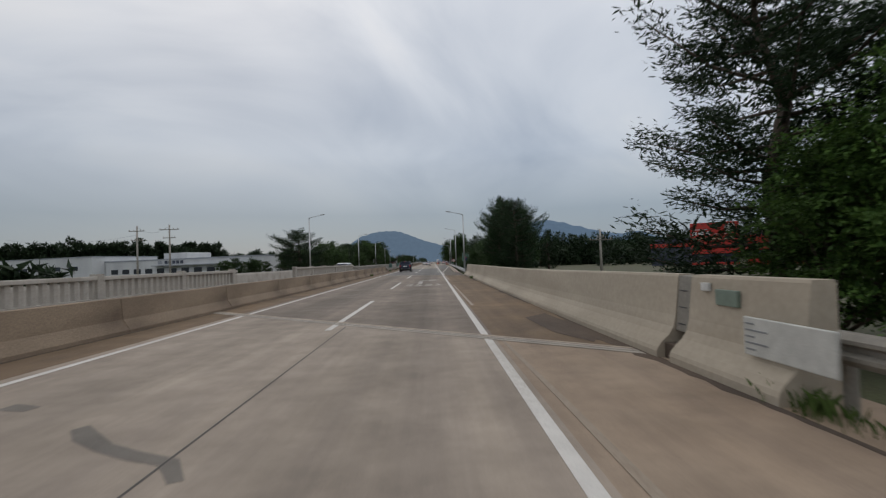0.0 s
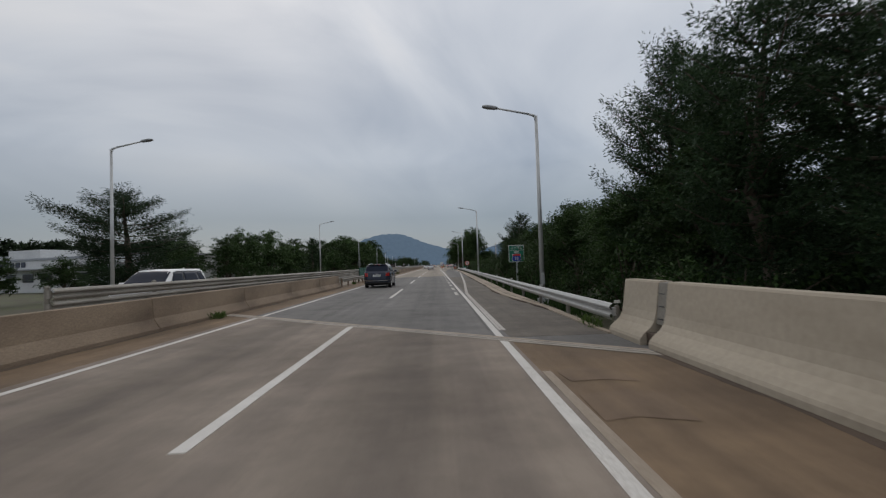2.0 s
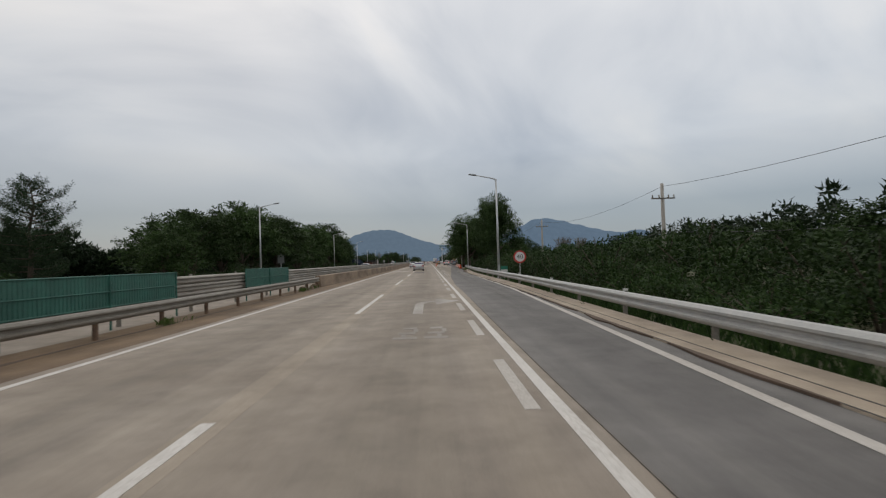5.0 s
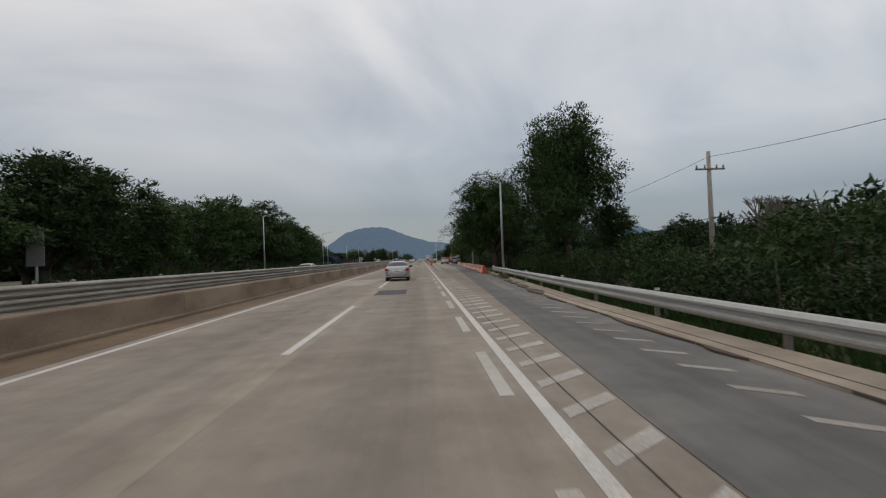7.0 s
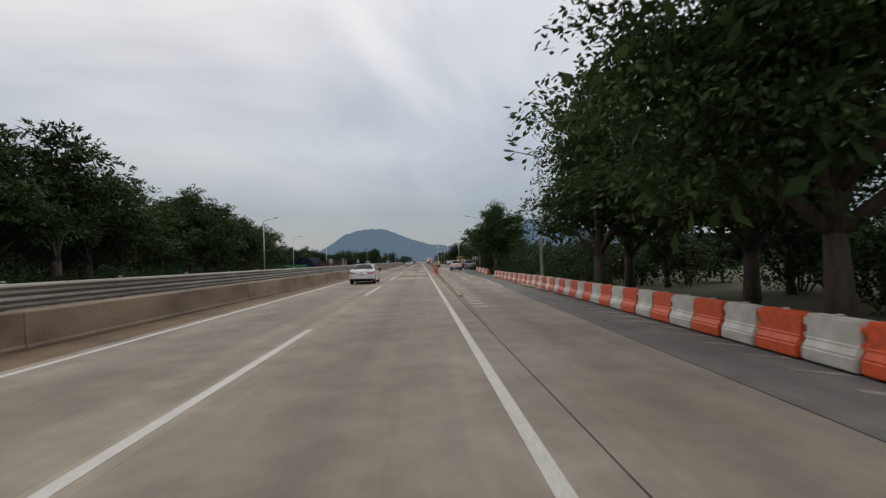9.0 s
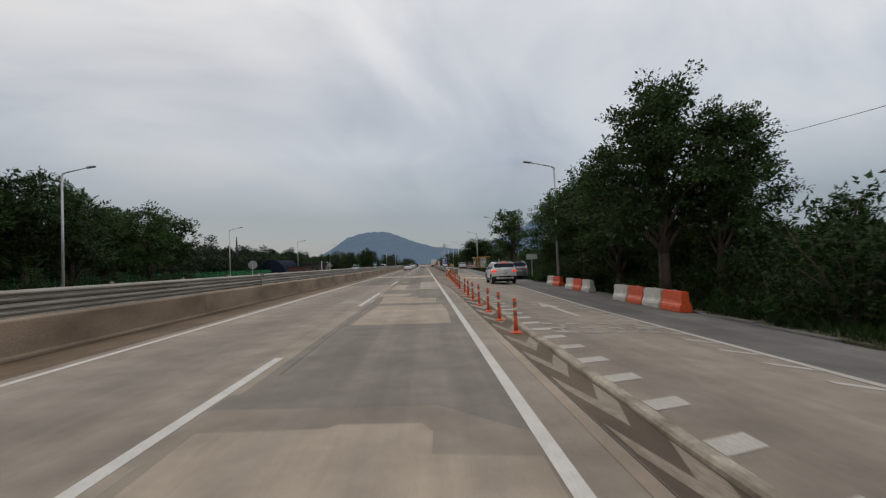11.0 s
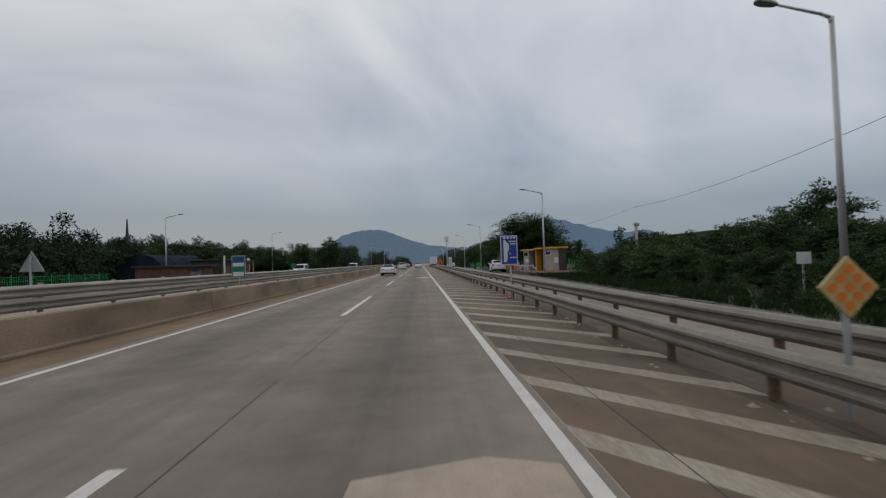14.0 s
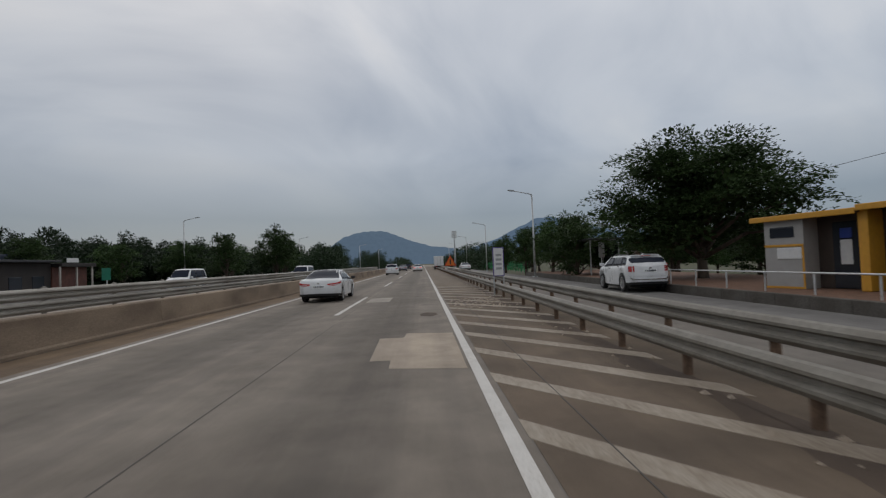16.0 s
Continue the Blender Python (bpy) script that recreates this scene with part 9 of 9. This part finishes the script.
# ------------------------------------------------------------------ grass, weeds and litter
def grass(name, label, spots, n, h, seed, material):
    """Thin upright blades in tufts; spots: functions from a random pair to (x, y)."""
    r = np.random.default_rng(seed)
    v, f = [], []
    i = 0
    for _ in range(n):
        x, y, z = spots(r)
        for _b in range(6):
            a = r.uniform(0, 6.283)
            hh = h * r.uniform(0.5, 1.3)
            bx, by = x + r.normal(0, 0.07), y + r.normal(0, 0.07)
            dx, dy = math.cos(a), math.sin(a)
            w = (0.012 + 0.01 * r.random()) * min(1.0, h / 0.5)
            lean = hh * r.uniform(0.15, 0.7)
            v += [(bx - dy * w, by + dx * w, z), (bx + dy * w, by - dx * w, z), (bx + dx * lean * 0.4, by + dy * lean * 0.4, z + hh * 0.7), (bx + dx * lean, by + dy * lean, z + hh)]
            f += [(i, i + 1, i + 2), (i, i + 2, i + 3)]
            i += 4
    me = bpy.data.meshes.new(name)
    me.from_pydata(v, [], f)
    me.materials.append(material)
    tagged(new(name, me), label, "grass", kind="stuff")


def verge_spot(r):
    y = r.uniform(56, 190)
    return RAIL_X(y) + r.uniform(-0.1, 1.6), y, -0.3


def verge_spot2(r):
    y = r.uniform(231, 330)
    x = ASPH_R(y) + 0.25 + r.random() ** 1.5 * 3.5
    return x, y, fall(x, y) + 0.02


grass("verge_grass", "green grass under the guardrail", verge_spot, 3800, 0.32, 1, LEAF_SHRUB)
grass("verge_weeds", "green weeds along the verge kerb", verge_spot2, 6000, 0.26, 2, LEAF_SHRUB)
TUFTS = [(-7.45, 130.5, 0.8), (-7.5, 133.4, 0.9), (3.5, 39.6, 0.5), (3.55, 52.2, 0.8), (3.9, 5.0, 0.5), (3.75, 4.2, 0.6), (4.0, 3.2, 0.6), (-7.25, 57.0, 0.4), (-7.5, 84.0, 0.5), (-7.5, 97.0, 0.5), (-7.4, 108.0, 0.5), (-7.3, 116.0, 0.6), (5.5, 174.0, 0.7), (5.7, 176.5, 0.7)]


def tuft_spot(r):
    x, y, w = TUFTS[r.integers(len(TUFTS))]
    return x + r.normal(0, 0.07), y + r.normal(0, w * 0.4), 0.0


grass("weed_tufts", "small weed tufts growing at the barrier feet", tuft_spot, 260, 0.2, 3, LEAF_LIGHT)
# stones and crumbs on the island and in the gutter
r = np.random.default_rng(12)
bm = bmesh.new()
for _ in range(420):
    if r.random() < 0.5:
        x, y, z = r.uniform(1.6, 3.5), r.uniform(339.8, 344.0), 0.004
    else:
        y = r.uniform(284, 380)
        x, z = 3.3 + abs(r.normal(0, 0.35)), 0.004
    s = r.uniform(0.015, 0.05)
    v = [bm.verts.new((x + s * a * r.uniform(0.6, 1.2), y + s * b * r.uniform(0.6, 1.2), z + c * s * 0.9)) for a, b, c in ((-1, -1, 0), (1, -1, 0), (1, 1, 0), (-1, 1, 0), (0, 0, 1))]
    for q in ((0, 1, 4), (1, 2, 4), (2, 3, 4), (3, 0, 4)):
        bm.faces.new([v[i] for i in q])
tagged(part("road_crumbs", bm, GUTTER), "loose stones and concrete crumbs on the island", "stones", kind="stuff")
for x, y, w, h, a in ((-7.62, 133.9, 0.34, 0.3, 12), (-7.5, 132.7, 0.24, 0.2, 50), (-7.75, 131.6, 0.3, 0.22, 80)):
    th = thing("concrete_lump", pose(x, y, 0, 0, 0, a), "broken brown concrete lump at the wall end", "rubble", "rubble")
    bm = bmesh.new()
    lo = [bm.verts.new((w * math.cos(k * 1.05) * r.uniform(0.7, 1.1), w * math.sin(k * 1.05) * r.uniform(0.7, 1.1), -0.03)) for k in range(6)]
    hi = [bm.verts.new((v.co.x * r.uniform(0.4, 0.8), v.co.y * r.uniform(0.4, 0.8), h * r.uniform(0.6, 1.1))) for v in lo]
    for k in range(6):
        bm.faces.new((lo[k], lo[(k + 1) % 6], hi[(k + 1) % 6], hi[k]))
    bm.faces.new(hi)
    part("lump", bm, WALL_CONC, th)
for x, y, a in ((3.7, 304.3, 70),):
    th = thing("fallen_strip", pose(x, y, 0.02, 0, 0, a), "broken orange plastic strip lying on the ground", "debris", "debris")
    bm = bmesh.new()
    box(bm, -0.35, 0.35, -0.05, 0.05, 0.0, 0.05, 0.012)
    part("strip", bm, ORANGE, th)
